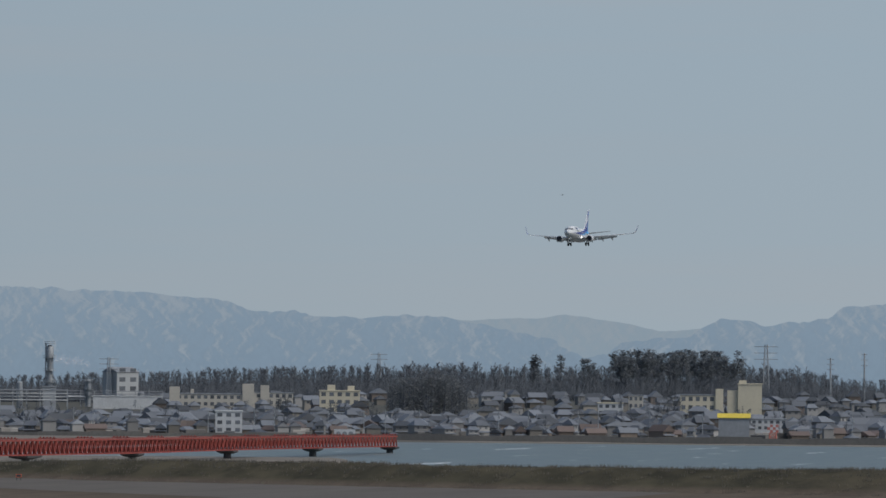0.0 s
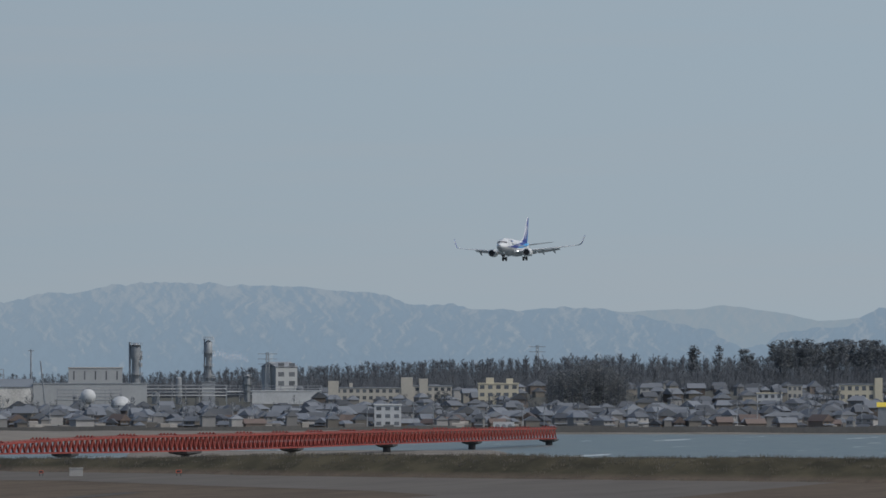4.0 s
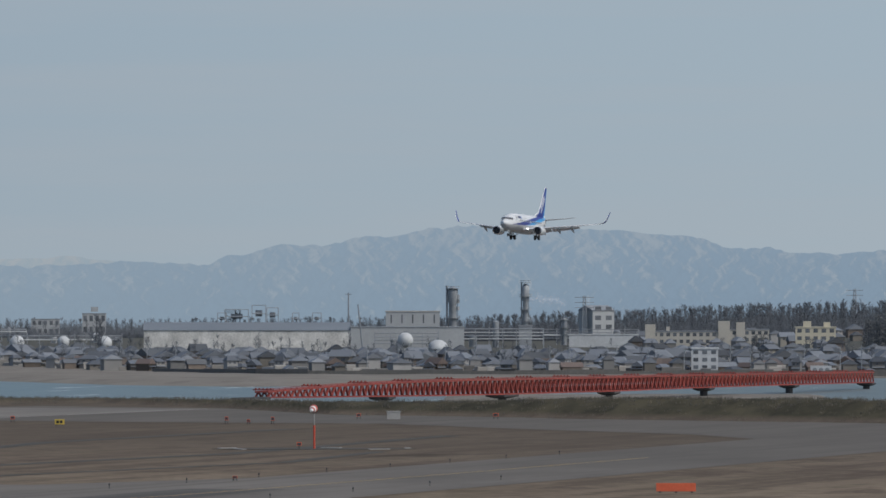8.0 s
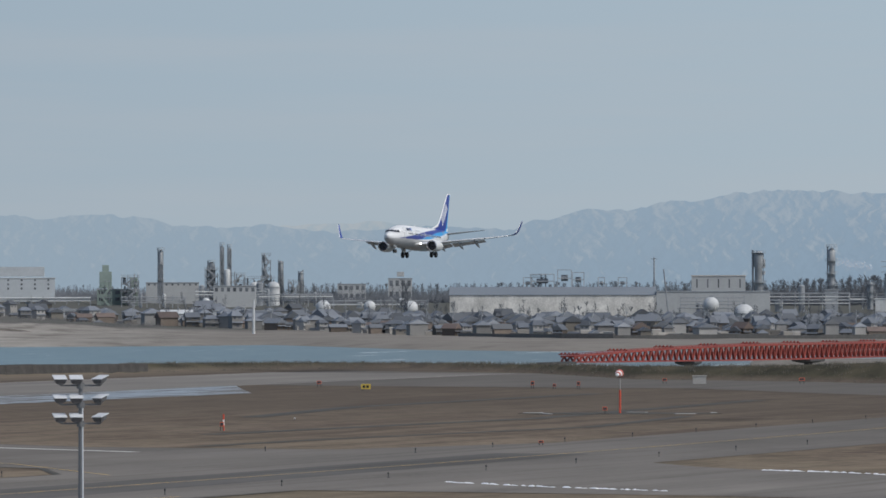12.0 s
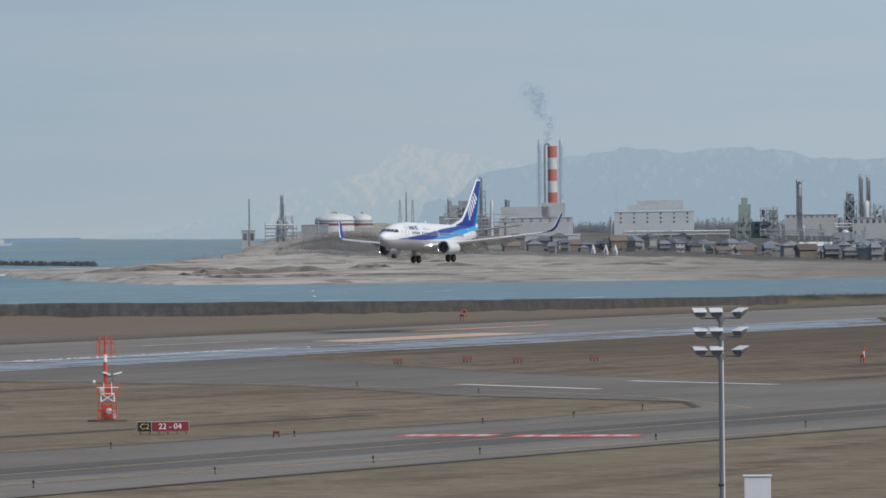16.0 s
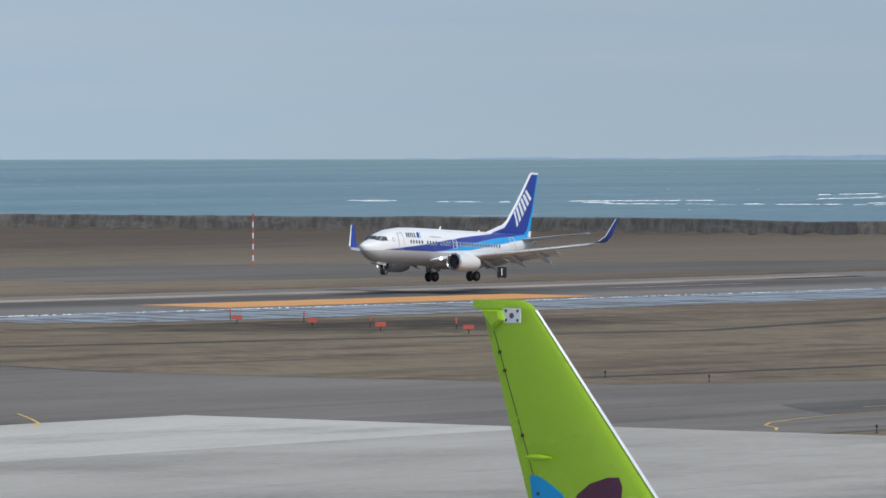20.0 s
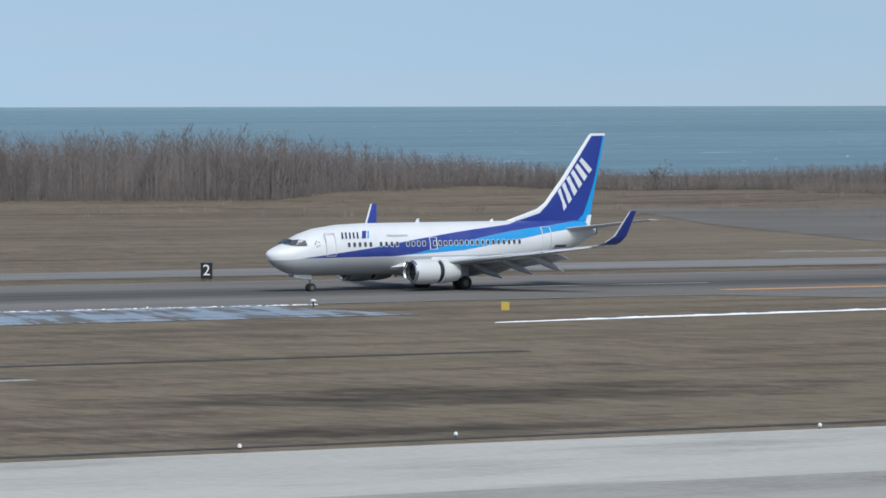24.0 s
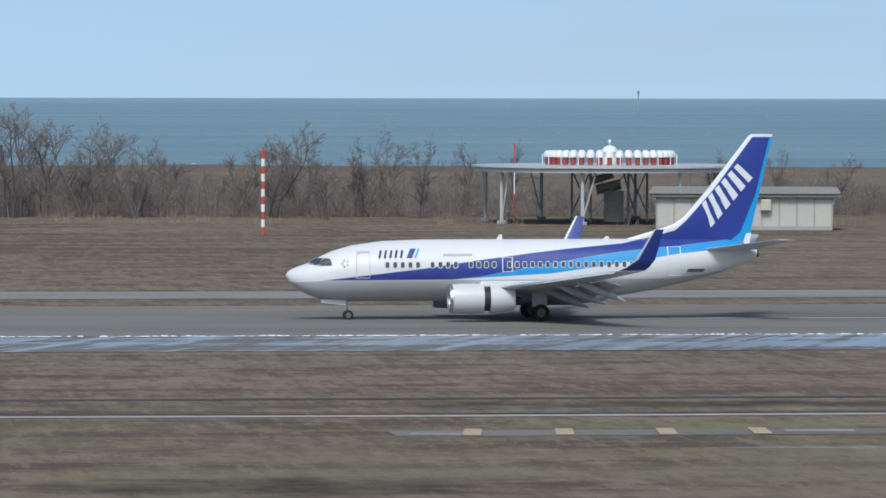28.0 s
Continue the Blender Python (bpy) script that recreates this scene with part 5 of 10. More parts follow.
banded_pole(133, 627, 8.7, 0.2, "tall red and white striped pole with a crossbar", 11, "bar")
banded_pole(54, 622, 8.6, 0.2, "tall red and white striped pole with a crossbar", 11, "bar")
banded_pole(642, 512, 6.8, 0.09, "thin red and white striped pole on the grass", 9, "lamp")
banded_pole(88.8, 690, 8.6, 0.08, "slender weathered mast with a red top", 3, "bar")


def radar_tower():
    s = thing("weather_radar", stand(151.3, 636, facing(151.3, 636)), "white radar dome on a round white tower", "radar")
    part("plinth", turnery(new_bm(), ((1.75, 0), (1.75, 2.1), (0.1, 2.1)), None, 24), concrete_grey, s, "grey concrete plinth", True)
    g = part("gallery", turnery(new_bm(), ((2.7, 2.1), (2.7, 2.25), (0.1, 2.26)), None, 24), grey_steel, s)
    for i in range(12):
        a = i * math.pi / 6
        part("railing", rod(new_bm(), (2.6 * math.cos(a), 2.6 * math.sin(a), 2.25), (2.6 * math.cos(a), 2.6 * math.sin(a), 3.2), 0.03, n=5), grey_steel, g)
    part("shaft", turnery(new_bm(), ((1.5, 2.26), (1.5, 6.9), (1.65, 7.1), (0.1, 7.1)), None, 28), white_steel, s, "white round shaft", True)
    prof = [(max(0.04, 2.2 * math.sin(math.pi * k / 18)), 9.0 - 2.2 * math.cos(math.pi * k / 18)) for k in range(2, 19)]
    part("dome", turnery(new_bm(), prof, None, 32), white_steel, s, "white round dome", True)
    for k in range(5):
        part("dome_seam", turnery(new_bm(), ((2.21 * math.sin(math.pi * (k + 3) / 9), 9.0 - 2.21 * math.cos(math.pi * (k + 3) / 9) - 0.02), (2.21 * math.sin(math.pi * (k + 3) / 9), 9.0 - 2.21 * math.cos(math.pi * (k + 3) / 9) + 0.02)), None, 32), wing_metal, s)
    part("lightning_rod", rod(new_bm(), (-1.2, 0.4, 9.0), (-1.2, 0.4, 12.6), 0.03, n=6), grey_steel, s)
    for k in (-3.3, 3.3):
        p = banded_pole(151 + k * 0.97, 636 - k * 0.23, 7.4, 0.14, "red and white striped lightning pole beside the dome", 9, "lamp")
        p["group"] = "poles beside the radar dome"


radar_tower()


deck_grey = plain("deck_steel", (0.47, 0.49, 0.50), 0.6, 0.1, 0.1, 0.5)


# for parts beneath the deck: its shade is put into the steel's colour
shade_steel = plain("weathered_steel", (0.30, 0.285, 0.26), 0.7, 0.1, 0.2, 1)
drum_red = plain("drum_red", (0.33, 0.06, 0.045), 0.6, 0, 0.2, 0.8)


def beacon_deck():
    """A round counterpoise deck on legs with a ring of white aerial domes."""
    cx, cy = 97.2, 672
    s = thing("radio_beacon", stand(cx, cy, facing(cx, cy)), "round steel beacon deck on legs with white aerial domes", "beacon")
    R, z = 15.4, 6.3
    part("deck", turnery(new_bm(), ((0.2, z - 0.18), (R - 0.3, z - 0.18), (R, z - 0.05), (R, z + 0.16), (0.2, z + 0.2)), None, 56), deck_grey, s, "pale grey round deck", True)
    for i in range(8):
        a = math.tau * i / 8 + radians(258)
        x, y = 14.2 * math.cos(a), 13.9 * math.sin(a)
        leg = part("leg", rod(new_bm(), (x, y, 0.35), (x, y, z - 0.15), 0.2, n=8), deck_grey, s)
        part("strut", rod(new_bm(), (x, y, 0.5), (x - 1.6 * math.sin(a), y + 1.6 * math.cos(a), z - 0.2), 0.1, n=6), deck_grey, leg)
        part("footing", box(new_bm(), x - 0.5, x + 0.5, y - 0.5, y + 0.5, 0, 0.4, None, 0.04), concrete_grey, leg)
    for i in range(6):
        a = 2 * math.pi * i / 6
        x, y = 4.2 * math.cos(a), 4.2 * math.sin(a)
        part("inner_leg", rod(new_bm(), (x, y, 0), (x, y, z - 0.15), 0.13, n=8), shade_steel, s)
        b = 2 * math.pi * (i + 1) / 6
        part("girder", bar(new_bm(), (x, y, 1.0), (4.2 * math.cos(b), 4.2 * math.sin(b), z - 0.4), 0.12), shade_steel, s)
        part("girder", bar(new_bm(), (x * 1.4, y * 1.4, z - 0.35), (14 * math.cos(a), 14 * math.sin(a), z - 0.3), 0.16, 0.3), deck_grey, s)
    part("stair_box", box(new_bm(), -0.6, 1.6, -3.4, -1.4, 0.1, 3.6, None, 0.05), shade_steel, s)
    part("edge_beam", turnery(new_bm(), ((R - 0.5, z - 0.55), (R - 0.35, z - 0.55), (R - 0.35, z - 0.16), (R - 0.5, z - 0.16)), None, 56), deck_grey, s)
    part("machine_drum", rod(rod(new_bm(), (-1.4, -1.2, 3.7), (1.2, -1.6, 4.3), 0.55, n=10), (-2.2, -0.6, 4.6), (0.4, -0.6, 5.4), 0.4, n=10), shade_steel, s)
    # ring of domes
    m = None
    for i in range(40):
        a = 2 * math.pi * i / 40
        x, y = 6.9 * math.cos(a), 6.9 * math.sin(a)
        if m is None:
            m = part("aerial", rod(new_bm(), (0, 0, 0), (0, 0, 0.85), 0.28, n=8), drum_red, s, "dull red drum")
            c = part("aerial_dome", turnery(new_bm(), ((0.46, 0.85), (0.48, 1.1), (0.4, 1.38), (0.22, 1.52), (0.02, 1.56)), None, 12), white_steel, m, "white dome", True)
            o = m
        else:
            o = again(m)
            again(c, None, o)
        o.matrix_basis = pose(x, y, z + 0.2)
    for i in range(20):
        a = 2 * math.pi * (i + 0.5) / 20
        part("guard_post", rod(new_bm(), (7.6 * math.cos(a), 7.6 * math.sin(a), z + 0.18), (7.6 * math.cos(a), 7.6 * math.sin(a), z + 1.35), 0.05, n=5), white_steel, s)
    part("centre_aerial", turnery(new_bm(), ((0.75, z + 0.2), (0.75, z + 1.5), (0.95, z + 1.55), (0.95, z + 1.75), (0.6, z + 2.15), (0.3, z + 2.3), (0.02, z + 2.34)), None, 20), white_steel, s, "white centre aerial", True)
    part("finial", turnery(new_bm(), ((0.06, z + 2.3), (0.06, z + 2.6), (0.2, z + 2.65), (0.2, z + 2.85), (0.02, z + 3.0)), None, 8), white_steel, s)


beacon_deck()


def hut():
    s = thing("equipment_hut", stand(106.6, 637, facing(106.6, 637)), "low pale concrete hut with panelled walls and dark flat roof", "hut")
    w, d, h = 18.6, 7.0, 3.55
    part("wall", box(new_bm(), -w / 2, w / 2, 0, d, 0, h), wall_beige, s)
    part("plinth", box(new_bm(), -w / 2 - 0.06, w / 2 + 0.06, -0.06, d + 0.06, 0, 0.45, None, 0.02), concrete_grey, s)
    part("fascia", box(new_bm(), -w / 2 - 0.7, w / 2 + 0.9, -0.7, d + 0.6, h - 0.02, h + 0.35, None, 0.03), roof_grey, s)
    part("roof", skin(new_bm(), [[(-w / 2 - 0.9, -0.95, h + 0.36), (w / 2 + 0.95, -0.95, h + 0.36), (w / 2 + 0.95, d + 0.8, h + 0.36), (-w / 2 - 0.9, d + 0.8, h + 0.36)],
                                      [(-w / 2 - 0.5, 2.2, h + 1.0), (w / 2 + 0.6, 2.2, h + 1.0), (w / 2 + 0.6, d - 1, h + 1.0), (-w / 2 - 0.5, d - 1, h + 1.0)]]), roof_grey, s, "brown-grey roof")
    for i in range(11):
        x = -w / 2 + w * i / 10
        part("pilaster", box(new_bm(), x - 0.09, x + 0.09, -0.1, 0.0, 0.45, h - 0.05), concrete_grey, s)
    for x in (-2.4, 2.3):
        part("cooling_unit", box(new_bm(), x - 0.55, x + 0.55, -0.75, -0.02, 2.1, 3.3, None, 0.06), plain("unit_cream", (0.5, 0.47, 0.38), 0.6), s, "cream cooling unit")
    part("wall_box", box(new_bm(), w / 2 - 0.1, w / 2 + 0.3, 0.2, 0.7, 2.8, 3.8, None, 0.03), white_steel, s)


hut()


def lattice(parent, x, y, z0, z1, w0, w1, bays, mats, r=0.06):
    """A square lattice mast in painted bays."""
    for i in range(bays):
        a, b = i / bays, (i + 1) / bays
        za, zb = z0 + (z1 - z0) * a, z0 + (z1 - z0) * b
        wa, wb = w0 + (w1 - w0) * a, w0 + (w1 - w0) * b
        ca = [(x + sx * wa / 2, y + sy * wa / 2, za) for sx, sy in ((-1, -1), (1, -1), (1, 1), (-1, 1))]
        cb = [(x + sx * wb / 2, y + sy * wb / 2, zb) for sx, sy in ((-1, -1), (1, -1), (1, 1), (-1, 1))]
        bm = new_bm()
        for k in range(4):
            bar(bm, ca[k], cb[k], r * 1.5)
            bar(bm, ca[k], cb[(k + 1) % 4], r)
            bar(bm, cb[k], ca[(k + 1) % 4], r)
            bar(bm, cb[k], cb[(k + 1) % 4], r)
        part("lattice_bay", bm, mats[i % len(mats)], parent)


def glide_mast():
    s = thing("glide_path_mast", stand(548, 506, facing(548, 506)), "tall red and white lattice mast with red antenna boxes", "mast")
    lattice(s, 0, 0, 0, 16.2, 0.95, 0.7, 15, (red_steel, red_steel, white_steel))
    for z, k in ((4.6, 0.45), (9.0, 0.5), (13.3, 1.0)):
        b = part("antenna_box", box(new_bm(), 0.3, 0.55 + 0.95 * k + 0.2, -0.7, 0.25, z - 0.15 - 0.32 * k, z + 0.36 * k, None, 0.04), box_red, s, "red antenna box")
        part("reflector", bar(new_bm(), (-0.5, -0.5, z - 0.5), (0.5, -0.6, z + 0.4), 0.1), box_red, b)
    part("arm", bar(bar(new_bm(), (0, 0, 16.2), (-0.9, 0, 16.3), 0.1), (-0.9, 0, 16.3), (0, 0, 17.2), 0.08), red_steel, s)
    part("lightning_rod", rod(new_bm(), (0, 0, 16.2), (0, 0, 17.5), 0.05, n=6), red_steel, s)


glide_mast()


def check_hut(x, y, w, d, h, label, top=False):
    s = thing("checkered_hut", stand(x, y, facing(x, y)), label, "hut")
    part("wall", box(new_bm(), -w / 2, w / 2, 0.0, d, 0.25, h), white_steel, s, "white wall")
    part("base", box(new_bm(), -w / 2 + 0.1, w / 2 - 0.1, 0.1, d - 0.1, 0, 0.3), dark_steel, s)
    part("roof", box(new_bm(), -w / 2 - 0.08, w / 2 + 0.08, -0.1, d + 0.1, h, h + 0.12, None, 0.03), white_steel, s)
    q = 0.55
    nx, nz = max(2, round(w / q)), max(2, round((h - 0.3) / q))
    sq = None
    for i in range(nx):
        for j in range(nz):
            if (i // 1 + j // 1) % 2 == 0 and not (top and i < 2):
                x0, z0 = -w / 2 + w * i / nx, 0.28 + (h - 0.3) * j / nz
                if sq is None:
                    sq = part("red_square", box(new_bm(), 0, w / nx, -0.02, 0.0, 0, (h - 0.3) / nz), red_steel, s)
                    o = sq
                else:
                    o = again(sq)
                o.matrix_basis = pose(x0, 0, z0)
    if top:
        part("roof_box", box(new_bm(), -w / 2 + 0.3, -w / 2 + 1.2, 0.3, 1.2, h + 0.1, h + 0.6, None, 0.04), white_steel, s)
        part("aerial", rod(new_bm(), (1.3, 0.5, h), (1.3, 0.5, h + 2.6), 0.05, n=6), red_steel, s, "red thin aerial")
    return s


check_hut(527, 508, 2.0, 1.6, 2.3, "small hut painted in red and white checks")
check_hut(533, 503, 6.6, 2.4, 2.75, "long hut painted in red and white checks", True)
hl = thing("low_windbreak", stand(521, 513, facing(521, 513)), "low dark bent rail on the grass", "rail")
part("rail", bar(bar(new_bm(), (-2.2, 0, 0.05), (1.2, 0, 1.6), 0.1), (1.2, 0, 1.6), (1.2, 0, 0.0), 0.08), dark_steel, hl)


def localizer_mast():
    s = thing("antenna_mast", stand(435, 250, facing(435, 250)), "red and white antenna mast with lamps and equipment cages", "mast")
    part("footing", turnery(new_bm(), ((1.7, 0), (1.6, 0.12), (0.1, 0.14)), None, 16), ditch_earth, s)
    c = part("lower_cabinet", box(new_bm(), -0.5, 0.35, -0.35, 0.35, 0.2, 1.35, None, 0.05), red_steel, s, "red lower cabinet")
    part("round_dish", turnery(new_bm(), ((0.02, 0), (0.26, 0.05), (0.24, 0.2), (0.02, 0.25)), pose(0.1, -0.4, 0.85, 90, 0, 0), 12), white_steel, c)
    part("side_cabinet", box(new_bm(), 0.42, 0.72, -0.3, 0.3, 0.25, 0.95, None, 0.03), white_steel, c)
    lattice(s, 0, 0, 0.12, 1.6, 1.55, 1.45, 2, (red_steel, red_steel), 0.055)
    lattice(s, 0, 0, 1.6, 2.3, 1.1, 1.05, 1, (white_steel,), 0.06)
    m = part("upper_cabinet", box(new_bm(), -0.25, 0.4, -0.3, 0.3, 2.2, 3.0, None, 0.05), red_steel, s, "red upper cabinet")
    part("wall_box", box(new_bm(), -0.65, -0.35, -0.3, 0.2, 2.4, 2.85, None, 0.03), white_steel, m)
    for z in (2.2, 2.5, 2.8, 3.1):
        for y in (-0.6, 0.6):
            part("rail", bar(new_bm(), (-0.9, y, z), (0.95, y, z), 0.05), white_steel if z == 2.8 else red_steel, m)
    for x in (-0.9, -0.3, 0.35, 0.95):
        for y in (-0.6, 0.6):
            part("rail_post", bar(new_bm(), (x, y, 2.1), (x, y, 3.2), 0.06), white_steel if abs(x) < 0.5 else red_steel, m)
    part("pole", rod(new_bm(), (-0.15, 0, 3.2), (-0.15, 0, 4.9), 0.16, n=10), red_steel, s)
    part("pole", rod(new_bm(), (-0.15, 0, 4.9), (-0.15, 0, 5.5), 0.16, n=10), white_steel, s)
    t = part("top_cage", bar(bar(bar(bar(new_bm(), (-0.85, 0, 5.55), (0.6, 0, 5.55), 0.08), (-0.85, 0, 6.5), (0.6, 0, 6.5), 0.06), (-0.85, 0, 5.5), (-0.85, 0, 6.6), 0.06), (0.6, 0, 5.5), (0.6, 0, 6.6), 0.06), red_steel, s)
    for x in (-0.6, -0.15, 0.35):
        part("horn", rod(new_bm(), (x, 0, 5.5), (x, 0, 7.1), 0.07 if x != -0.15 else 0.12, n=6), red_steel, t)
    for x, tilt in ((-0.05, 20), (0.85, -15)):
        part("floodlight", box(new_bm(), -0.35, 0.35, -0.2, 0.2, -0.06, 0.06, pose(x, -0.1, 3.95, 0, tilt, 0), 0.02), white_steel, s, "white floodlight")
    part("lamp_arm", bar(bar(new_bm(), (-0.15, 0, 3.6), (0.8, 0, 3.85), 0.06), (0.4, 0, 3.2), (0.4, 0, 3.6), 0.05), dark_steel, s)
    part("side_lamp", rod(new_bm(), (-1.1, -0.5, 3.2), (-1.1, -0.5, 3.42), 0.12, n=8), white_steel, s)


localizer_mast()


def flood_mast():
    x, y = at(65.81, 224)
    s = thing("floodlight_mast", stand(x, y, facing(x, y)), "grey apron mast with nine floodlights in three rows", "lamp post")
    part("pole", rod(new_bm(), (0, 0, 0), (0, 0, 12.35), 0.115, 0.075, 14), mast_paint, s, "", True)
    part("cable_pipe", rod(new_bm(), (0.1, -0.08, 0), (0.07, -0.07, 11.5), 0.03, n=6), wing_metal, s)
    for z in (10.8, 11.5, 12.2):
        a = part("crossarm", bar(bar(bar(new_bm(), (-0.72, 0, z), (0.72, 0, z), 0.06), (-0.72, 0, z), (-0.8, 0, z + 0.16), 0.05), (0.72, 0, z), (0.8, 0, z + 0.16), 0.05), mast_paint, s)
        part("collar", rod(new_bm(), (0, 0, z - 0.12), (0, 0, z + 0.1), 0.15, n=10), mast_paint, a)
        for lx, turn in ((-0.78, 12), (-0.17, 6), (0.76, -42)):
            M = pose(lx, -0.1, z + 0.22, 18, 0, turn)
            rings = []
            for ry, rw, lo in ((-0.24, 0.23, -0.12), (-0.08, 0.235, -0.14), (0.1, 0.2, -0.11), (0.22, 0.12, -0.04)):
                rings.append([M @ Vector((-rw * math.cos(q), ry, 0.09 + (lo - 0.09) * math.sin(q) ** 0.7 if 0 < q < 3.14 else 0.09)) for q in [math.pi * j / 8 for j in range(9)]])
            l = part("floodlight", skin(new_bm(), rings), lamp_case, a, "dark rounded floodlight")
            part("visor", box(new_bm(), -0.25, 0.25, -0.27, 0.2, 0.09, 0.115, M, 0.01), lamp_top, l, "pale top plate")
            part("lens", box(new_bm(), -0.17, 0.17, -0.255, -0.24, -0.07, 0.07, M, 0.004), lamp_lens, l, "dark glass lens")
            part("bracket", bar(new_bm(), tuple(M @ Vector((0, 0, -0.1))), (lx * 0.94, 0, z), 0.05), mast_paint, l)
    for z in (3.0, 6.0):
        part("band", rod(new_bm(), (0, 0, z), (0, 0, z + 0.1), 0.135, n=12), dark_steel, s)


flood_mast()
cb = thing("equipment_cabinet", stand(302, 133, facing(302, 133)), "tall pale grey equipment cabinet on the grass", "cabinet")
part("body", box(new_bm(), -0.72, 0.72, 0, 0.8, 0.1, 1.9, None, 0.03), wing_metal, cb)
part("cap", box(new_bm(), -0.78, 0.78, -0.06, 0.86, 1.9, 1.98, None, 0.02), wing_metal, cb)
part("plinth", box(new_bm(), -0.8, 0.8, -0.05, 0.85, -0.05, 0.12), concrete_grey, cb)


def red_board(x, y, w, h, label, tilt=0):
    s = thing("barrier_board", stand(x, y, facing(x, y)), label, "barrier")
    part("board", box(new_bm(), -w / 2, w / 2, 0, 0.12, 0.12, 0.12 + h, pose(0, 0, 0, 0, tilt, 0), 0.02), orange_steel, s)
    for k in (-0.4, 0, 0.4):
        part("foot", box(new_bm(), k * w - 0.1, k * w + 0.1, -0.25, 0.35, 0, 0.14), dark_steel, s)


red_board(562, 157, 3.8, 0.8, "long orange-red barrier board on the grass")
red_board(448, 120, 1.3, 1.1, "small tilted red barrier board", 18)


def unit(x, y, w, h, m, label, name="approach_light", legs=2, cat="airfield light", lens=True):
    """A low light unit: a sloped box on thin legs."""
    s = thing(name, stand(x, y, facing(x, y)), label, cat)
    part("housing", skin(new_bm(), [[(-w / 2, 0, h * 0.5), (w / 2, 0, h * 0.5), (w / 2, 0, h), (-w / 2, 0, h)], [(-w / 2, 0.8, h * 0.55), (w / 2, 0.8, h * 0.55), (w / 2, 0.8, h * 0.85), (-w / 2, 0.8, h * 0.85)]]), m, s)
    if lens:
        part("lens", box(new_bm(), -w * 0.4, w * 0.4, -0.03, 0.0, h * 0.58, h * 0.92), lamp_lens, s)
    for k in range(legs):
        lx = 0 if legs == 1 else (-0.35 + 0.7 * k / (legs - 1)) * w
        part("leg", rod(new_bm(), (lx, 0.3, 0), (lx, 0.3, h * 0.55), 0.05, n=6), dark_steel, s)
    return s


for x, y in ((429, 344), (426, 333), (419, 320), (417, 309)):
    tagged(unit(x, y, 0.95, 0.8, box_red, "dull red glide angle light box on a leg", "precision_light", 1, lens=False), group="glide angle lights")
    unit(x + 9, y + 8, 0.14, 1.1, box_red, "thin red marker stake by the glide angle lights", "marker_stake", 1, "stake", False)
rust = plain("rusty_red", (0.22, 0.09, 0.06), 0.7, 0, 0.25, 1)
for x, y in ((624, 320), (634, 316), (631, 308), (639, 302)):
    tagged(unit(x, y, 1.15, 0.7, rust, "rusty red light box on legs in the grass", "precision_light", 3, lens=False), group="rusty light boxes")
for x, y, w, h in ((914, 456, 0.7, 1.3), (900, 361, 0.7, 1.0), (895, 323, 0.55, 1.2), (894, 319, 0.5, 0.8), (894, 315, 0.5, 1.2), (636, 267, 0.45, 1.0), (881, 440, 0.8, 1.2), (403, 217, 0.6, 0.5), (590, 212, 0.5, 0.5), (945, 318, 0.7, 0.9), (950, 296, 0.9, 1.0)):
    unit(x, y, w, h, orange_steel, "small red marker light on the airfield", "marker_light", 2)
banded_pole(636.5, 267, 1.9, 0.1, "short red and white post in the grass", 3)


def windsock(x, y, h, d, label):
    s = thing("windsock", stand(x, y, facing(x, y)), label, "windsock")
    part("post", rod(new_bm(), (0, 0, 0), (0, 0, h * 0.6), 0.14, n=8), red_steel, s)
    part("mast", rod(new_bm(), (0, 0, h * 0.6), (0, 0, h), 0.06, n=8), concrete_grey, s, "thin grey upper mast")
    for k, m in enumerate((box_red, white_steel, box_red, white_steel)):
        part("hoop", turnery(new_bm(), ((d / 2 - 0.1 * k - 0.12, -0.1), (d / 2 - 0.1 * k, -0.1), (d / 2 - 0.1 * (k + 1), 0.35), (d / 2 - 0.1 * (k + 1) - 0.12, 0.35)), pose(-0.08 * k - 0.1, -0.44 * k, h + 0.1 - 0.05 * k, 0, 90, -100), 18), m, s)
    part("swivel", rod(new_bm(), (0, 0, h - 0.2), (0, 0, h + 0.25), 0.12, n=8), dark_steel, s)
    part("pad", slab(new_bm(), [(13 * math.cos(k * 0.314), 5 * math.sin(k * 0.314)) for k in range(20)], -0.02, 0.03), ditch_earth, s, "dark earth circle")
    for k, a in enumerate((0.4, 1.4, 2.6, 3.9, 5.4)):
        part("edge_slab", box(new_bm(), -1.4, 1.4, -0.35, 0.35, 0.0, 0.09, pose(13 * math.cos(a), 5 * math.sin(a), 0, 0, 0, math.degrees(a) + 70), 0.02), concrete_grey, s, "pale concrete slab")


windsock(734, 253, 5.0, 1.1, "red pole with a striped red and white windsock")
unit(731, 254, 0.6, 0.9, orange_steel, "small red marker light on the airfield", "marker_light", 1)
ne = thing("no_entry_sign", stand(256, 289, facing(256, 289)), "small round red sign with a white bar", "sign")
part("post", rod(new_bm(), (0, 0, 0), (0, 0, 0.4), 0.04, n=6), dark_steel, ne)
part("disc", turnery(new_bm(), ((0.02, -0.03), (0.26, -0.03), (0.26, 0.03), (0.02, 0.03)), pose(0, 0, 0.5, 90, 0, 0), 16), sign_red, ne)
part("bar", box(new_bm(), -0.17, 0.17, -0.05, -0.03, 0.46, 0.54), letter_white, ne)
ys = thing("taxi_sign", stand(872, 342, facing(872, 342)), "small yellow taxiway sign on legs", "sign")
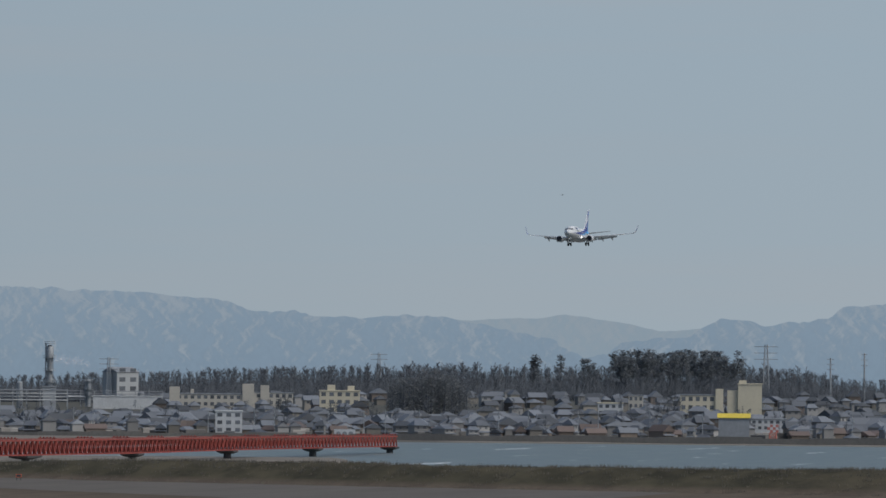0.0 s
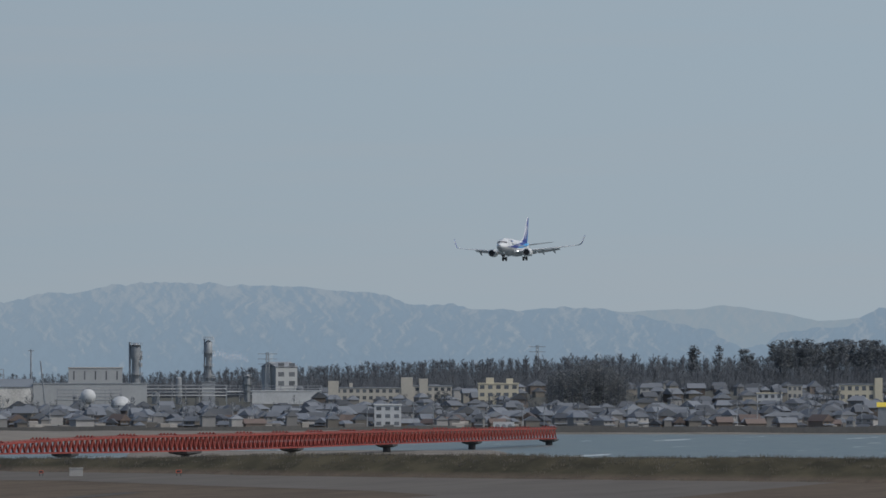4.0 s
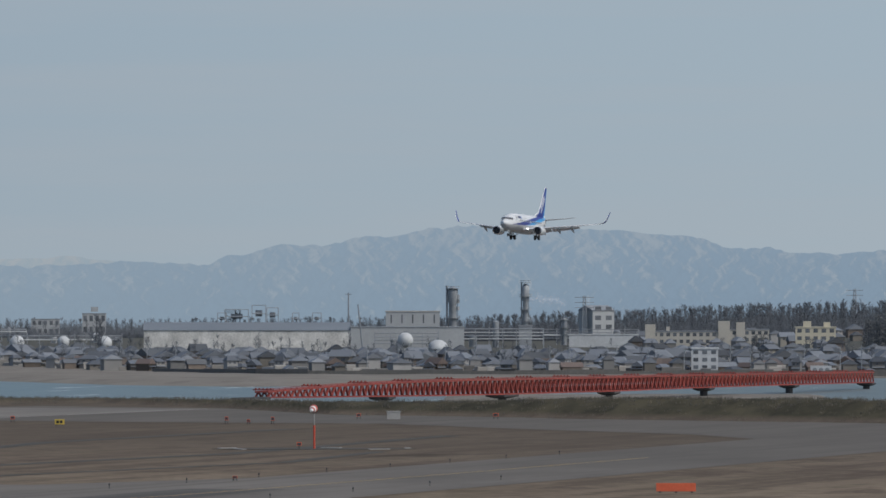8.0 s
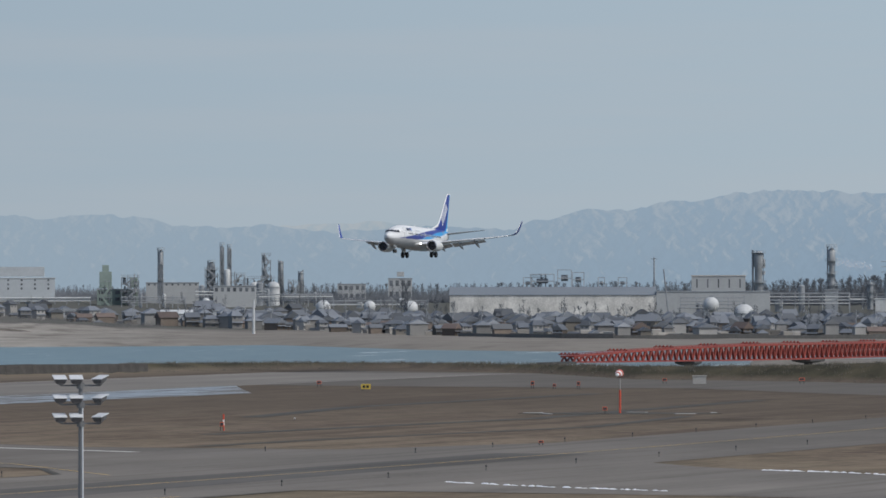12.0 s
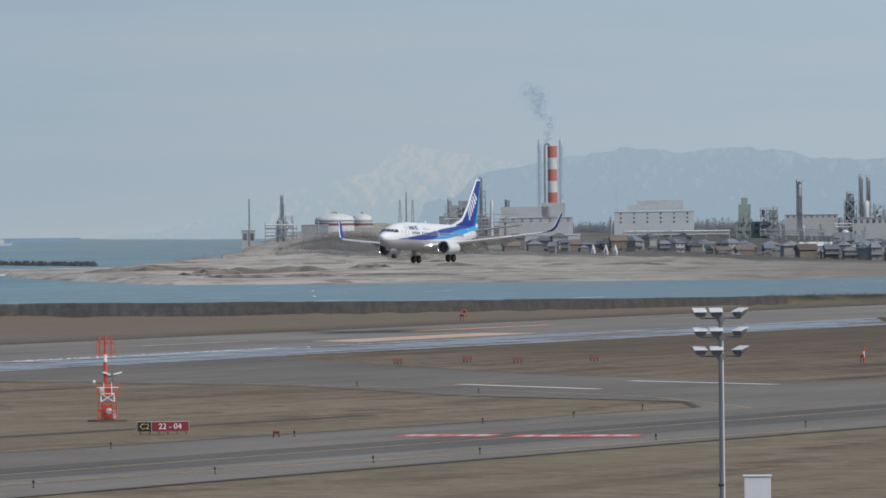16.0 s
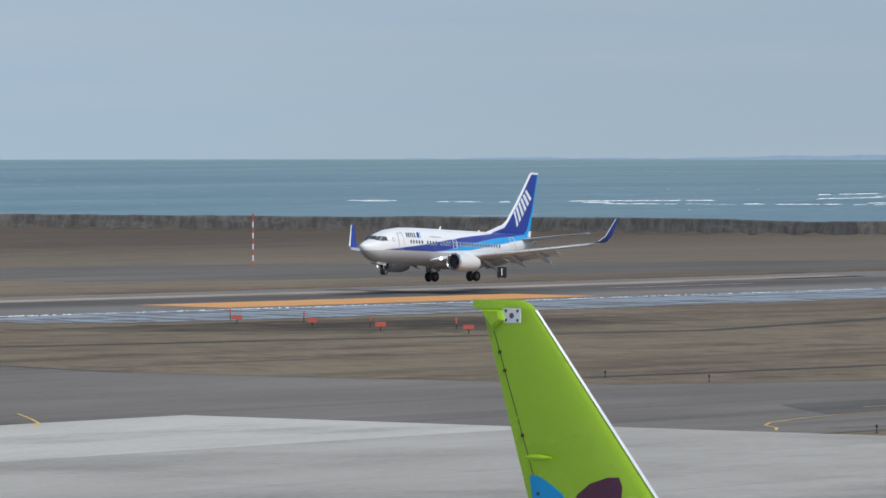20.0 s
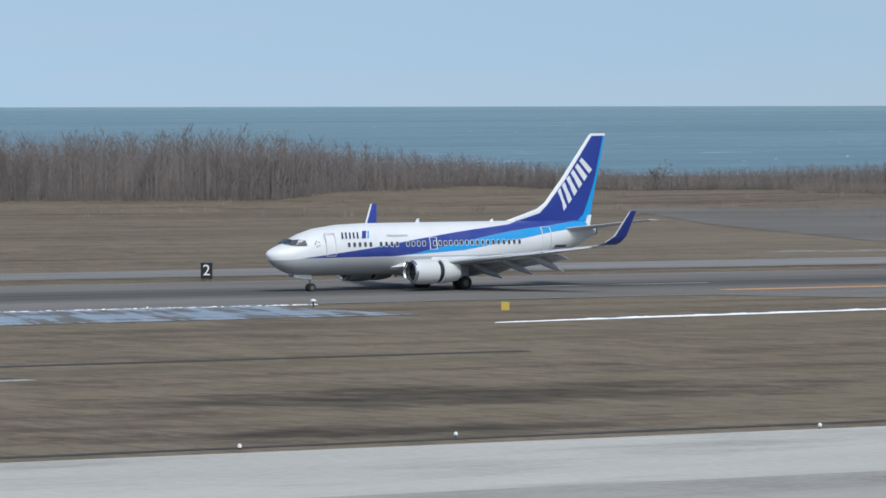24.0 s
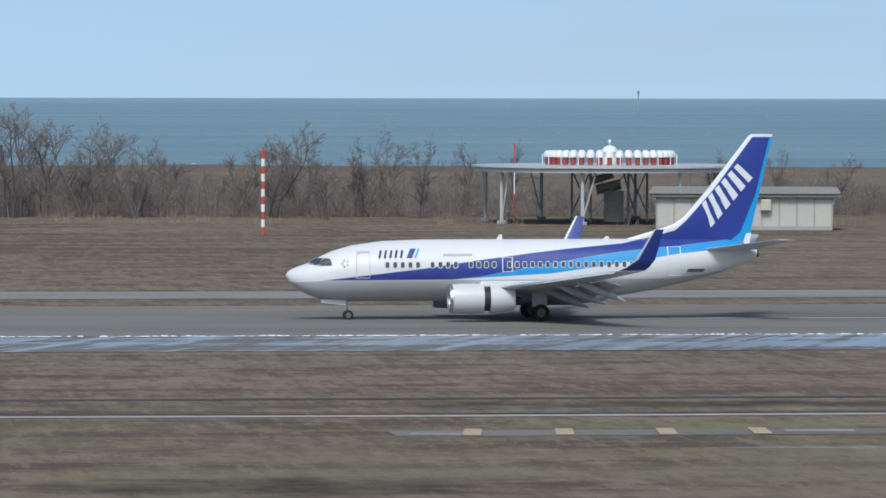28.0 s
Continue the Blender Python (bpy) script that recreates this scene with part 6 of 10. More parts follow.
part("panel", box(new_bm(), -0.75, 0.75, 0, 0.2, 0.25, 1.05, None, 0.02), sign_yellow, ys)
for i in range(2):
    part("text_bar", box(new_bm(), -0.5 + 0.55 * i, -0.1 + 0.55 * i, -0.02, 0, 0.45, 0.85), sign_black, ys)
for k in (-0.5, 0.5):
    part("leg", rod(new_bm(), (k, 0.1, 0), (k, 0.1, 0.26), 0.04, n=6), dark_steel, ys)
yb = thing("edge_marker", stand(248, 357, facing(248, 357)), "small yellow edge marker", "marker")
part("panel", box(new_bm(), -0.3, 0.3, 0, 0.15, 0.1, 0.7, None, 0.02), sign_yellow, yb)
eb = thing("equipment_box", stand(945, 312, facing(945, 312)), "grey concrete equipment box at the field edge", "cabinet")
part("body", box(new_bm(), -1.1, 1.1, 0, 1.2, -0.1, 1.2, None, 0.04), concrete_grey, eb)
part("lid", box(new_bm(), -1.2, 1.2, -0.08, 1.28, 1.2, 1.35, None, 0.03), concrete_grey, eb)


# elevated edge lights
def edge_light():
    s = thing("edge_light", stand(206, 230), "small dark elevated edge light on a stem", "airfield light", "taxiway edge lights")
    part("base", turnery(new_bm(), ((0.11, 0), (0.1, 0.04), (0.03, 0.05)), None, 8), dark_steel, s)
    part("stem", rod(new_bm(), (0, 0, 0.03), (0, 0, 0.32), 0.03, n=6), dark_steel, s)
    part("lens", turnery(new_bm(), ((0.065, 0.31), (0.085, 0.35), (0.07, 0.44), (0.02, 0.5)), None, 8), dark_steel, s)
    return s


el = edge_light()
spots = [(233, 232), (243, 235), (252, 241), (260, 252), (270, 267), (284, 290), (291, 302), (295, 313), (296, 330), (376, 355), (394, 368), (358, 344), (365, 353), (342, 316), (330, 292),
         (338, 307), (69, 230), (96, 230), (124, 229), (361, 217), (378, 217), (404, 216), (436, 216), (473, 219), (453, 216), (339, 187), (359, 186), (375, 186), (404, 186), (305, 186), (318, 188), (282, 181), (341, 241)]
spots += [(434 + 24 * i, 187) for i in range(8)] + [(559 + 22 * i, 214) for i in range(8)] + [(339, 231), (559, 230), (518, 257), (539, 281)]
for x, y in spots:
    copy_thing(el, stand(x, y, 20))


def flat_lamp(x, y, label, r=0.32, h=0.45):
    s = thing("flat_marker", stand(x, y), label, "airfield light", "white marker lamps")
    part("stem", rod(new_bm(), (0, 0, 0), (0, 0, h), 0.06, n=6), dark_steel, s)
    part("cap", turnery(new_bm(), ((0.06, h - 0.02), (r, h + 0.02), (r, h + 0.1), (r * 0.4, h + 0.18), (0.02, h + 0.18)), None, 12), white_steel, s)


for x, y in ((220, 230), (302, 192), (402, 370), (281, 283), (242, 373)):
    flat_lamp(x, y, "flat white marker lamp on a stem", 0.24, 0.4)
for x, y in ((119, 227), (144, 228), (157, 230), (117, 226), (207, 377), (212, 376), (229, 375), (189, 362), (175, 226), (600, 372), (645, 372), (700, 372), (690, 280), (520, 330)):
    flat_lamp(x, y, "small white marker at the pavement edge", 0.1, 0.07)
slab0 = None
for i, x in enumerate((33.3, 37.5, 42.2, 46.5)):
    if slab0 is None:
        slab0 = thing("kerb_slab", stand(x, 273.4, -8), "pale weathered concrete slab on the muddy track", "slab", "slabs on the track")
        part("slab", box(new_bm(), -0.42, 0.42, -1.9, 1.9, 0.0, 0.07, None, 0.02), plain("slab_concrete", (0.40, 0.32, 0.21), 0.85, 0, 0.2, 0.5), slab0)
    else:
        copy_thing(slab0, stand(x, 273.4, -8 + i))


# ---- parked airliners, nose to the terminal ----
lime = plain("lime_paint", (0.30, 0.47, 0.015), 0.3, 0, 0.05, 0.5)
lime_dark = plain("seam_dark", (0.03, 0.04, 0.01), 0.6)
petal_blue = plain("petal_blue", (0.01, 0.27, 0.55), 0.3, 0, 0.05, 1)
petal_plum = plain("petal_plum", (0.07, 0.012, 0.035), 0.3, 0, 0.05, 1)
mark_red = plain("mark_red", (0.55, 0.03, 0.03), 0.3, 0, 0.06, 1)
mark_blue = plain("mark_blue", (0.014, 0.085, 0.22), 0.3, 0, 0.06, 1)
fin_white = plain("fin_white", (0.715, 0.745, 0.73), 0.42, 0, 0.012, 0.15)
flag_red = plain("flag_red", (0.3, 0.03, 0.035), 0.4, 0, 0.05, 1)
flag_black = plain("flag_black", (0.01, 0.01, 0.012), 0.5)


def oval(cx, cz, a, b, t0=0.0, t1=360.0, turn=0.0, n=28):
    c, s = math.cos(radians(turn)), math.sin(radians(turn))
    pts = []
    for i in range(n):
        w = radians(t0 + (t1 - t0) * i / (n - 1 if t1 - t0 < 360 else n))
        x, z = a * math.cos(w), b * math.sin(w)
        pts.append((cx + x * c - z * s, cz + x * s + z * c))
    return pts


def parked_green():
    s = thing("airliner", pose(106.6, 62.9, 0.04, 0, 0, 90), "parked airliner with a lime-green tail fin and flower petals", "airplane", "parked airliners")
    part("fuselage", tube(new_bm(), BODY, 28), white_paint, s, "white fuselage", True)
    le, te = (lambda z: 14.22 - 0.8026 * (12.33 - z)), (lambda z: 15.71 - 0.3 * (12.36 - z))
    seam = lambda z: 15.41 - 0.342 * (11.99 - z)
    fin = tuple((le(z), z, te(z) - le(z), 0.09) for z in (5.3, 7.0, 8.7, 10.4, 12.0, 12.36)) + ((14.25, 12.375, 1.72, 0.085), (14.42, 12.5, 1.55, 0.06), (14.6, 12.57, 1.37, 0.03))
    f = part("fin", upright(new_bm(), fin), lime, s, "lime-green tail fin", True)
    part("leading_edge", skin(new_bm(), [[(x - 0.012 + a, b, z) for a, b in ((0, 0), (0.02, 0.025 * c ** 0.5), (0.03, 0.035 * c ** 0.5), (0.03, -0.035 * c ** 0.5), (0.02, -0.025 * c ** 0.5))] for x, z, c, t in fin[:6]]), wing_metal, f, "bright metal leading edge", True)
    for side in (-1, 1):
        for (z0, z1) in ((5.6, 8.0), (8.05, 10.0), (10.05, 11.9)):
            x0, x1 = seam(z0), seam(z1)
            seam_line("rudder_seam", [(x0, z0), (x1, z1)], 0.018, fin, side, lime_dark, f, 0.004)
        for z in (8.35, 9.6, 11.0, 11.4):
            x0 = seam(z)
            plate("hinge", [(x0 - 0.02, z), (x0 + 0.06, z), (x0 + 0.06, z + 0.07), (x0 - 0.02, z + 0.07)], fin, side, lime_dark, f, 0.02)
        plate("petal", [(14.42, 8.78), (14.2, 8.77), (14.0, 8.69), (13.75, 8.56), (13.52, 8.41), (13.1, 7.9), (13.0, 7.2), (13.8, 7.2), (14.3, 7.8)], fin, side, petal_blue, f, 0.012, "blue petal")
        plate("petal", [(11.91, 8.3), (11.89, 8.61), (11.98, 8.81), (12.27, 8.8), (12.74, 8.65), (13.08, 8.41), (13.3, 8.0), (13.2, 7.2), (12.4, 7.0), (12.0, 7.5)], fin, side, petal_plum, f, 0.012, "dark plum petal")
        # the small national flag
        fx, fz = 14.87, 12.235
        plate("flag", [(fx - 0.24, fz - 0.16), (fx + 0.24, fz - 0.16), (fx + 0.24, fz + 0.16), (fx - 0.24, fz + 0.16)], fin, side, white_paint, f, 0.012, "small white flag with a red and blue disc")
        plate("flag_disc", oval(fx, fz, 0.062, 0.062, -20, 160, 0, 10), fin, side, flag_red, f, 0.02)
        plate("flag_disc", oval(fx, fz, 0.062, 0.062, 160, 340, 0, 10), fin, side, mark_blue, f, 0.02)
        for dx, dz, a in ((-0.16, 0.1, 30), (0.16, 0.1, -30), (-0.16, -0.1, -30), (0.16, -0.1, 30)):
            plate("flag_bars", oval(fx + dx, fz + dz, 0.045, 0.03, turn=a + 90, n=4), fin, side, flag_black, f, 0.02)
        part("horn", skin(new_bm(), [[(x, side * y, z) for x, z in q] for y, q in ((0.0, ((15.68, 12.355), (15.1, 12.355), (15.05, 12.12), (15.36, 11.94))), (0.13, ((15.66, 12.35), (15.12, 12.35), (15.07, 12.13), (15.36, 11.97))), (0.17, ((15.62, 12.33), (15.2, 12.33), (15.15, 12.16), (15.36, 12.03))))]), lime, f)
        part("fairing", turnery(new_bm(), ((0.02, -0.4), (0.07, -0.1), (0.06, 0.15), (0.02, 0.3)), pose(14.1, side * 0.24, 9.18) @ pose(0, 0, 0, 0, 90, 0), 8), lime, f)
        part("tailplane", surface(new_bm(), ((11.7, side * 0.5, 4.62, 3.9, 0.09), (15.7, side * 7.17, 5.45, 1.35, 0.08))), wing_metal, s, "", True)
        part("wing", surface(new_bm(), ((-6.1, side * 1.2, 1.85, 9.0, 0.10), (-4.8, side * 1.9, 1.95, 7.3, 0.11), (-3.0, side * 5.4, 2.35, 4.9, 0.105), (3.25, side * 16.9, 3.75, 1.65, 0.09))), wing_metal, s, "", True)
        part("engine", turnery(new_bm(), ((0.8, 0.25), (0.87, 0.0), (1.03, 0.5), (1.06, 1.2), (0.95, 3.2), (0.7, 4.2), (0.1, 4.2)), Matrix.Translation((-5.5, side * 4.83, 1.38)) @ pose(0, 0, 0, 0, 90, 0), 20), white_paint, s, "", True)
        part("main_gear", rod(new_bm(), (0, side * 2.86, 0.3), (0, side * 2.7, 2.0), 0.14), bare_metal, s)
        for dy in (-0.43, 0.43):
            wheel(s, 0, side * 2.86 + dy, 0.56, 0.56, 0.38)
    part("nose_gear", rod(new_bm(), (-12.55, 0, 0.2), (-12.6, 0, 1.5), 0.08), bare_metal, s)
    for dy in (-0.2, 0.2):
        wheel(s, -12.55, dy, 0.34, 0.34, 0.2)


gap_grey = plain("gap_grey", (0.16, 0.165, 0.17), 0.8)
seam_grey = plain("seam_grey", (0.42, 0.43, 0.43), 0.6)


def parked_wide():
    """A wide-body: local x runs aft from the fin's top corner."""
    s = thing("airliner", pose(37.4, 111.4, 0.04, 0, 0, 90), "parked white wide-body airliner with a red and blue fin disc", "airplane", "parked airliners")
    st = ((-58.5, 4.2, 4.6, 0.1), (-57.8, 3.2, 5.6, 1.1), (-56, 2.6, 7.0, 2.1), (-52, 2.35, 7.95, 2.75), (-45, 2.3, 8.0, 2.82), (-24, 2.3, 8.0, 2.82), (-16, 3.0, 8.1, 2.6), (-9, 4.6, 8.15, 1.9), (-4, 5.9, 8.05, 1.2), (-1.6, 6.6, 7.9, 0.75), (-0.6, 7.0, 7.5, 0.3))
    rings = [[(x, w * math.cos(2 * math.pi * i / 32), (lo + hi) / 2 + (hi - lo) / 2 * math.sin(2 * math.pi * i / 32)) for i in range(32)] for x, lo, hi, w in st]
    part("fuselage", skin(new_bm(), rings), white_paint, s, "white fuselage", True)
    fin = ((-15.2, 7.3, 11.0, 0.05), (-13.6, 8.0, 9.5, 0.075), (-12.79, 8.55, 8.9, 0.085), (-11.16, 9.39, 7.65, 0.095), (-9.24, 11.17, 6.55, 0.095), (-6.54, 13.76, 5.12, 0.095), (-3.58, 16.55, 3.35, 0.095), (-3.3, 16.78, 3.18, 0.085), (-2.82, 16.94, 2.75, 0.03))
    f = part("fin", upright(new_bm(), fin), fin_white, s, "tall white tail fin", True)
    cx, cz, ra, rb = -4.45, 12.47, 1.68, 1.75
    # the white bird on the disc: stem, barb and two wings
    BIRD = ((((-3.27, 13.88), (-4.75, 13.88)), ((-3.83, 13.75), (-4.82, 13.75)), ((-4.38, 13.36), (-5.02, 13.35)), ((-4.55, 13.08), (-5.17, 13.1)), ((-4.66, 12.68), (-5.42, 12.68)),
             ((-4.70, 12.36), (-5.52, 12.39)), ((-4.64, 11.99), (-5.32, 12.02)), ((-4.52, 11.64), (-5.13, 11.66)), ((-4.37, 11.39), (-5.03, 11.41)), ((-3.93, 11.12), (-4.9, 11.14)), ((-3.55, 11.05), (-4.86, 11.07))),
            (((-5.3, 12.76), (-5.81, 12.85)), ((-5.36, 12.67), (-5.70, 12.69)), ((-5.4, 12.42), (-5.53, 12.42))),
            (((-2.86, 13.23), (-2.85, 13.22)), ((-3.29, 13.07), (-3.14, 13.04)), ((-3.95, 12.84), (-3.69, 12.72)), ((-4.34, 12.71), (-3.89, 12.57)), ((-4.75, 12.58), (-3.96, 12.44))),
            (((-4.75, 12.56), (-3.96, 12.46)), ((-4.75, 12.36), (-3.92, 12.36)), ((-4.29, 12.19), (-3.81, 12.23)), ((-3.85, 12.0), (-3.63, 12.07)), ((-3.07, 11.67), (-3.05, 11.67))))
    for side in (-1, 1):
        # seams of the rudder hinge, above and below the disc
        seam_line("rudder_seam", [(-1.0, 16.76), (-1.28, 16.24), (-2.04, 14.99), (-2.62, 13.95)], 0.03, fin, side, seam_grey, f)
        seam_line("rudder_seam", [(-4.6, 10.72), (-5.65, 9.31), (-6.14, 8.4)], 0.03, fin, side, seam_grey, f)
        seam_line("hinge_seam", [(-1.42, 16.76), (-1.71, 16.24), (-2.59, 14.8), (-2.98, 14.15)], 0.045, fin, side, seam_grey, f)
        seam_line("hinge_seam", [(-5.09, 10.69), (-5.6, 10.02), (-6.64, 8.9), (-6.8, 8.5)], 0.045, fin, side, seam_grey, f)
        seam_line("slat_gap", [(-3.9, 16.36), (-4.02, 16.24), (-4.6, 15.58), (-5.29, 14.92), (-5.99, 14.26)], 0.012, fin, side, gap_grey, f, 0.003)
        ribbon("side_panel", [((-7.45, 10.8), (-8.1, 11.1)), ((-8.0, 9.95), (-9.0, 10.15)), ((-8.44, 9.42), (-9.7, 9.5)), ((-8.97, 8.54), (-10.3, 8.6))], fin, side, fin_white, f, 0.003, "smooth white side panel")
        for w0, paint, lab in ((0, mark_red, "red upper half of the disc"), (-90, mark_blue, "blue lower half of the disc")):
            arc = [radians(w0 + 90 * i / 12) for i in range(13)]
            ribbon("emblem", [((cx + ra * math.cos(a), cz + rb * math.sin(a)), (cx - ra * math.cos(a), cz + rb * math.sin(a))) for a in arc], fin, side, paint, f, 0.008, lab)
        for q in BIRD:
            ribbon("bird_mark", q, fin, side, fin_white, f, 0.018, "white bird shape")
        part("tailplane", surface(new_bm(), ((-9.0, side * 0.6, 7.35, 6.0, 0.09), (-5.0, side * 5.6, 7.95, 3.9, 0.09), (-2.7, side * 9.2, 8.3, 3.4, 0.1), (-2.5, side * 9.8, 8.36, 3.3, 0.09), (-1.9, side * 10.1, 8.39, 2.5, 0.05))), fin_white, s, "white tailplane", True)
        part("wing", surface(new_bm(), ((-40, side * 2.2, 3.6, 11.5, 0.11), (-33, side * 9.5, 4.4, 7.2, 0.1), (-20.5, side * 29, 6.2, 2.2, 0.09))), wing_metal, s, "", True)
        part("engine", turnery(new_bm(), ((1.2, 0.3), (1.35, 0), (1.5, 1.2), (1.4, 3.5), (0.9, 5.5), (0.1, 5.5)), Matrix.Translation((-39, side * 9.4, 2.3)) @ pose(0, 0, 0, 0, 90, 0), 20), white_paint, s, "", True)
        part("main_gear", rod(new_bm(), (-29, side * 5.3, 0.4), (-29.5, side * 4.8, 3.6), 0.22), bare_metal, s)
        for dx in (-0.9, 0.9):
            for dy in (-0.6, 0.6):
                wheel(s, -29 + dx, side * 5.3 + dy, 0.7, 0.7, 0.5)
    part("root_fairing", turnery(new_bm(), ((0.05, -4.2), (0.5, -3.0), (0.62, -0.5), (0.45, 2.0), (0.05, 3.4)), pose(-5.0, 0, 7.95) @ pose(0, 0, 0, 0, 90, 0) @ Matrix.Diagonal((0.5, 1.9, 1, 1)), 16), white_paint, s, "", True)
    part("nose_gear", rod(new_bm(), (-52, 0, 0.3), (-52, 0, 2.6), 0.14), bare_metal, s)
    for dy in (-0.35, 0.35):
        wheel(s, -52, dy, 0.52, 0.52, 0.35)


parked_green()
parked_wide()


# ---- the approach-light pier over the river mouth ----
pier_red = plain("pier_red", (0.265, 0.052, 0.038), 0.75, 0, 0.25, 0.25, each=0.1)
pier_dark = plain("pier_concrete", (0.06, 0.06, 0.06), 0.9, 0, 0.2, 0.5)


def pier():
    s = thing("approach_pier", pose(0, RW, 0), "long red steel truss pier that carries approach lights", "pier")
    x0, x1 = 1136.0, 1640.0
    top = lambda x: lerp(((1127, 0.5), (1142, 0.9), (1191, 1.6), (1252, 1.8), (1294, 1.6), (1383, 1.25), (1467, 0.95), (1552, 0.6), (1640, 0.1)), x)
    low = lambda x: lerp(((1127, -0.1), (1142, -0.4), (1191, -0.8), (1252, -1.35), (1294, -1.6), (1383, -1.95), (1467, -2.0), (1552, -2.25), (1640, -2.6)), x)
    bays = 141
    xs = [x0 + (x1 - x0) * i / bays for i in range(bays + 1)]

    def rail(name, y, z, w, label=""):
        part(name, skin(new_bm(), [[(x, y - w / 2, z(x) - w / 2), (x, y + w / 2, z(x) - w / 2), (x, y + w / 2, z(x) + w / 2), (x, y - w / 2, z(x) + w / 2)] for x in xs[::6] + [x1]]), pier_red, s, label)

    rest, cross = new_bm(), new_bm()
    for y in (-1.3, 1.3):
        rail("top_chord", y, top, 0.3)
        rail("bottom_chord", y, low, 0.3)
        rail("handrail", y, lambda x: top(x) + 0.4, 0.08, "thin red handrail")
    for i, (a, b) in enumerate(zip(xs, xs[1:])):
        m = (a + b) / 2
        for y in (-1.3, 1.3):
            for p, q in (((a, y, low(a)), (m, y, top(m))), ((m, y, top(m)), (b, y, low(b)))):
                if y < 0 and i < 140:
                    part("diagonal", bar(new_bm(), p, q, 0.3), pier_red, s)
                else:
                    bar(rest, p, q, 0.3)
            bar(cross, (a, y, top(a)), (a, y, top(a) + 0.4), 0.1)
        bar(cross, (a, -1.3, top(a)), (a, 1.3, top(a)), 0.16)
        bar(cross, (a, -1.3, low(a)), (b, 1.3, low(b)), 0.14)
    part("far_diagonals", rest, pier_red, s)["kind"] = "stuff"
    part("cross_braces", cross, pier_red, s)["kind"] = "stuff"
    part("deck", skin(new_bm(), [[(x, -1.2, top(x) + 0.12), (x, 1.2, top(x) + 0.12), (x, 1.2, top(x) + 0.22), (x, -1.2, top(x) + 0.22)] for x in (1136, 1191, 1252, 1294, 1383, 1467, 1552, 1640)]), pier_red, s)
    for k in range(7):
        x = 1127 + 85 * k
        z = low(x)
        w = (2.2, 2.4, 5.5, 2.5, 2.4, 2.4, 2.3)[k]
        e = part("pier_head", skin(new_bm(), [[(x - 1.2, -1.2, z - 1.0), (x + 1.2, -1.2, z - 1.0), (x + 1.2, 1.2, z - 1.0), (x - 1.2, 1.2, z - 1.0)], [(x - w, -2.2, z - 0.55), (x + w, -2.2, z - 0.55), (x + w, 2.2, z - 0.55), (x - w, 2.2, z - 0.55)], [(x - w, -2.2, z - 0.16), (x + w, -2.2, z - 0.16), (x + w, 2.2, z - 0.16), (x - w, 2.2, z - 0.16)]]), pier_dark, s, "dark concrete pier head")
        part("column", rod(new_bm(), (x, 0, -9), (x, 0, z - 0.3), 1.0, n=12), pier_dark, e, "dark concrete column")
    for k in range(18):
        x = 1137 + 29.4 * k
        b = part("light_bar", bar(new_bm(), (x, -2.2, top(x) + 0.45), (x, 2.2, top(x) + 0.45), 0.2), pier_red, s)
        for y in (-1.6, -0.8, 0, 0.8, 1.6):
            part("approach_lamp", box(new_bm(), x - 0.2, x + 0.2, y - 0.15, y + 0.15, top(x) + 0.5, top(x) + 0.8), pier_red, b)
    # the wide foot at the bank with its crossbar
    part("landing", box(new_bm(), 1122, 1137, -1.6, 1.6, -0.7, -0.2, None, 0.04), pier_dark, s, "dark concrete landing")


pier()


# ---- the far bank: town, works, woods ----
def land(az, d):
    return ground_height(az, d)


def spot(az, d, up=0.0):
    x, y = at(az, d)
    return pose(x, y, land(az, d) + up, 0, 0, -az)


roof_tile = plain("roof_tile", (0.115, 0.126, 0.142), 0.6, 0, 0.2, 0.3, each=0.5)
roof_brown = plain("roof_brown", (0.115, 0.088, 0.076), 0.65, 0, 0.2, 0.3, each=0.4)
wall_mix = plain("plaster_beige", (0.155, 0.143, 0.125), 0.85, 0, 0.15, 0.2, each=0.45)
wall_white = plain("plaster_white", (0.25, 0.245, 0.235), 0.85, 0, 0.12, 0.2, each=0.35)
wall_brown = plain("timber_brown", (0.135, 0.11, 0.09), 0.85, 0, 0.2, 0.3, each=0.45)
wall_concrete = plain("block_concrete", (0.45, 0.42, 0.36), 0.85, 0, 0.1, 0.1)
wall_cream = plain("block_cream", (0.55, 0.50, 0.38), 0.85, 0, 0.1, 0.1)
wall_grey = plain("works_grey", (0.36, 0.37, 0.37), 0.8, 0, 0.12, 0.08)
wall_green = plain("works_green", (0.22, 0.27, 0.24), 0.8, 0, 0.15, 0.1)
works_white = plain("works_white", (0.48, 0.49, 0.49), 0.7, 0, 0.2, 0.12)
# far haze put into these base colours: darks lifted, steel and dome blued
works_dark = plain("works_dark", (0.235, 0.25, 0.265), 0.75, 0, 0.25, 0.1)
works_steel = plain("works_steel", (0.31, 0.325, 0.335), 0.6, 0.3, 0.2, 0.15)
pane_dark = plain("pane_dark", (0.12, 0.127, 0.137), 0.25, 0, 0.2, 0.3, each=0.4)
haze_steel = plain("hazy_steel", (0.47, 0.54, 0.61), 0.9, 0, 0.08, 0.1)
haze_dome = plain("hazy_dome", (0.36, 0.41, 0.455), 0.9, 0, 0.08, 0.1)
stack_red = plain("stack_red", (0.40, 0.135, 0.105), 0.7, 0, 0.12, 0.1)
FRONT = ((60, 2560), (65.5, 2500), (67, 2400), (67.6, 2330), (69, 2090), (70.5, 1975), (73, 1960), (76, 1965), (82, 1950))
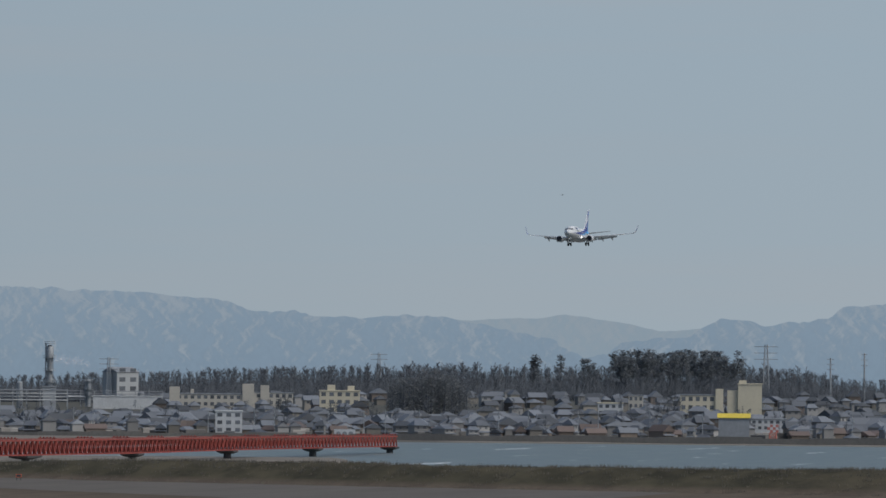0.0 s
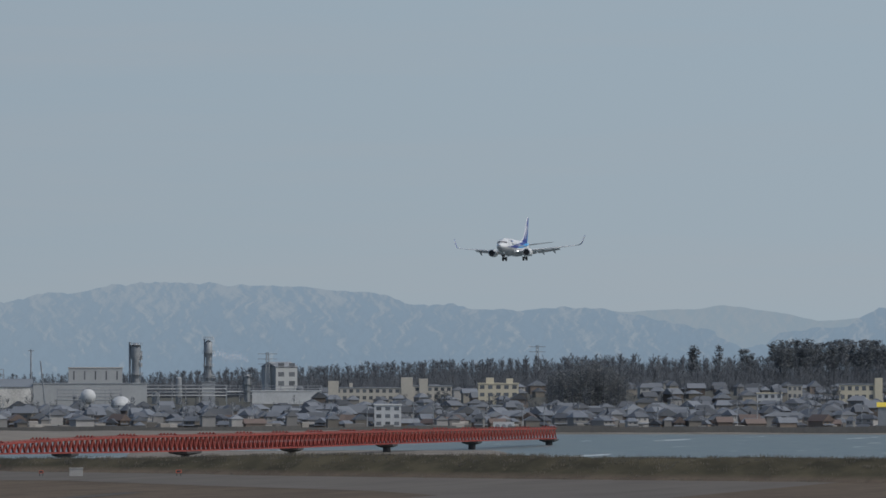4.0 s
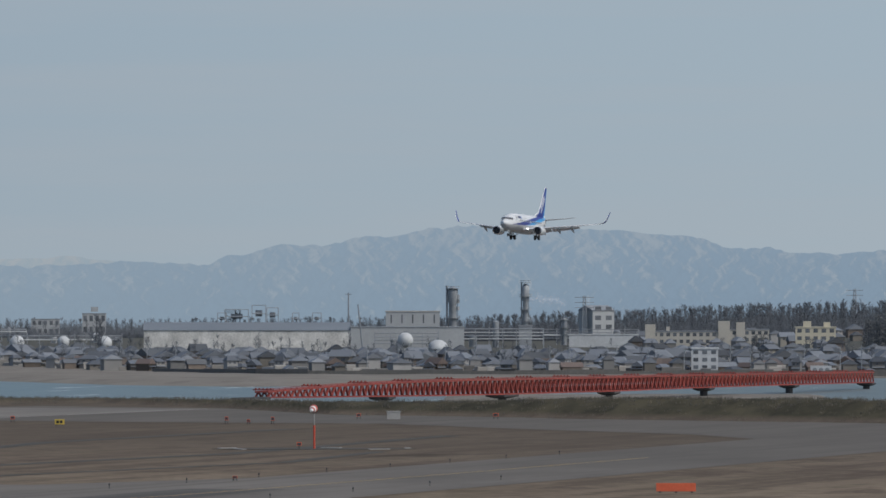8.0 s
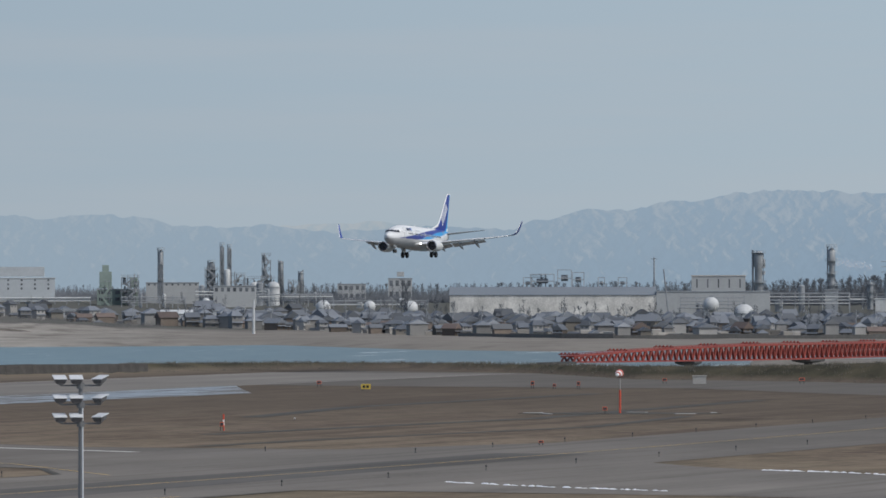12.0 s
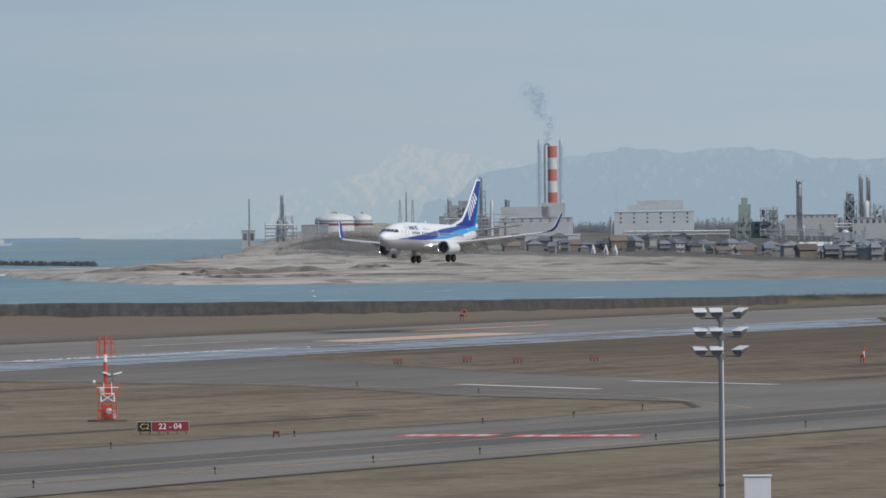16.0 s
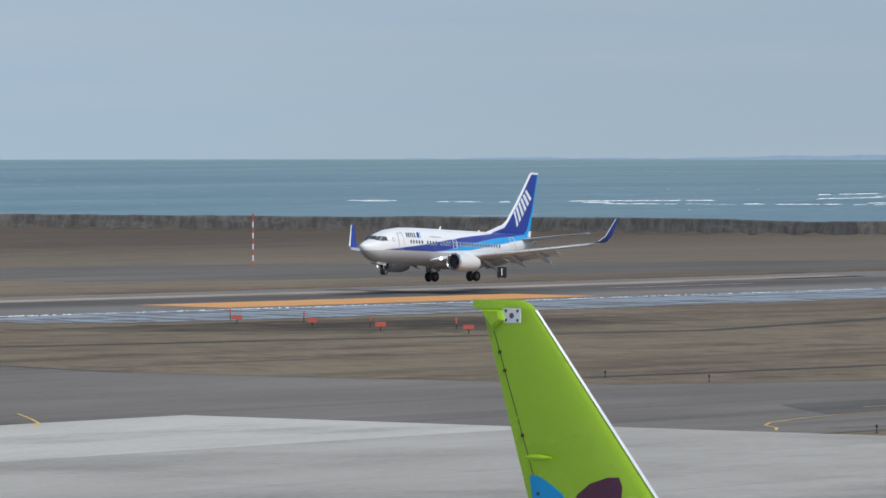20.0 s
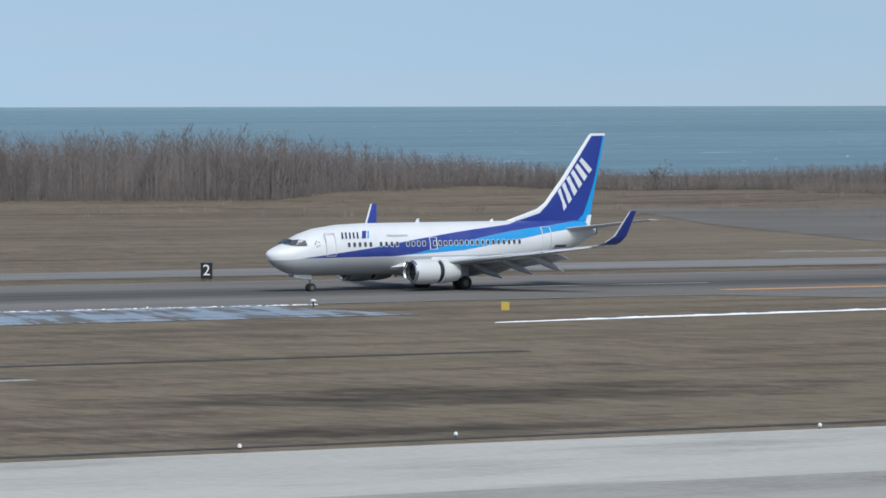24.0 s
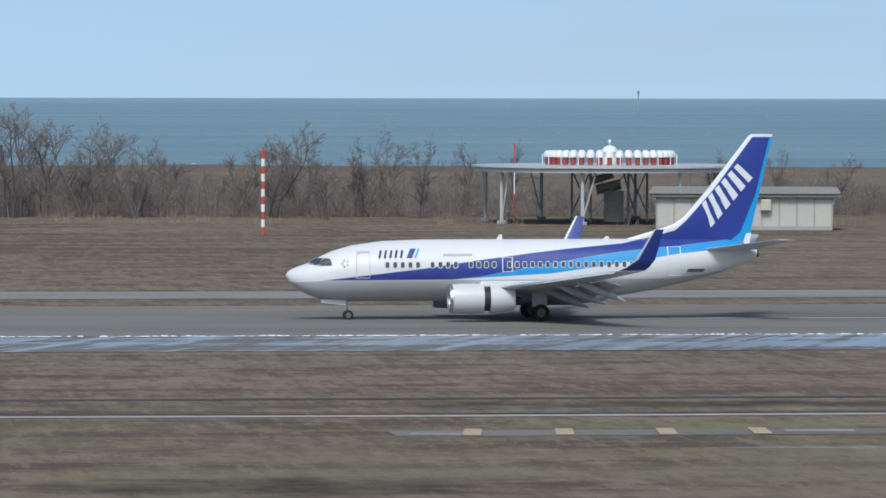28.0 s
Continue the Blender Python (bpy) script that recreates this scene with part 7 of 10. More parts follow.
WALLS = (wall_mix, wall_white, wall_brown, wall_mix, wall_white, wall_brown)


def gable(bm, x0, x1, y0, y1, z, rise, over=0.6, hip=0.0):
    """A tiled roof with its ridge along x; hip draws the ridge's ends in."""
    x0, x1, y0, y1 = x0 - over, x1 + over, y0 - over, y1 + over
    ym = (y0 + y1) / 2
    a = [bm.verts.new(p) for p in ((x0, y0, z), (x1, y0, z), (x1, y1, z), (x0, y1, z), (x0, y0, z - 0.2), (x1, y0, z - 0.2), (x1, y1, z - 0.2), (x0, y1, z - 0.2))]
    r = [bm.verts.new((x0 + hip, ym, z + rise)), bm.verts.new((x1 - hip, ym, z + rise))]
    for f in ((a[0], a[1], r[1], r[0]), (a[2], a[3], r[0], r[1]), (a[1], a[2], r[1]), (a[3], a[0], r[0]), (a[4], a[5], a[1], a[0]), (a[5], a[6], a[2], a[1]), (a[6], a[7], a[3], a[2]), (a[7], a[4], a[0], a[3]), (a[7], a[6], a[5], a[4])):
        bm.faces.new(f)
    return bm


def house(kind, m):
    """One of six house types of the old town."""
    s = thing("house", m, ("grey-tiled two-storey house with beige walls", "grey-tiled house with white plaster walls", "dark timber house with a tiled gable roof",
                           "low beige house with a grey hipped roof", "white two-storey house with a grey hipped roof", "brown house with a wide tiled gable")[kind], "house", "houses of the riverside town")
    w, d, h, rise, hip = ((8.5, 7, 5.2, 2.5, 0), (9.5, 7.5, 5.6, 2.2, 2.6), (7.2, 9, 4.4, 2.9, 0), (11, 7, 3.3, 2.2, 2.8), (8, 7, 5.8, 2.2, 2.2), (10, 9, 4.6, 3.1, 0))[kind]
    side = kind in (2, 5)
    part("wall", box(new_bm(), -w / 2, w / 2, 0, d, -0.6, h), WALLS[kind], s)
    R = Matrix.Rotation(math.pi / 2, 4, "Z")
    bm = gable(new_bm(), 0, d, -w / 2, w / 2, h, rise, 0.7, hip) if side else gable(new_bm(), -w / 2, w / 2, 0, d, h, rise, 0.7, hip)
    if side:
        bmesh.ops.transform(bm, matrix=Matrix.Translation((0, 0, 0)) @ R, verts=bm.verts[:])
    part("roof", bm, roof_brown if kind == 5 else roof_tile, s)
    if side:
        bm = new_bm()
        vs = [bm.verts.new(p) for p in ((-w / 2, 0, h), (w / 2, 0, h), (0, 0, h + rise * 0.92), (-w / 2, 0.2, h), (w / 2, 0.2, h), (0, 0.2, h + rise * 0.92))]
        for f in ((0, 1, 2), (5, 4, 3), (0, 3, 4, 1), (1, 4, 5, 2), (2, 5, 3, 0)):
            bm.faces.new([vs[i] for i in f])
        part("gable_wall", bm, WALLS[kind], s)
    if h > 4:
        part("lower_roof", skin(new_bm(), [[(-w / 2 - 0.6, -1.3, 2.5), (w / 2 + 0.5, -1.3, 2.5), (w / 2 + 0.5, -1.3, 2.65), (-w / 2 - 0.6, -1.3, 2.65)], [(-w / 2 - 0.4, 0.0, 3.0), (w / 2 + 0.3, 0.0, 3.0), (w / 2 + 0.3, 0.0, 3.2), (-w / 2 - 0.4, 0.0, 3.2)]]), roof_tile, s)
    for x, z, ww in ((-w * 0.25, h - 1.6, 1.5), (w * 0.22, h - 1.6, 1.8), (w * 0.05, 0.7, 2.2)):
        part("window", box(new_bm(), x - ww / 2, x + ww / 2, -0.06, 0.0, z, z + 1.05), pane_dark, s)
    return s


def town():
    rnd = random.Random(4)
    proto = []
    count = 0
    verts, faces, mats = [], [], []
    rows = (4, 19, 36, 54, 78, 104, 134, 168, 205, 250, 300, 360, 430, 510, 600, 700, 820, 950, 1080, 1220)
    for r, off in enumerate(rows):
        az = 63.9 if r > 1 else 65.6
        while az < 82.2:
            d = lerp(FRONT, az) + off + rnd.uniform(-7, 7)
            k = rnd.randrange(6)
            turn = rnd.choice((0, 0, 90, 90, -30, 35, 90)) + rnd.uniform(-6, 6) + 14
            gap = rnd.random() < (0.5 if az < 66.9 else 0.08) or (az < 66.9 and off > 220)
            if not gap and not (75.95 < az < 77.1 and 450 < off < 900) and not (az < 73.9 and off > 520) and not (off < 300 and any(a0 < az < a1 for a0, a1 in ((79.22, 79.6), (79.68, 79.9), (74.5, 74.8)))):
                x, y = at(az, d)
                m = pose(x, y, land(az, d), 0, 0, -az + turn) @ Matrix.Diagonal((rnd.uniform(0.5, 0.9), rnd.uniform(0.6, 0.95), rnd.uniform(0.58, 0.95), 1.0))
                if count < 300 and r < 5:
                    if len(proto) <= k:
                        while len(proto) < 6:
                            proto.append(house(len(proto), m))
                        used = {}
                    if k not in used:
                        used[k] = 1
                        proto[k].matrix_basis = m
                    else:
                        copy_thing(proto[k], m)
                    count += 1
                else:
                    w, dp, h, rise, hip = ((8.5, 7, 5.2, 2.5, 0.3), (9.5, 7.5, 5.6, 2.2, 2.6), (7.2, 9, 4.4, 2.9, 0.3), (11, 7, 3.3, 2.2, 2.8), (8, 7, 5.8, 2.2, 2.2), (10, 9, 4.6, 3.1, 0.3))[k]
                    b = len(verts)
                    pts = [(-w / 2, 0, -0.6), (w / 2, 0, -0.6), (w / 2, dp, -0.6), (-w / 2, dp, -0.6), (-w / 2, 0, h), (w / 2, 0, h), (w / 2, dp, h), (-w / 2, dp, h),
                           (-w / 2 - 0.7, -0.7, h), (w / 2 + 0.7, -0.7, h), (w / 2 + 0.7, dp + 0.7, h), (-w / 2 - 0.7, dp + 0.7, h), (-w / 2 - 0.7 + hip, dp / 2, h + rise), (w / 2 + 0.7 - hip, dp / 2, h + rise)]
                    verts += [tuple(m @ Vector(p)) for p in pts]
                    for f in ((0, 1, 5, 4), (1, 2, 6, 5), (2, 3, 7, 6), (3, 0, 4, 7)):
                        faces.append([b + i for i in f])
                        mats.append(k % 3)
                    for f in ((8, 9, 13, 12), (10, 11, 12, 13), (9, 10, 13), (11, 8, 12), (11, 10, 9, 8)):
                        faces.append([b + i for i in f])
                        mats.append(3)
                    for wx in (-w * 0.25, w * 0.2):
                        c = len(verts)
                        verts += [tuple(m @ Vector(p)) for p in ((wx - 0.8, -0.05, h - 1.7), (wx + 0.8, -0.05, h - 1.7), (wx + 0.8, -0.05, h - 0.6), (wx - 0.8, -0.05, h - 0.6))]
                        faces.append([c, c + 1, c + 2, c + 3])
                        mats.append(4)
            az += math.degrees((rnd.uniform(6.2, 11.0) + (r > 8) * 3) / d)
    me = bpy.data.meshes.new("town_houses")
    me.from_pydata(verts, [], faces)

    def varied(name, c, v):
        n = Nodes(name)
        isl = n.t.nodes.new("ShaderNodeNewGeometry").outputs["Random Per Island"]
        return n.done(n.mix(isl, tone(c, 1 - v), tone(c, 1 + v)), 0.8)

    for mm in (varied("far_wall_beige", (0.19, 0.175, 0.15), 0.5), varied("far_wall_white", (0.24, 0.235, 0.225), 0.45), varied("far_wall_brown", (0.13, 0.108, 0.092), 0.5), varied("far_roof", (0.118, 0.129, 0.145), 0.55), pane_dark):
        me.materials.append(mm)
    me.polygons.foreach_set("material_index", mats)
    tagged(new("town_houses", me), "crowded far houses with grey tiled roofs", "houses", kind="stuff")


town()


def utility_pole(m):
    s = thing("utility_pole", m, "thin grey concrete utility pole among the houses", "utility pole", "utility poles of the town")
    part("shaft", rod(new_bm(), (0, 0, -0.5), (0, 0, 9.0), 0.17, 0.11, 6), works_steel, s)
    part("crossarm", bar(new_bm(), (-0.9, 0, 8.4), (0.9, 0, 8.4), 0.12), works_dark, s)
    part("transformer", rod(new_bm(), (0.3, 0, 6.6), (0.3, 0, 7.4), 0.25, n=8), works_steel, s)
    return s


def street_clutter():
    """Utility poles, and garden walls and sheds along the river road."""
    rnd = random.Random(17)
    first = None
    for i in range(46):
        az = 66.3 + 0.34 * i + rnd.uniform(-0.1, 0.1)
        d = lerp(FRONT, az) + rnd.choice((2, 12, 30, 60, 110, 170))
        m = spot(az, d)
        if first is None:
            first = utility_pole(m)
        else:
            copy_thing(first, m)
    vs, fs = [], []
    for i in range(230):
        az = rnd.uniform(66.2, 82)
        d = lerp(FRONT, az) + rnd.uniform(-6, 70)
        m = spot(az, d) @ pose(0, 0, 0, 0, 0, rnd.choice((14, 14, 10, 50, -40)))
        w, h, dp = rnd.uniform(1.5, 7), rnd.uniform(0.8, 2.4), rnd.choice((0.2, 0.2, 2.0))
        b = len(vs)
        vs += [tuple(m @ Vector(p)) for p in ((-w / 2, 0, -0.5), (w / 2, 0, -0.5), (w / 2, dp, -0.5), (-w / 2, dp, -0.5), (-w / 2, 0, h), (w / 2, 0, h), (w / 2, dp, h * 1.1), (-w / 2, dp, h * 1.1))]
        fs += [[b + k for k in f] for f in ((0, 1, 5, 4), (1, 2, 6, 5), (2, 3, 7, 6), (3, 0, 4, 7), (4, 5, 6, 7))]
    me = bpy.data.meshes.new("garden_walls")
    me.from_pydata(vs, [], fs)
    n = Nodes("garden_wall")
    isl = n.t.nodes.new("ShaderNodeNewGeometry").outputs["Random Per Island"]
    me.materials.append(n.done(n.mix(isl, (0.07, 0.068, 0.065), (0.36, 0.34, 0.31)), 0.9))
    tagged(new("garden_walls", me), "low garden walls and small sheds along the river road", "walls", kind="stuff")


street_clutter()


def block(name, az, d, w, ztop, depth, wall, roof, label, rows=0, cols=0, turn=0.0, gabled=False, cat="building", roof_h=0.5, z1=None, pw=0.55, extras=()):
    """A far building by its bearing: walls, roof, panes one by one; extras: (name, x0, x1, y0, y1, z0, z1) on it."""
    ztop -= d * (0.0005 if az < 75.2 else 0.0001)
    s = thing(name, spot(az, d), label, cat)
    s.matrix_basis = s.matrix_basis @ pose(0, 0, 0, 0, 0, turn)
    h = ztop - land(az, d)
    part("wall", box(new_bm(), -w / 2, w / 2, 0, depth, -1.0, h - (roof_h if gabled else 0.0)), wall, s)
    if gabled:
        part("roof", gable(new_bm(), -w / 2, w / 2, 0, depth, h - roof_h, roof_h, 0.4), roof, s)
    else:
        part("roof", box(new_bm(), -w / 2 - 0.25, w / 2 + 0.25, -0.25, depth + 0.25, h, h + roof_h, None, 0.05), roof, s)
    if rows:
        q = None
        low = 0.8 if z1 is None else z1
        for i in range(rows):
            for j in range(cols):
                bw, bh = w / cols * pw, (h - low) / rows * 0.5
                if q is None:
                    q = part("window", box(new_bm(), 0, bw, -0.07, 0.0, 0, bh), pane_dark, s)
                    o = q
                else:
                    o = again(q)
                o.matrix_basis = pose(-w / 2 + w * (j + 0.5) / cols - bw / 2, 0, low + (h - low) * (i + 0.35) / rows)
    for nm, x0, x1, y0, y1, za, zb in extras:
        part(nm, box(new_bm(), x0, x1, y0, y1, za - land(az, d), zb - land(az, d), None, 0.05), wall, s)
    return s


block("apartment_block", 74.44, 2800, 36.3, 9.6, 10, wall_concrete, works_dark, "three-storey concrete apartment block with rows of windows", 3, 12, 0, extras=(("stair_tower", -18.2, -13.5, -0.5, 10, 3, 11.6), ("stair_tower", -8.5, -7, 3, 10, 3, 10.6)))
block("apartment_block", 75.0, 2800, 23.3, 10.4, 10, wall_concrete, works_dark, "pale concrete apartment block with stair towers", 3, 8, extras=(("stair_tower", -11.8, -6.5, -0.6, 10, 0, 13.2), ("stair_tower", -3.5, 0.5, -0.6, 10, 0, 12.6)))
block("apartment_block", 74.63, 1975, 8.7, 5.9, 8, works_white, works_white, "white three-storey house block with dark balconies", 3, 3)
block("apartment_block", 75.68, 2700, 17.9, 10.6, 10, wall_cream, wall_cream, "cream apartment block with roof houses", 3, 5, extras=(("roof_house", -5.5, -2.0, 1, 9, 10, 13.2), ("roof_house", 3.5, 6.5, 1, 9, 10, 12.8)))
block("warehouse", 75.64, 2400, 18.2, 2.4, 12, wall_grey, works_dark, "low grey concrete store", 1, 6)
block("school_building", 79.11, 2500, 17.5, 10.6, 10, wall_cream, works_dark, "cream school building with long window rows", 3, 6, extras=(("stair_tower", 5.8, 9.0, -0.8, 10, 2, 13.2),))
block("apartment_block", 79.57, 2550, 10.0, 15.3, 9, wall_cream, wall_cream, "tall cream apartment tower", 0, 0, extras=(("roof_house", -4.6, -1.5, 1, 8, 15, 16.8), ("side_wing", -9.5, -5.0, 1, 9, 2, 12.5)))
block("house_block", 78.25, 2600, 10.9, 6.6, 9, works_white, wall_cream, "white flat-roofed house among tiled roofs", 2, 4)
block("house_block", 78.49, 2600, 6.3, 10.0, 9, wall_concrete, works_dark, "narrow concrete house block", 3, 3)
block("shed", 79.42, 1950, 9.9, 6.2, 9, works_dark, plain("roof_yellow", (0.65, 0.50, 0.06), 0.6, 0, 0.08, 0.2), "dark shed under a bright yellow roof", gabled=True, roof_h=1.3)
block("shed", 79.75, 2230, 13, 2.6, 8, works_white, works_dark, "white low building with small windows", 2, 6)
block("warehouse", 70.29, 2800, 95.1, 14.0, 40, plain("stained_white", (0.54, 0.525, 0.49), 0.8, 0, 0.45, 0.14), plain("warehouse_roof", (0.17, 0.19, 0.21), 0.7, 0, 0.1, 0.05), "long white warehouse with rusty stains and grey roof", gabled=True, roof_h=3.6, cat="warehouse")
block("works_hall", 71.86, 2900, 25.7, 18.9, 20, wall_grey, plain("hall_roof", (0.42, 0.40, 0.37), 0.8, 0, 0.1, 0.1), "tall grey works hall with a pale roof", 1, 5, 0, False, roof_h=0.6, z1=9, pw=0.12)
block("works_hall", 71.81, 2800, 52.3, 11.6, 18, wall_grey, works_steel, "long low grey works hall", 0, 0)
block("works_hall", 73.67, 3200, 12.8, 22.7, 16, wall_grey, works_dark, "grey works tower with outside stairs", 4, 2, 28, True, roof_h=2.6)
block("works_hall", 73.67, 3000, 34.0, 7.6, 14, works_white, works_white, "low hall with a white roof", 0, 0)
block("works_hall", 64.07, 3300, 40.1, 15.8, 22, wall_grey, works_steel, "grey power house with small windows", 2, 8, z1=7, pw=0.3, extras=(("upper_floor", -19, 8, 2, 20, 15, 20.5), ("upper_floor", 3, 16, 2, 20, 15, 22.5)))
block("works_hall", 65.19, 3300, 43.4, 18.6, 24, plain("pale_hall", (0.40, 0.425, 0.44), 0.8, 0, 0.12, 0.08), works_white, "large pale grey works hall with stepped roof", 3, 6, z1=5, pw=0.14, extras=(("roof_house", -14.5, -9.2, 0.8, 20, 18, 21.0), ("upper_floor", -9, 16, 0.6, 22, 18, 23.3),))
block("works_hall", 66.68, 3450, 30.0, 16.0, 14, wall_grey, works_steel, "long grey works hall before the dome", 1, 9, z1=10, pw=0.3)
block("works_hall", 64.17, 3000, 33.1, 7.4, 16, wall_grey, works_white, "low shed with a white roof", 0, 0)
block("works_hall", 67.27, 3200, 22.4, 14.2, 18, wall_grey, works_steel, "pale grey works hall with a window row", 1, 7, z1=7, pw=0.5)
block("works_hall", 68.84, 3800, 14.9, 18.5, 12, wall_grey, works_steel, "hazy grey building with roof house", 2, 4, extras=(("roof_house", -2, 2.5, 2, 8, 18, 21),))
block("works_hall", 68.38, 3800, 17.8, 15.0, 12, wall_grey, works_steel, "hazy grey flat building", 2, 5)
block("works_hall", 63.37, 3300, 25.0, 17.0, 20, works_dark, works_steel, "dark process building with pipes", 0, 0, extras=(("upper_floor", -7, 7, 2, 16, 16, 21.5), ("upper_floor", -2, 5, 3, 12, 21, 24)))
block("works_hall", 61.97, 3150, 13.9, 13.2, 10, works_dark, works_steel, "low dark pump house", 0, 0)
block("works_hall", 61.34, 3200, 7.2, 10.5, 8, wall_grey, works_steel, "small grey hut on the dunes", 1, 2)
block("works_hall", 66.16, 3200, 21.5, 12.5, 18, wall_green, works_steel, "green works building with outside stairs", 2, 5, extras=(("upper_floor", -9.5, -3, 1, 14, 12, 20.5), ("upper_floor", -8, -4.5, 2, 10, 20, 24), ("upper_floor", 6.5, 10.5, 1, 12, 12, 17.5)))
block("shed", 66.72, 2560, 13.0, 4.8, 10, works_white, works_white, "white barn with a low gable", gabled=True, roof_h=1.6)
block("shed", 65.72, 2680, 15.5, 4.2, 10, works_white, works_steel, "white shed with one dark window", 1, 1, pw=0.35)
block("shed", 64.55, 2650, 16.0, 4.2, 9, plain("navy_shed", (0.03, 0.045, 0.09), 0.7), works_dark, "dark navy shed on the bank")
block("shed", 67.35, 2600, 26.0, 3.8, 9, works_white, works_dark, "long low white shed")
block("shed", 72.75, 2098, 4.6, -1.0, 5, works_white, works_white, "small shed with a bright white roof")
# equipment on the warehouse roof
for az, w, z0, z1 in ((70.4, 6.4, 14, 20.6), (70.53, 5.3, 14, 19.4), (70.19, 10.9, 13.5, 18.6), (70.75, 3.0, 13.5, 17), (70.95, 4.0, 13.5, 17), (70.05, 4.0, 13.5, 17)):
    x, y = at(az, 2830)
    s = thing("roof_plant", pose(x, y, z0 - 1.2, 0, 0, -az), "steel frame with ducts on the warehouse roof", "roof plant")
    for i in range(3):
        for sx in (-1, 1):
            part("post", bar(new_bm(), (sx * w / 2, 3 * i, 0), (sx * w / 2, 3 * i, z1 - z0 + 1.2), 0.35), works_steel, s)
    part("platform", box(new_bm(), -w / 2, w / 2, 0, 6, (z1 - z0) * 0.55, (z1 - z0) * 0.55 + 0.4), works_steel, s)
    part("drum", rod(new_bm(), (-w * 0.25, 3, (z1 - z0) * 0.6), (w * 0.25, 3, (z1 - z0) * 0.6), (z1 - z0) * 0.22, n=12), works_dark, s)
    part("top_frame", box(new_bm(), -w / 2, w / 2, 0, 6, z1 - z0 + 1.0, z1 - z0 + 1.3), works_steel, s)


def tower(az, d, ztop, r, mat, label, rings=4, head=0.0, pipe=True, name="process_tower", cage=None):
    """A process column with ring platforms and a side pipe."""
    ztop -= d * 0.0006
    r *= 0.68
    rnd = random.Random(int(az * 100))
    s = thing(name, spot(az, d), label, "tower")
    h = ztop - land(az, d)
    part("column", turnery(new_bm(), ((r, -1), (r, h * 0.7), (r * (1 + head), h * 0.74), (r * (1 + head), h * 0.93), (r * 0.7, h * 0.97), (0.05, h * 0.98)), None, 16), mat, s, "", True)
    for i in range(rings):
        z = h * (0.42 + 0.54 * i / max(1, rings - 1)) + rnd.uniform(-1, 1)
        w = 1.45 + head + rnd.uniform(0, 0.7)
        p = part("platform", turnery(new_bm(), ((r * (1 + head) * 0.9, z), (r * w, z), (r * w, z + 0.25), (r * 0.9, z + 0.25)), None, 12), works_steel, s)
        part("railing", turnery(new_bm(), ((r * w * 0.96, z + 0.9), (r * w, z + 0.9), (r * w, z + 1.15), (r * w * 0.96, z + 1.15)), None, 12), works_steel, p)
    if pipe:
        part("pipe", rod(new_bm(), (-r * 1.5, 0, -1), (-r * 1.5, 0, h), r * 0.28, n=8), works_dark, s)
        for k in range(3):
            z = h * rnd.uniform(0.3, 0.9)
            part("side_vessel", rod(new_bm(), (r * rnd.choice((-1.3, 1.3)), -0.2, z), (r * rnd.choice((-1.3, 1.3)), -0.2, z + rnd.uniform(1.5, 4)), r * 0.45, n=8), works_steel, s)
        part("ladder", bar(new_bm(), (r * 1.25, -0.3, 0), (r * 1.25, -0.3, h * 0.95), 0.35), works_dark, s)
    if cage:
        lattice(s, 0, 0, 0, h * cage[1], cage[0], cage[0] * 0.8, 7, (works_dark,), 0.24)
    return s


def steel_frame(az, d, w, ztop, floors, label, seed, mat, base=0.0, deep=8.0):
    """An open process structure: posts, decks, rails, braces, stairs and the vessels on its decks."""
    rnd = random.Random(seed)
    s = thing("steel_structure", spot(az, d), label, "works structure")
    h = ztop - d * 0.0006 - land(az, d)
    nx = max(1, int(w / 4.5))
    for i in range(nx + 1):
        x = -w / 2 + w * i / nx
        for y in (0, deep):
            part("post", bar(new_bm(), (x, y, base - 1), (x, y, h * (1 if i != nx else 0.9)), 0.42), mat, s)
    for k in range(1, floors + 1):
        z = base + (h - base) * k / floors
        dk = part("deck", box(new_bm(), -w / 2 - 0.5, w / 2 + 0.5, -0.5, deep + 0.5, z - 0.22, z), works_steel, s)
        for zz in (0.55, 1.1):
            part("rail", bar(new_bm(), (-w / 2 - 0.5, -0.5, z + zz), (w / 2 + 0.5, -0.5, z + zz), 0.14), mat, dk)
        if k < floors:
            for j in range(max(1, nx)):
                x = -w / 2 + w * (j + rnd.uniform(0.2, 0.8)) / nx
                r = rnd.uniform(0.5, 1.2)
                top = min(rnd.uniform(1.5, 4.5), (h - base) / floors * 1.25)
                part("vessel", turnery(new_bm(), ((r, 0), (r, top * 0.85), (r * 0.6, top * 0.97), (0.05, top)), pose(x, deep * 0.3, z), 10), rnd.choice((works_steel, works_dark, works_white)), dk, "", True)
        j = rnd.randrange(nx)
        xa, xb = -w / 2 + w * j / nx, -w / 2 + w * (j + 1) / nx
        zl = base + (h - base) * (k - 1) / floors
        part("brace", bar(bar(new_bm(), (xa, 0, zl), (xb, 0, z), 0.2), (xb, 0, zl), (xa, 0, z), 0.2), mat, s)
        xs = w * 0.28
        part("stair", bar(new_bm(), (xs if k % 2 else -xs, -1.2, zl), (-xs if k % 2 else xs, -1.2, z), 0.25, 0.9), mat, s)
    for k in range(nx + 1):
        x = rnd.uniform(-w / 2, w / 2)
        part("riser_pipe", rod(new_bm(), (x, 1.5, base), (x, 1.5, h + rnd.uniform(0.3, 2.5)), rnd.uniform(0.15, 0.35), n=6), rnd.choice((works_steel, works_dark)), s)
    return s


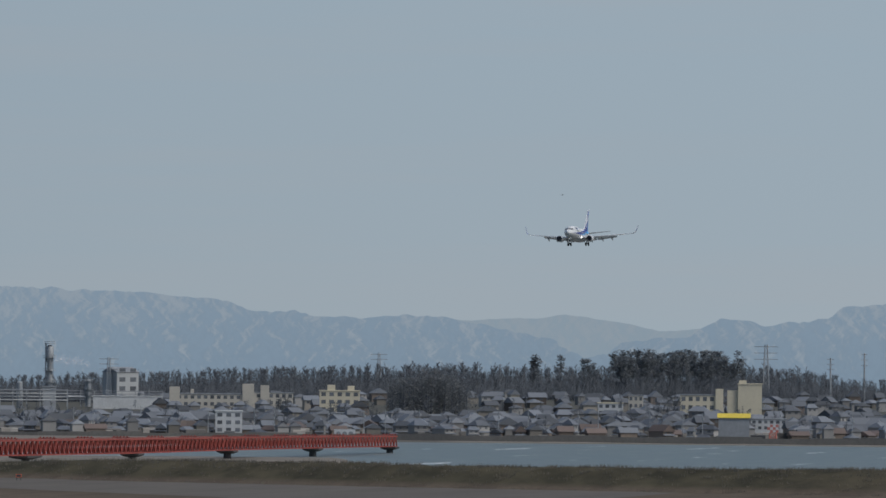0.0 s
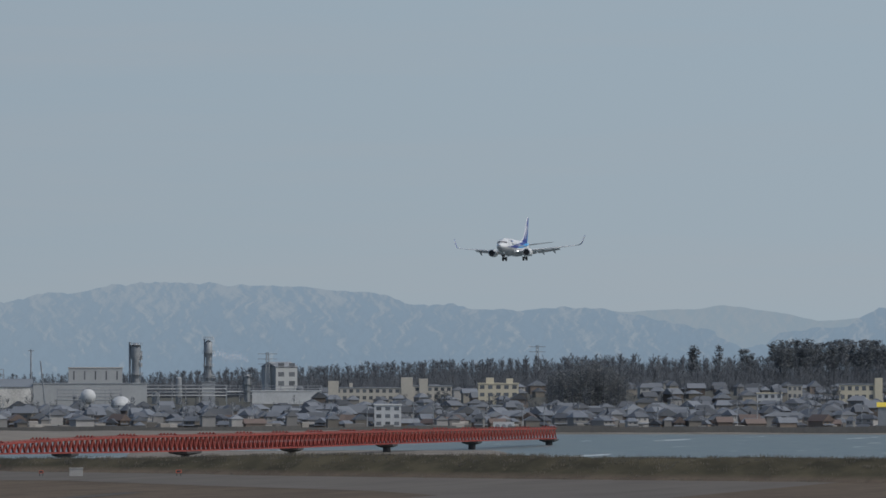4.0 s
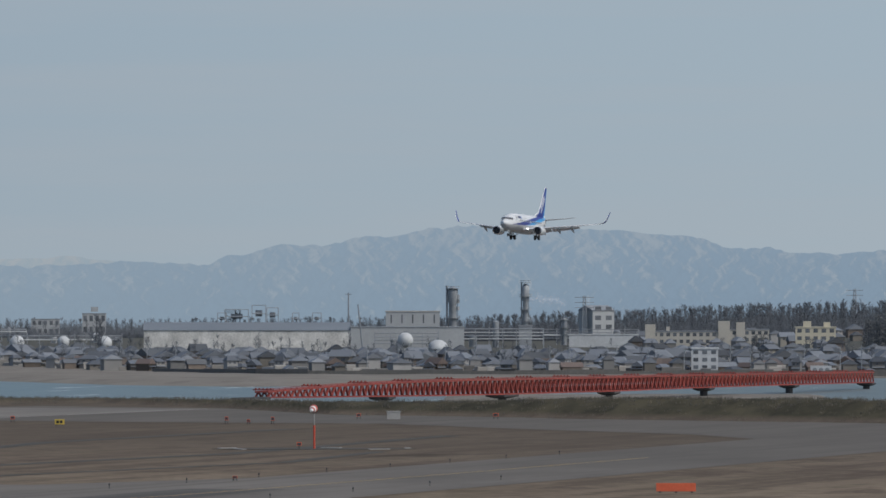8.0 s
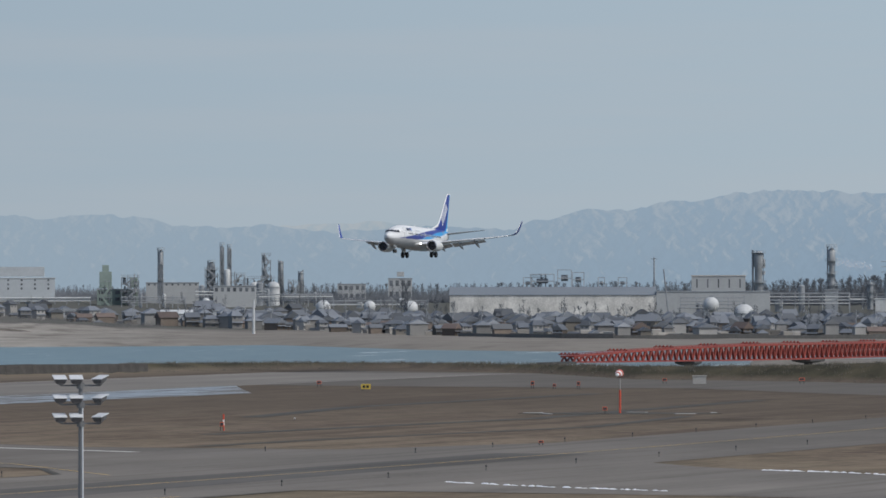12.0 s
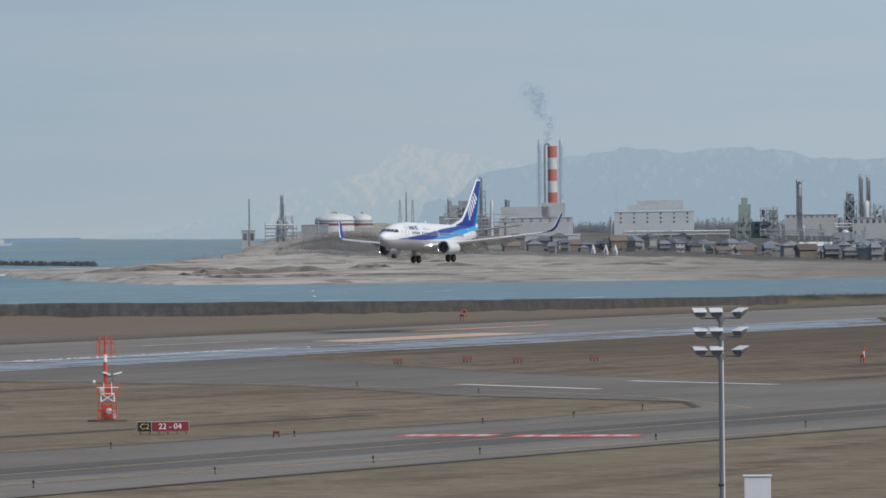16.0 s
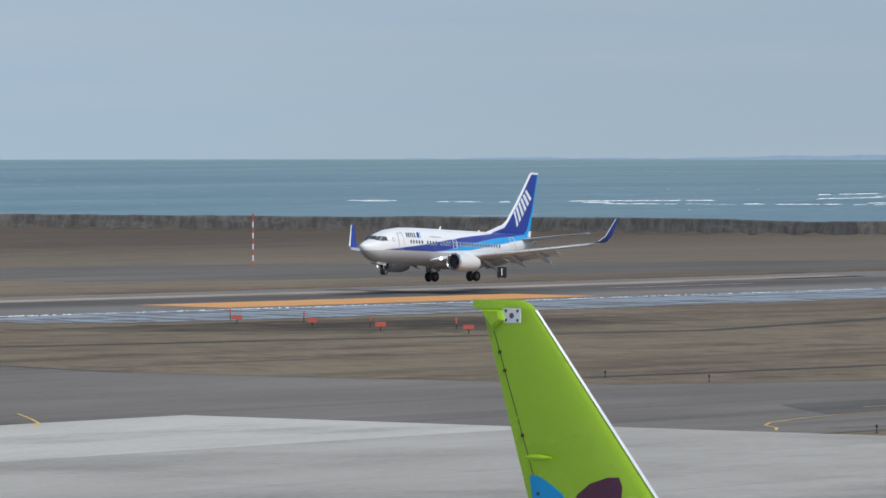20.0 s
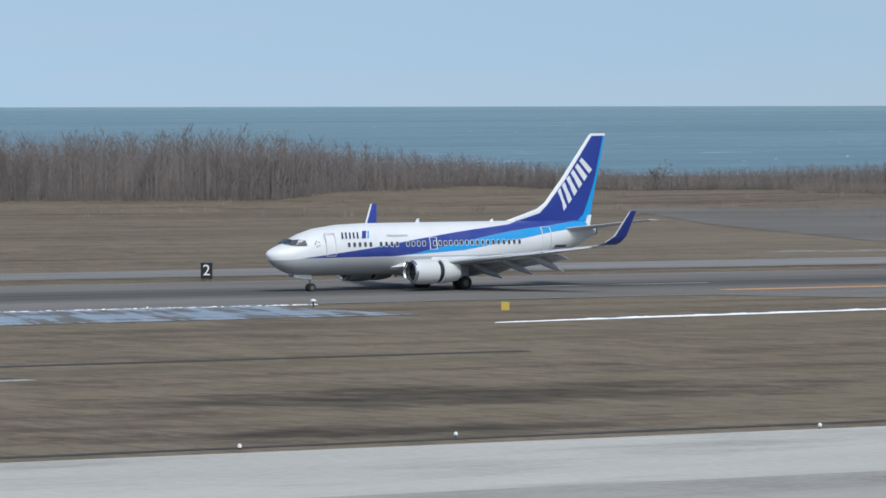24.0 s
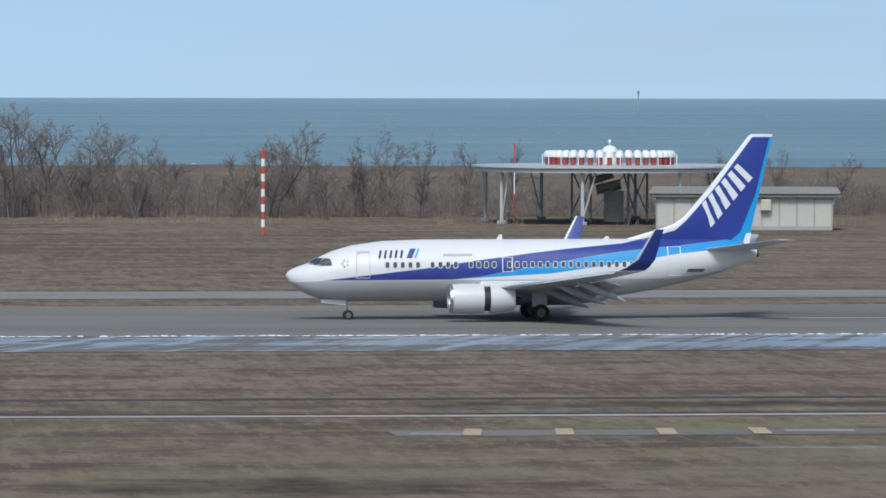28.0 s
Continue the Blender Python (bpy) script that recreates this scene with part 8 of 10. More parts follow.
steel_frame(67.5, 3390, 17.0, 19.0, 4, "dark steel structure carrying vessels among the tanks", 3, works_dark)
steel_frame(67.57, 3392, 4.6, 32.0, 7, "tall open steel frame above the tanks", 4, works_dark)
steel_frame(67.05, 3396, 7.0, 24.0, 5, "dark open steel frame round a process column", 5, works_dark)
steel_frame(66.28, 3190, 9.0, 19.5, 4, "open steel frame beside the green works building", 6, works_dark)
steel_frame(66.05, 3185, 5.5, 17.5, 3, "green-grey stair tower of the works", 7, wall_green, 0, 4)
steel_frame(61.7, 3190, 7.5, 17.5, 3, "grey steel frame on the dunes", 8, works_steel)
steel_frame(63.32, 3270, 12.0, 22.5, 4, "grey steel frame stacked with vessels and ducts", 9, works_steel)
steel_frame(67.3, 3405, 8.0, 21.0, 4, "grey steel frame behind the works hall", 10, works_steel)
steel_frame(67.82, 3390, 5.0, 17.0, 3, "small dark steel frame beside a column", 11, works_dark)
steel_frame(70.15, 2835, 7.0, 18.8, 2, "steel conveyor frame behind the warehouse ridge", 12, works_dark)

tower(72.24, 3000, 32.3, 2.8, works_steel, "grey silo tower with a wide head and side pipe", 2, 0.3)
tower(72.93, 3000, 34.0, 1.9, works_steel, "slender grey process tower with platforms", 4, 0.45)
block("works_hall", 72.93, 2995, 6.5, 12, 6, works_steel, works_steel, "small grey base house of a tower", 0, 0)
tower(66.57, 3400, 35.8, 1.5, works_steel, "slender steel column with platforms", 3, 0.2, cage=(2.8, 0.7))
tower(67.05, 3400, 28.8, 1.9, works_dark, "dark process column with platforms", 4, 0.2, cage=(4.6, 0.9))
tower(67.15, 3400, 38.3, 1.0, works_steel, "tall twin steel exhaust column", 5, 0.35, cage=(2.4, 0.94))
tower(67.22, 3400, 37.4, 1.0, works_steel, "tall twin exhaust column", 5, 0.35, cage=(2.4, 0.94))
tower(67.20, 3390, 24.5, 2.5, works_white, "white drum tower with a red band", 1, 0.0, False)
tower(67.71, 3400, 29.4, 1.4, works_steel, "steel column among the tanks", 4, 0.15, cage=(3.0, 0.7))
tower(67.90, 3400, 23.0, 1.4, works_steel, "short steel column with platforms", 4, 0.2, cage=(3.6, 0.7))
tower(63.65, 3250, 26.5, 1.15, works_white, "slim white vessel beside the stack", 0, 0, False)
tower(63.55, 3300, 39.3, 0.8, works_dark, "dark flare stack in a lattice", 5, 0.1, cage=(5.6, 0.76))
tower(61.66, 3200, 30, 0.7, works_steel, "grey process column on the dunes", 5, 0.1, cage=(2.2, 0.8))
tower(64.78, 3250, 16.8, 0.8, works_dark, "short black chimney of the works", 0, 0, False, "chimney")
tower(73.3, 3050, 16.5, 1.6, works_steel, "grey cluster column near the hall", 3, 0.1)
tower(63.8, 3320, 27, 1.2, works_steel, "grey column with platforms", 4, 0.1)
tower(63.25, 3320, 27, 1.0, works_dark, "dark pipe column of the works", 3, 0.1)


def sphere_tank(az, d, w, ztop, label, half=False):
    ztop -= d * 0.00043
    s = thing("storage_tank", spot(az, d), label, "tank")
    h = ztop - land(az, d)
    r = w / 2
    c = h - r
    prof = [(max(0.05, r * math.sin(math.pi * k / 14)), c - r * math.cos(math.pi * k / 14)) for k in range(15)]
    part("shell", turnery(new_bm(), prof, None, 24), works_white, s, "white round shell", True)
    for i in range(6):
        a = i * math.pi / 3
        part("leg", rod(new_bm(), (r * 0.85 * math.cos(a), r * 0.85 * math.sin(a), -1), (r * 0.85 * math.cos(a), r * 0.85 * math.sin(a), c), r * 0.08, n=6), works_steel, s)
    part("top_walk", box(new_bm(), -r * 0.25, r * 0.25, -r * 0.25, r * 0.25, h - 0.1, h + 0.5), works_steel, s)


for az, d, w, z in ((68.11, 3000, 7.3, 7.3), (68.55, 3000, 5.8, 7.0), (68.94, 3000, 7.2, 7.0), (71.79, 2750, 7.0, 9.3), (67.0, 2950, 4.0, 8.6)):
    sphere_tank(az, d, w, z, "white spherical gas tank on legs")
for az, d, w, z, lab in ((67.64, 3350, 6.6, 16.9, "white upright egg-topped tank"), (67.46, 3350, 5.0, 16.6, "white slim egg-topped tank"), (62.16, 3200, 20.7, 19.4, "large white domed storage tank"), (62.42, 3300, 11.5, 19.2, "smaller white domed storage tank"), (72.1, 2760, 9.0, 6.2, "low white tank among the houses")):
    s = thing("storage_tank", spot(az, d), lab, "tank")
    h, r = z - d * 0.0005 - land(az, d), w / 2
    rise = min(r * 0.9, 5.0) if d != 3200 and d != 3300 else 3.4
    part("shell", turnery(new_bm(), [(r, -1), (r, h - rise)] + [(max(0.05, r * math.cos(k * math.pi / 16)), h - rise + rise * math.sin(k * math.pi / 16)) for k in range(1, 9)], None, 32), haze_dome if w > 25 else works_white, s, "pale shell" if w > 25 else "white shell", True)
    part("rim", turnery(new_bm(), ((r, h - rise - 0.5), (r + 0.4, h - rise - 0.5), (r + 0.4, h - rise - 0.1), (r, h - rise - 0.1)), None, 32), works_steel, s)
    if d == 3200 or d == 3300:
        part("band", turnery(new_bm(), ((r, h - rise - 3.0), (r + 0.1, h - rise - 3.0), (r + 0.1, h - rise - 1.7), (r, h - rise - 1.7)), None, 32), plain("faded_red", (0.17, 0.09, 0.09), 0.8), s, "faded dark red band")
    part("roof_vent", box(new_bm(), -r * 0.15, r * 0.12, -1, 1, h - 0.3, h + 0.9), works_dark, s)


def chimney():
    s = thing("chimney", spot(64.22, 3400), "tall chimney in red and white bands with a black pipe", "chimney")
    g = land(64.22, 3400)
    z0, z1 = 22.0 - g, 54.4 - g
    part("base", turnery(new_bm(), ((3.4, -1), (3.2, z0), (0.1, z0)), None, 20), works_steel, s)
    for i in range(5):
        a, b = z0 + (z1 - z0) * i / 5, z0 + (z1 - z0) * (i + 1) / 5
        part("band", turnery(new_bm(), ((2.65, a), (2.65, b), (0.1, b)), pose(0.6, 0, 0), 20), stack_red if i % 2 == 0 else works_white, s, "", True)
    bm = rod(new_bm(), (-3.6, -1, 0), (-3.6, -1, z1), 0.6, n=8)
    for k in range(6):
        a, b = math.pi * k / 6, math.pi * (k + 1) / 6
        rod(bm, (-2.2 - 1.4 * math.cos(a), -1, z1 + 1.4 * math.sin(a)), (-2.2 - 1.4 * math.cos(b), -1, z1 + 1.4 * math.sin(b)), 0.6, n=8)
    part("pipe", bm, works_dark, s, "black bent pipe")
    for sx in (-6.6, 5.4):
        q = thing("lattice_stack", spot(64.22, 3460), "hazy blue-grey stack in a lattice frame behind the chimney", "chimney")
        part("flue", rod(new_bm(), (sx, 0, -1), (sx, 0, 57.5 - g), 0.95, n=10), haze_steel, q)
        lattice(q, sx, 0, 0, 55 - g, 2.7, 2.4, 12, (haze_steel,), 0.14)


chimney()


# pipe racks and vessels between the columns of the works
def pipe_rack(a0, a1, d, z, seed):
    rnd = random.Random(seed)
    mid = (a0 + a1) / 2
    s = thing("pipe_rack", spot(mid, d), "grey steel pipe rack with pipes and vessels", "pipe rack")
    g = land(mid, d)
    w = radians(a1 - a0) * d
    n = max(3, int(w / 6))
    for i in range(n + 1):
        x = -w / 2 + w * i / n
        part("post", bar(new_bm(), (x, 0, -1), (x, 0, z - g + rnd.uniform(-0.5, 1.5)), 0.4), works_steel, s)
    for k in range(4):
        zz = (z - g) * (0.45 + 0.17 * k)
        part("pipe", rod(new_bm(), (-w / 2, rnd.uniform(-1, 1), zz), (w / 2, rnd.uniform(-1, 1), zz), rnd.uniform(0.15, 0.4), n=6), rnd.choice((works_steel, works_white, works_dark)), s)
    for k in range(max(2, int(w / 14))):
        x, r = rnd.uniform(-w / 2, w / 2), rnd.uniform(0.8, 1.9)
        h = (z - g) * rnd.uniform(0.6, 1.5)
        part("vessel", turnery(new_bm(), ((r, -1), (r, h - r * 0.5), (r * 0.6, h - r * 0.1), (0.05, h)), pose(x, 3, 0), 10), rnd.choice((works_white, works_steel, works_dark, works_steel)), s, "", True)


for a0, a1, d, z, sd in ((63.0, 63.5, 3180, 9.5, 1), (64.9, 65.9, 3150, 7.0, 2), (66.2, 66.8, 3120, 7.5, 3), (66.9, 67.6, 3330, 11.5, 4), (67.5, 68.2, 3250, 8.5, 5), (68.1, 69.1, 3120, 5.5, 6), (71.5, 72.1, 2780, 8.0, 7), (72.2, 73.1, 2950, 9.5, 8), (73.1, 74.0, 3050, 9.0, 9), (61.5, 61.8, 3180, 12.5, 10), (63.2, 63.9, 3260, 17.0, 11)):
    pipe_rack(a0, a1, d, z, sd)
# boats wrapped in white sheets on the bank
for az, z in ((64.61, 1.4), (64.73, 2.1), (64.82, 1.8)):
    wb = thing("wrapped_boat", spot(az, 2480), "narrow upright boat wrapped in white sheets", "boat", "wrapped boats on the bank")
    part("cover", turnery(new_bm(), ((0.9, -0.5), (1.1, 0.6), (0.8, 2.2), (0.35, 3.6), (0.05, 4.3)), pose(0, 0, 0, 0, 0, 0) @ Matrix.Diagonal((1.0, 0.7, 1.0, 1.0)), 9), works_white, wb, "", True)
    part("opening", box(new_bm(), -0.25, 0.2, -0.85, -0.6, 0.2, 2.0), pane_dark, wb)


def mast(az, d, ztop, w, label, lat=True, mat=None, arms=0):
    ztop -= d * 0.0006
    s = thing("lattice_mast" if lat else "pole", spot(az, d), label, "mast")
    h = ztop - land(az, d)
    if lat:
        lattice(s, 0, 0, -1, h, w, w * 0.35, 10, (mat or works_steel,), max(0.14, w * 0.06))
    else:
        part("shaft", rod(new_bm(), (0, 0, -1), (0, 0, h), w / 2, w / 3, 8), mat or works_dark, s)
    for k in range(arms):
        z = h * (0.97 - 0.11 * k)
        part("arm", bar(new_bm(), (-w * 1.6, 0, z), (w * 1.6, 0, z), 0.3), mat or works_steel, s)
    return s


mast(79.72, 3300, 38.3, 4.0, "tall grey power pylon above the trees", arms=3)
mast(73.49, 3200, 27.9, 3.2, "grey power pylon beside the works", arms=3)
mast(76.05, 3500, 33, 3.0, "power pylon among the trees", arms=2)
mast(80.33, 3300, 31.5, 1.2, "telephone mast with antennas", False, works_steel, 3)
mast(80.65, 3300, 34.4, 1.1, "slim telephone mast with antennas", False, works_steel, 3)
mast(71.25, 2850, 28.2, 0.9, "tall thin pole with a forked top", False, works_dark, 1)
mast(61.35, 3200, 27.7, 1.1, "dark mast on the dunes", False, works_dark)
mast(62.84, 3200, 30.5, 1.0, "tall thin dark flare mast", False, works_dark)
mast(62.78, 3200, 26.5, 1.8, "lattice mast beside the flare", True, works_steel)
mast(62.9, 3200, 26.5, 1.8, "lattice mast beside the flare", True, works_steel)
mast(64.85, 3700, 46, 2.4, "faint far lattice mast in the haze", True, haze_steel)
mast(67.45, 2150, 10.4, 1.1, "white round post on the river bank", False, works_white)
mast(77.2, 3400, 27, 0.7, "thin aerial above the trees", False, works_dark, 1)
mast(62.0, 3150, 16, 0.8, "short dark pole on the dunes", False, works_dark)
lp = mast(71.39, 2700, 22.4, 0.8, "leaning dark crane boom", False, works_dark)
lp.matrix_basis = lp.matrix_basis @ pose(0, 0, 0, 0, -6, 0)
ck = thing("checkered_ball", spot(79.79, 1945), "red and white checkered marker on a red frame", "marker")
hk = 2.6 - land(79.79, 1945)
lattice(ck, 0, 0, -0.5, hk - 2.6, 2.4, 2.0, 3, (stack_red,), 0.2)
for i in range(4):
    for j in range(3):
        part("panel", box(new_bm(), -1.8 + 0.9 * i, -0.9 + 0.9 * i, -0.3, 0.3, hk - 2.6 + 0.87 * j, hk - 2.6 + 0.87 * (j + 1)), stack_red if (i + j) % 2 else works_white, ck)
bb = thing("billboard", spot(75.73, 1958), "white billboard with three dark round marks", "billboard")
part("board", box(new_bm(), -3.4, 3.4, 0, 0.4, 0.2, 3.0), works_white, bb)
for k in (-2, 0, 2):
    part("mark", turnery(new_bm(), ((0.05, 0), (0.75, 0), (0.75, 0.08), (0.05, 0.08)), pose(k, -0.02, 1.6, 90, 0, 0), 12), works_dark, bb)
    part("leg", bar(new_bm(), (k, 0.2, -0.5), (k, 0.2, 0.3), 0.2), works_steel, bb)
# river wall below the town
wallm = plain("river_wall", (0.13, 0.125, 0.115), 0.9, 0, 0.25, 0.1)
for k in range(26):
    a0, a1 = 69.4 + 0.49 * k, 69.4 + 0.49 * (k + 1)
    bm = new_bm()
    pa, pb = at(a0, lerp(FRONT, a0) - 14), at(a1, lerp(FRONT, a1) - 14)
    zt = -1.9 + 0.25 * (k % 3)
    bar(bm, (*pa, zt - 1.2), (*pb, zt - 1.2), 0.8, 2.4)
    tagged(ob_of("wall_river", bm, wallm), "dark concrete river wall", "wall", kind="structure")


def car(az, d, mat, label):
    s = thing("car", spot(az, d), label, "car")
    part("body", box(new_bm(), -2.1, 2.1, 0, 1.7, 0.35, 1.0, None, 0.12), mat, s)
    part("cabin", skin(new_bm(), [[(-1.7, 0.1, 1.0), (1.2, 0.1, 1.0), (1.2, 1.6, 1.0), (-1.7, 1.6, 1.0)], [(-1.5, 0.25, 1.75), (0.7, 0.25, 1.75), (0.7, 1.45, 1.75), (-1.5, 1.45, 1.75)]]), pane_dark, s)
    for x in (-1.3, 1.3):
        for y in (0.1, 1.6):
            part("wheel", turnery(new_bm(), ((0.05, -0.1), (0.32, -0.1), (0.32, 0.1), (0.05, 0.1)), pose(x, y, 0.32, 90, 0, 0), 10), rubber, s)


for az, m, lab in ((78.57, works_white, "white parked car on the river road"), (78.72, works_white, "white parked van on the river road"), (79.2, works_steel, "grey parked car on the river road"), (80.2, works_white, "white parked car on the river road"), (77.9, works_dark, "dark parked car on the river road")):
    car(az, lerp(FRONT, az) - 9, m, lab)


def excavator():
    s = thing("excavator", spot(60.95, 2420), "dark excavator on the sand dune", "excavator")
    part("track", box(new_bm(), -2.2, 2.2, -1.6, -0.9, 0, 0.9, None, 0.2), works_dark, s)
    part("track", box(new_bm(), -2.2, 2.2, 0.9, 1.6, 0, 0.9, None, 0.2), works_dark, s)
    part("cab", box(new_bm(), -1.8, 1.6, -1.3, 1.3, 0.9, 2.9, None, 0.1), works_dark, s)
    b = part("boom", bar(bar(new_bm(), (1.2, 0, 2.2), (3.8, 0, 4.6), 0.45), (3.8, 0, 4.6), (5.6, 0, 2.4), 0.35), works_dark, s)
    part("bucket", box(new_bm(), 5.0, 6.1, -0.6, 0.6, 1.5, 2.5, None, 0.1), works_dark, b)


excavator()


# ---- at sea ----
def rocks(name, path, size, count, seed, mat, label, z=-5.2):
    rnd = random.Random(seed)
    vs, fs = [], []
    for i in range(count):
        u = rnd.random() * (len(path) - 1)
        k = int(u)
        f = u - k
        az, d = path[k][0] + (path[k + 1][0] - path[k][0]) * f, path[k][1] + (path[k + 1][1] - path[k][1]) * f
        x, y = at(az, d + rnd.uniform(-6, 6))
        r = size * rnd.uniform(0.4, 1.2)
        b = len(vs)
        for dx, dy, dz in ((1, 0, 0), (0, 1, 0), (-1, 0, 0), (0, -1, 0), (0.5, 0.4, 0.9), (-0.4, -0.5, 0.8)):
            vs.append((x + r * dx * rnd.uniform(0.7, 1.3), y + r * dy * rnd.uniform(0.7, 1.3), z + 5.1 * max(0, (d - 1300) / 3600) + r * (dz + 0.25)))
        for t in ((0, 1, 4), (1, 2, 4), (2, 5, 4), (2, 3, 5), (3, 0, 5), (0, 4, 5)):
            fs.append([b + j for j in t])
    me = bpy.data.meshes.new(name)
    me.from_pydata(vs, [], fs)
    me.materials.append(mat)
    tagged(new(name, me), label, "breakwater", kind="stuff")


rock_dark = plain("wet_rock", (0.06, 0.06, 0.058), 0.8, 0, 0.3, 0.2)
rocks("breakwater", ((57.95, 2650), (58.6, 2620), (59.3, 2560), (59.9, 2500)), 1.7, 420, 3, rock_dark, "dark broken breakwater of concrete blocks")
rocks("breakwater", ((60.6, 2030), (61.5, 2080)), 0.9, 60, 5, rock_dark, "dark driftwood and rocks on the beach", -4.4)
jt = thing("jetty", pose(0, 0, 0), "long far grey harbour jetty", "jetty")
for a0, a1, d, z0, z1 in ((58.35, 60.1, 4450, -8, -2.0), (58.95, 59.75, 4440, -2.1, -0.9), (60.3, 61.6, 4500, -8, -0.5)):
    p0, p1 = at(a0, d), at(a1, d)
    # mole colour blued to stand for the haze before it
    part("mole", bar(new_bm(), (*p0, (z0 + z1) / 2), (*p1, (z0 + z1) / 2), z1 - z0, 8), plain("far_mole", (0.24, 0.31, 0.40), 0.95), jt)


def boat(az, d, length, label, zw):
    x, y = at(az, d)
    s = thing("ship", pose(x, y, zw, 0, 0, -az), label, "ship")
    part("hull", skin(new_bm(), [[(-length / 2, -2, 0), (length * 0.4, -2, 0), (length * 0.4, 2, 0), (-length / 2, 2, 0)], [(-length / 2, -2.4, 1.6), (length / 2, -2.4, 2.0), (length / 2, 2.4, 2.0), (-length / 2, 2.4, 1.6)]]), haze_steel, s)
    part("bridge", box(new_bm(), -length * 0.1, length * 0.14, -1.6, 1.6, 1.6, 4.2, None, 0.1), works_white, s, "white bridge house")
    part("ship_mast", rod(new_bm(), (0, 0, 4), (0, 0, 6.4), 0.2, n=6), works_white, s)


boat(39.3, 4780, 22, "small white ship on the horizon", 0.0)
boat(59.0, 4000, 16, "small dark fishing boat", -1.3)
bx, by = at(8.5, 3000)
bc = thing("sea_beacon", pose(bx, by, -2.6), "slim beacon tower standing in the sea", "beacon")
part("caisson", rod(new_bm(), (0, 0, -2), (0, 0, 6.2), 0.4, n=8), works_steel, bc)
part("tower", rod(new_bm(), (0, 0, 6.2), (0, 0, 12.0), 0.3, n=8), works_steel, bc)
part("lantern", turnery(new_bm(), ((0.55, 11.2), (0.6, 11.4), (0.6, 12.6), (0.05, 13.0)), None, 10), works_dark, bc)


# ---- trees ----
def rods_mesh(name, segs, mats):
    """One mesh of thin three-sided tapering rods: (ax, ay, az, bx, by, bz, ra, rb, material)."""
    s = np.array(segs, dtype=float)
    a, b = s[:, 0:3], s[:, 3:6]
    t = b - a
    t /= np.maximum(np.linalg.norm(t, axis=1), 1e-6)[:, None]
    ref = np.where(np.abs(t[:, 2:3]) > 0.9, np.array([[1.0, 0, 0]]), np.array([[0, 0, 1.0]]))
    u = np.cross(t, ref)
    u /= np.maximum(np.linalg.norm(u, axis=1), 1e-6)[:, None]
    v = np.cross(t, u)
    tip = s[:, 7] < 0.3 * s[:, 6]
    rings = []
    for end, r in ((a, s[:, 6:7]), (b, s[:, 7:8])):
        rings.append(np.stack([end + (u * math.cos(2.094 * k) + v * math.sin(2.094 * k)) * r for k in range(3)], axis=1))
    full, thin = np.nonzero(~tip)[0], np.nonzero(tip)[0]
    nf, nt = len(full), len(thin)
    vs = np.concatenate([np.concatenate([rings[0][full], rings[1][full]], axis=1).reshape(-1, 3), np.concatenate([rings[0][thin], b[thin][:, None]], axis=1).reshape(-1, 3)])
    fb, tb = np.arange(nf)[:, None] * 6, nf * 6 + np.arange(nt)[:, None] * 4
    quads = np.stack([np.concatenate([fb + i, fb + (i + 1) % 3, fb + 3 + (i + 1) % 3, fb + 3 + i], axis=1) for i in range(3)], axis=1).reshape(-1)
    tris = np.stack([np.concatenate([tb + i, tb + (i + 1) % 3, tb + 3], axis=1) for i in range(3)], axis=1).reshape(-1)
    me = bpy.data.meshes.new(name)
    me.vertices.add(len(vs))
    me.vertices.foreach_set("co", vs.reshape(-1))
    me.loops.add(len(quads) + len(tris))
    me.loops.foreach_set("vertex_index", np.concatenate([quads, tris]).astype(np.int32))
    me.polygons.add(nf * 3 + nt * 3)
    me.polygons.foreach_set("loop_start", np.concatenate([np.arange(nf * 3) * 4, nf * 12 + np.arange(nt * 3) * 3]).astype(np.int32))
    me.polygons.foreach_set("material_index", np.concatenate([np.repeat(s[full, 8], 3), np.repeat(s[thin, 8], 3)]).astype(np.int32))
    me.update(calc_edges=True)
    for m in mats:
        me.materials.append(m)
    return me


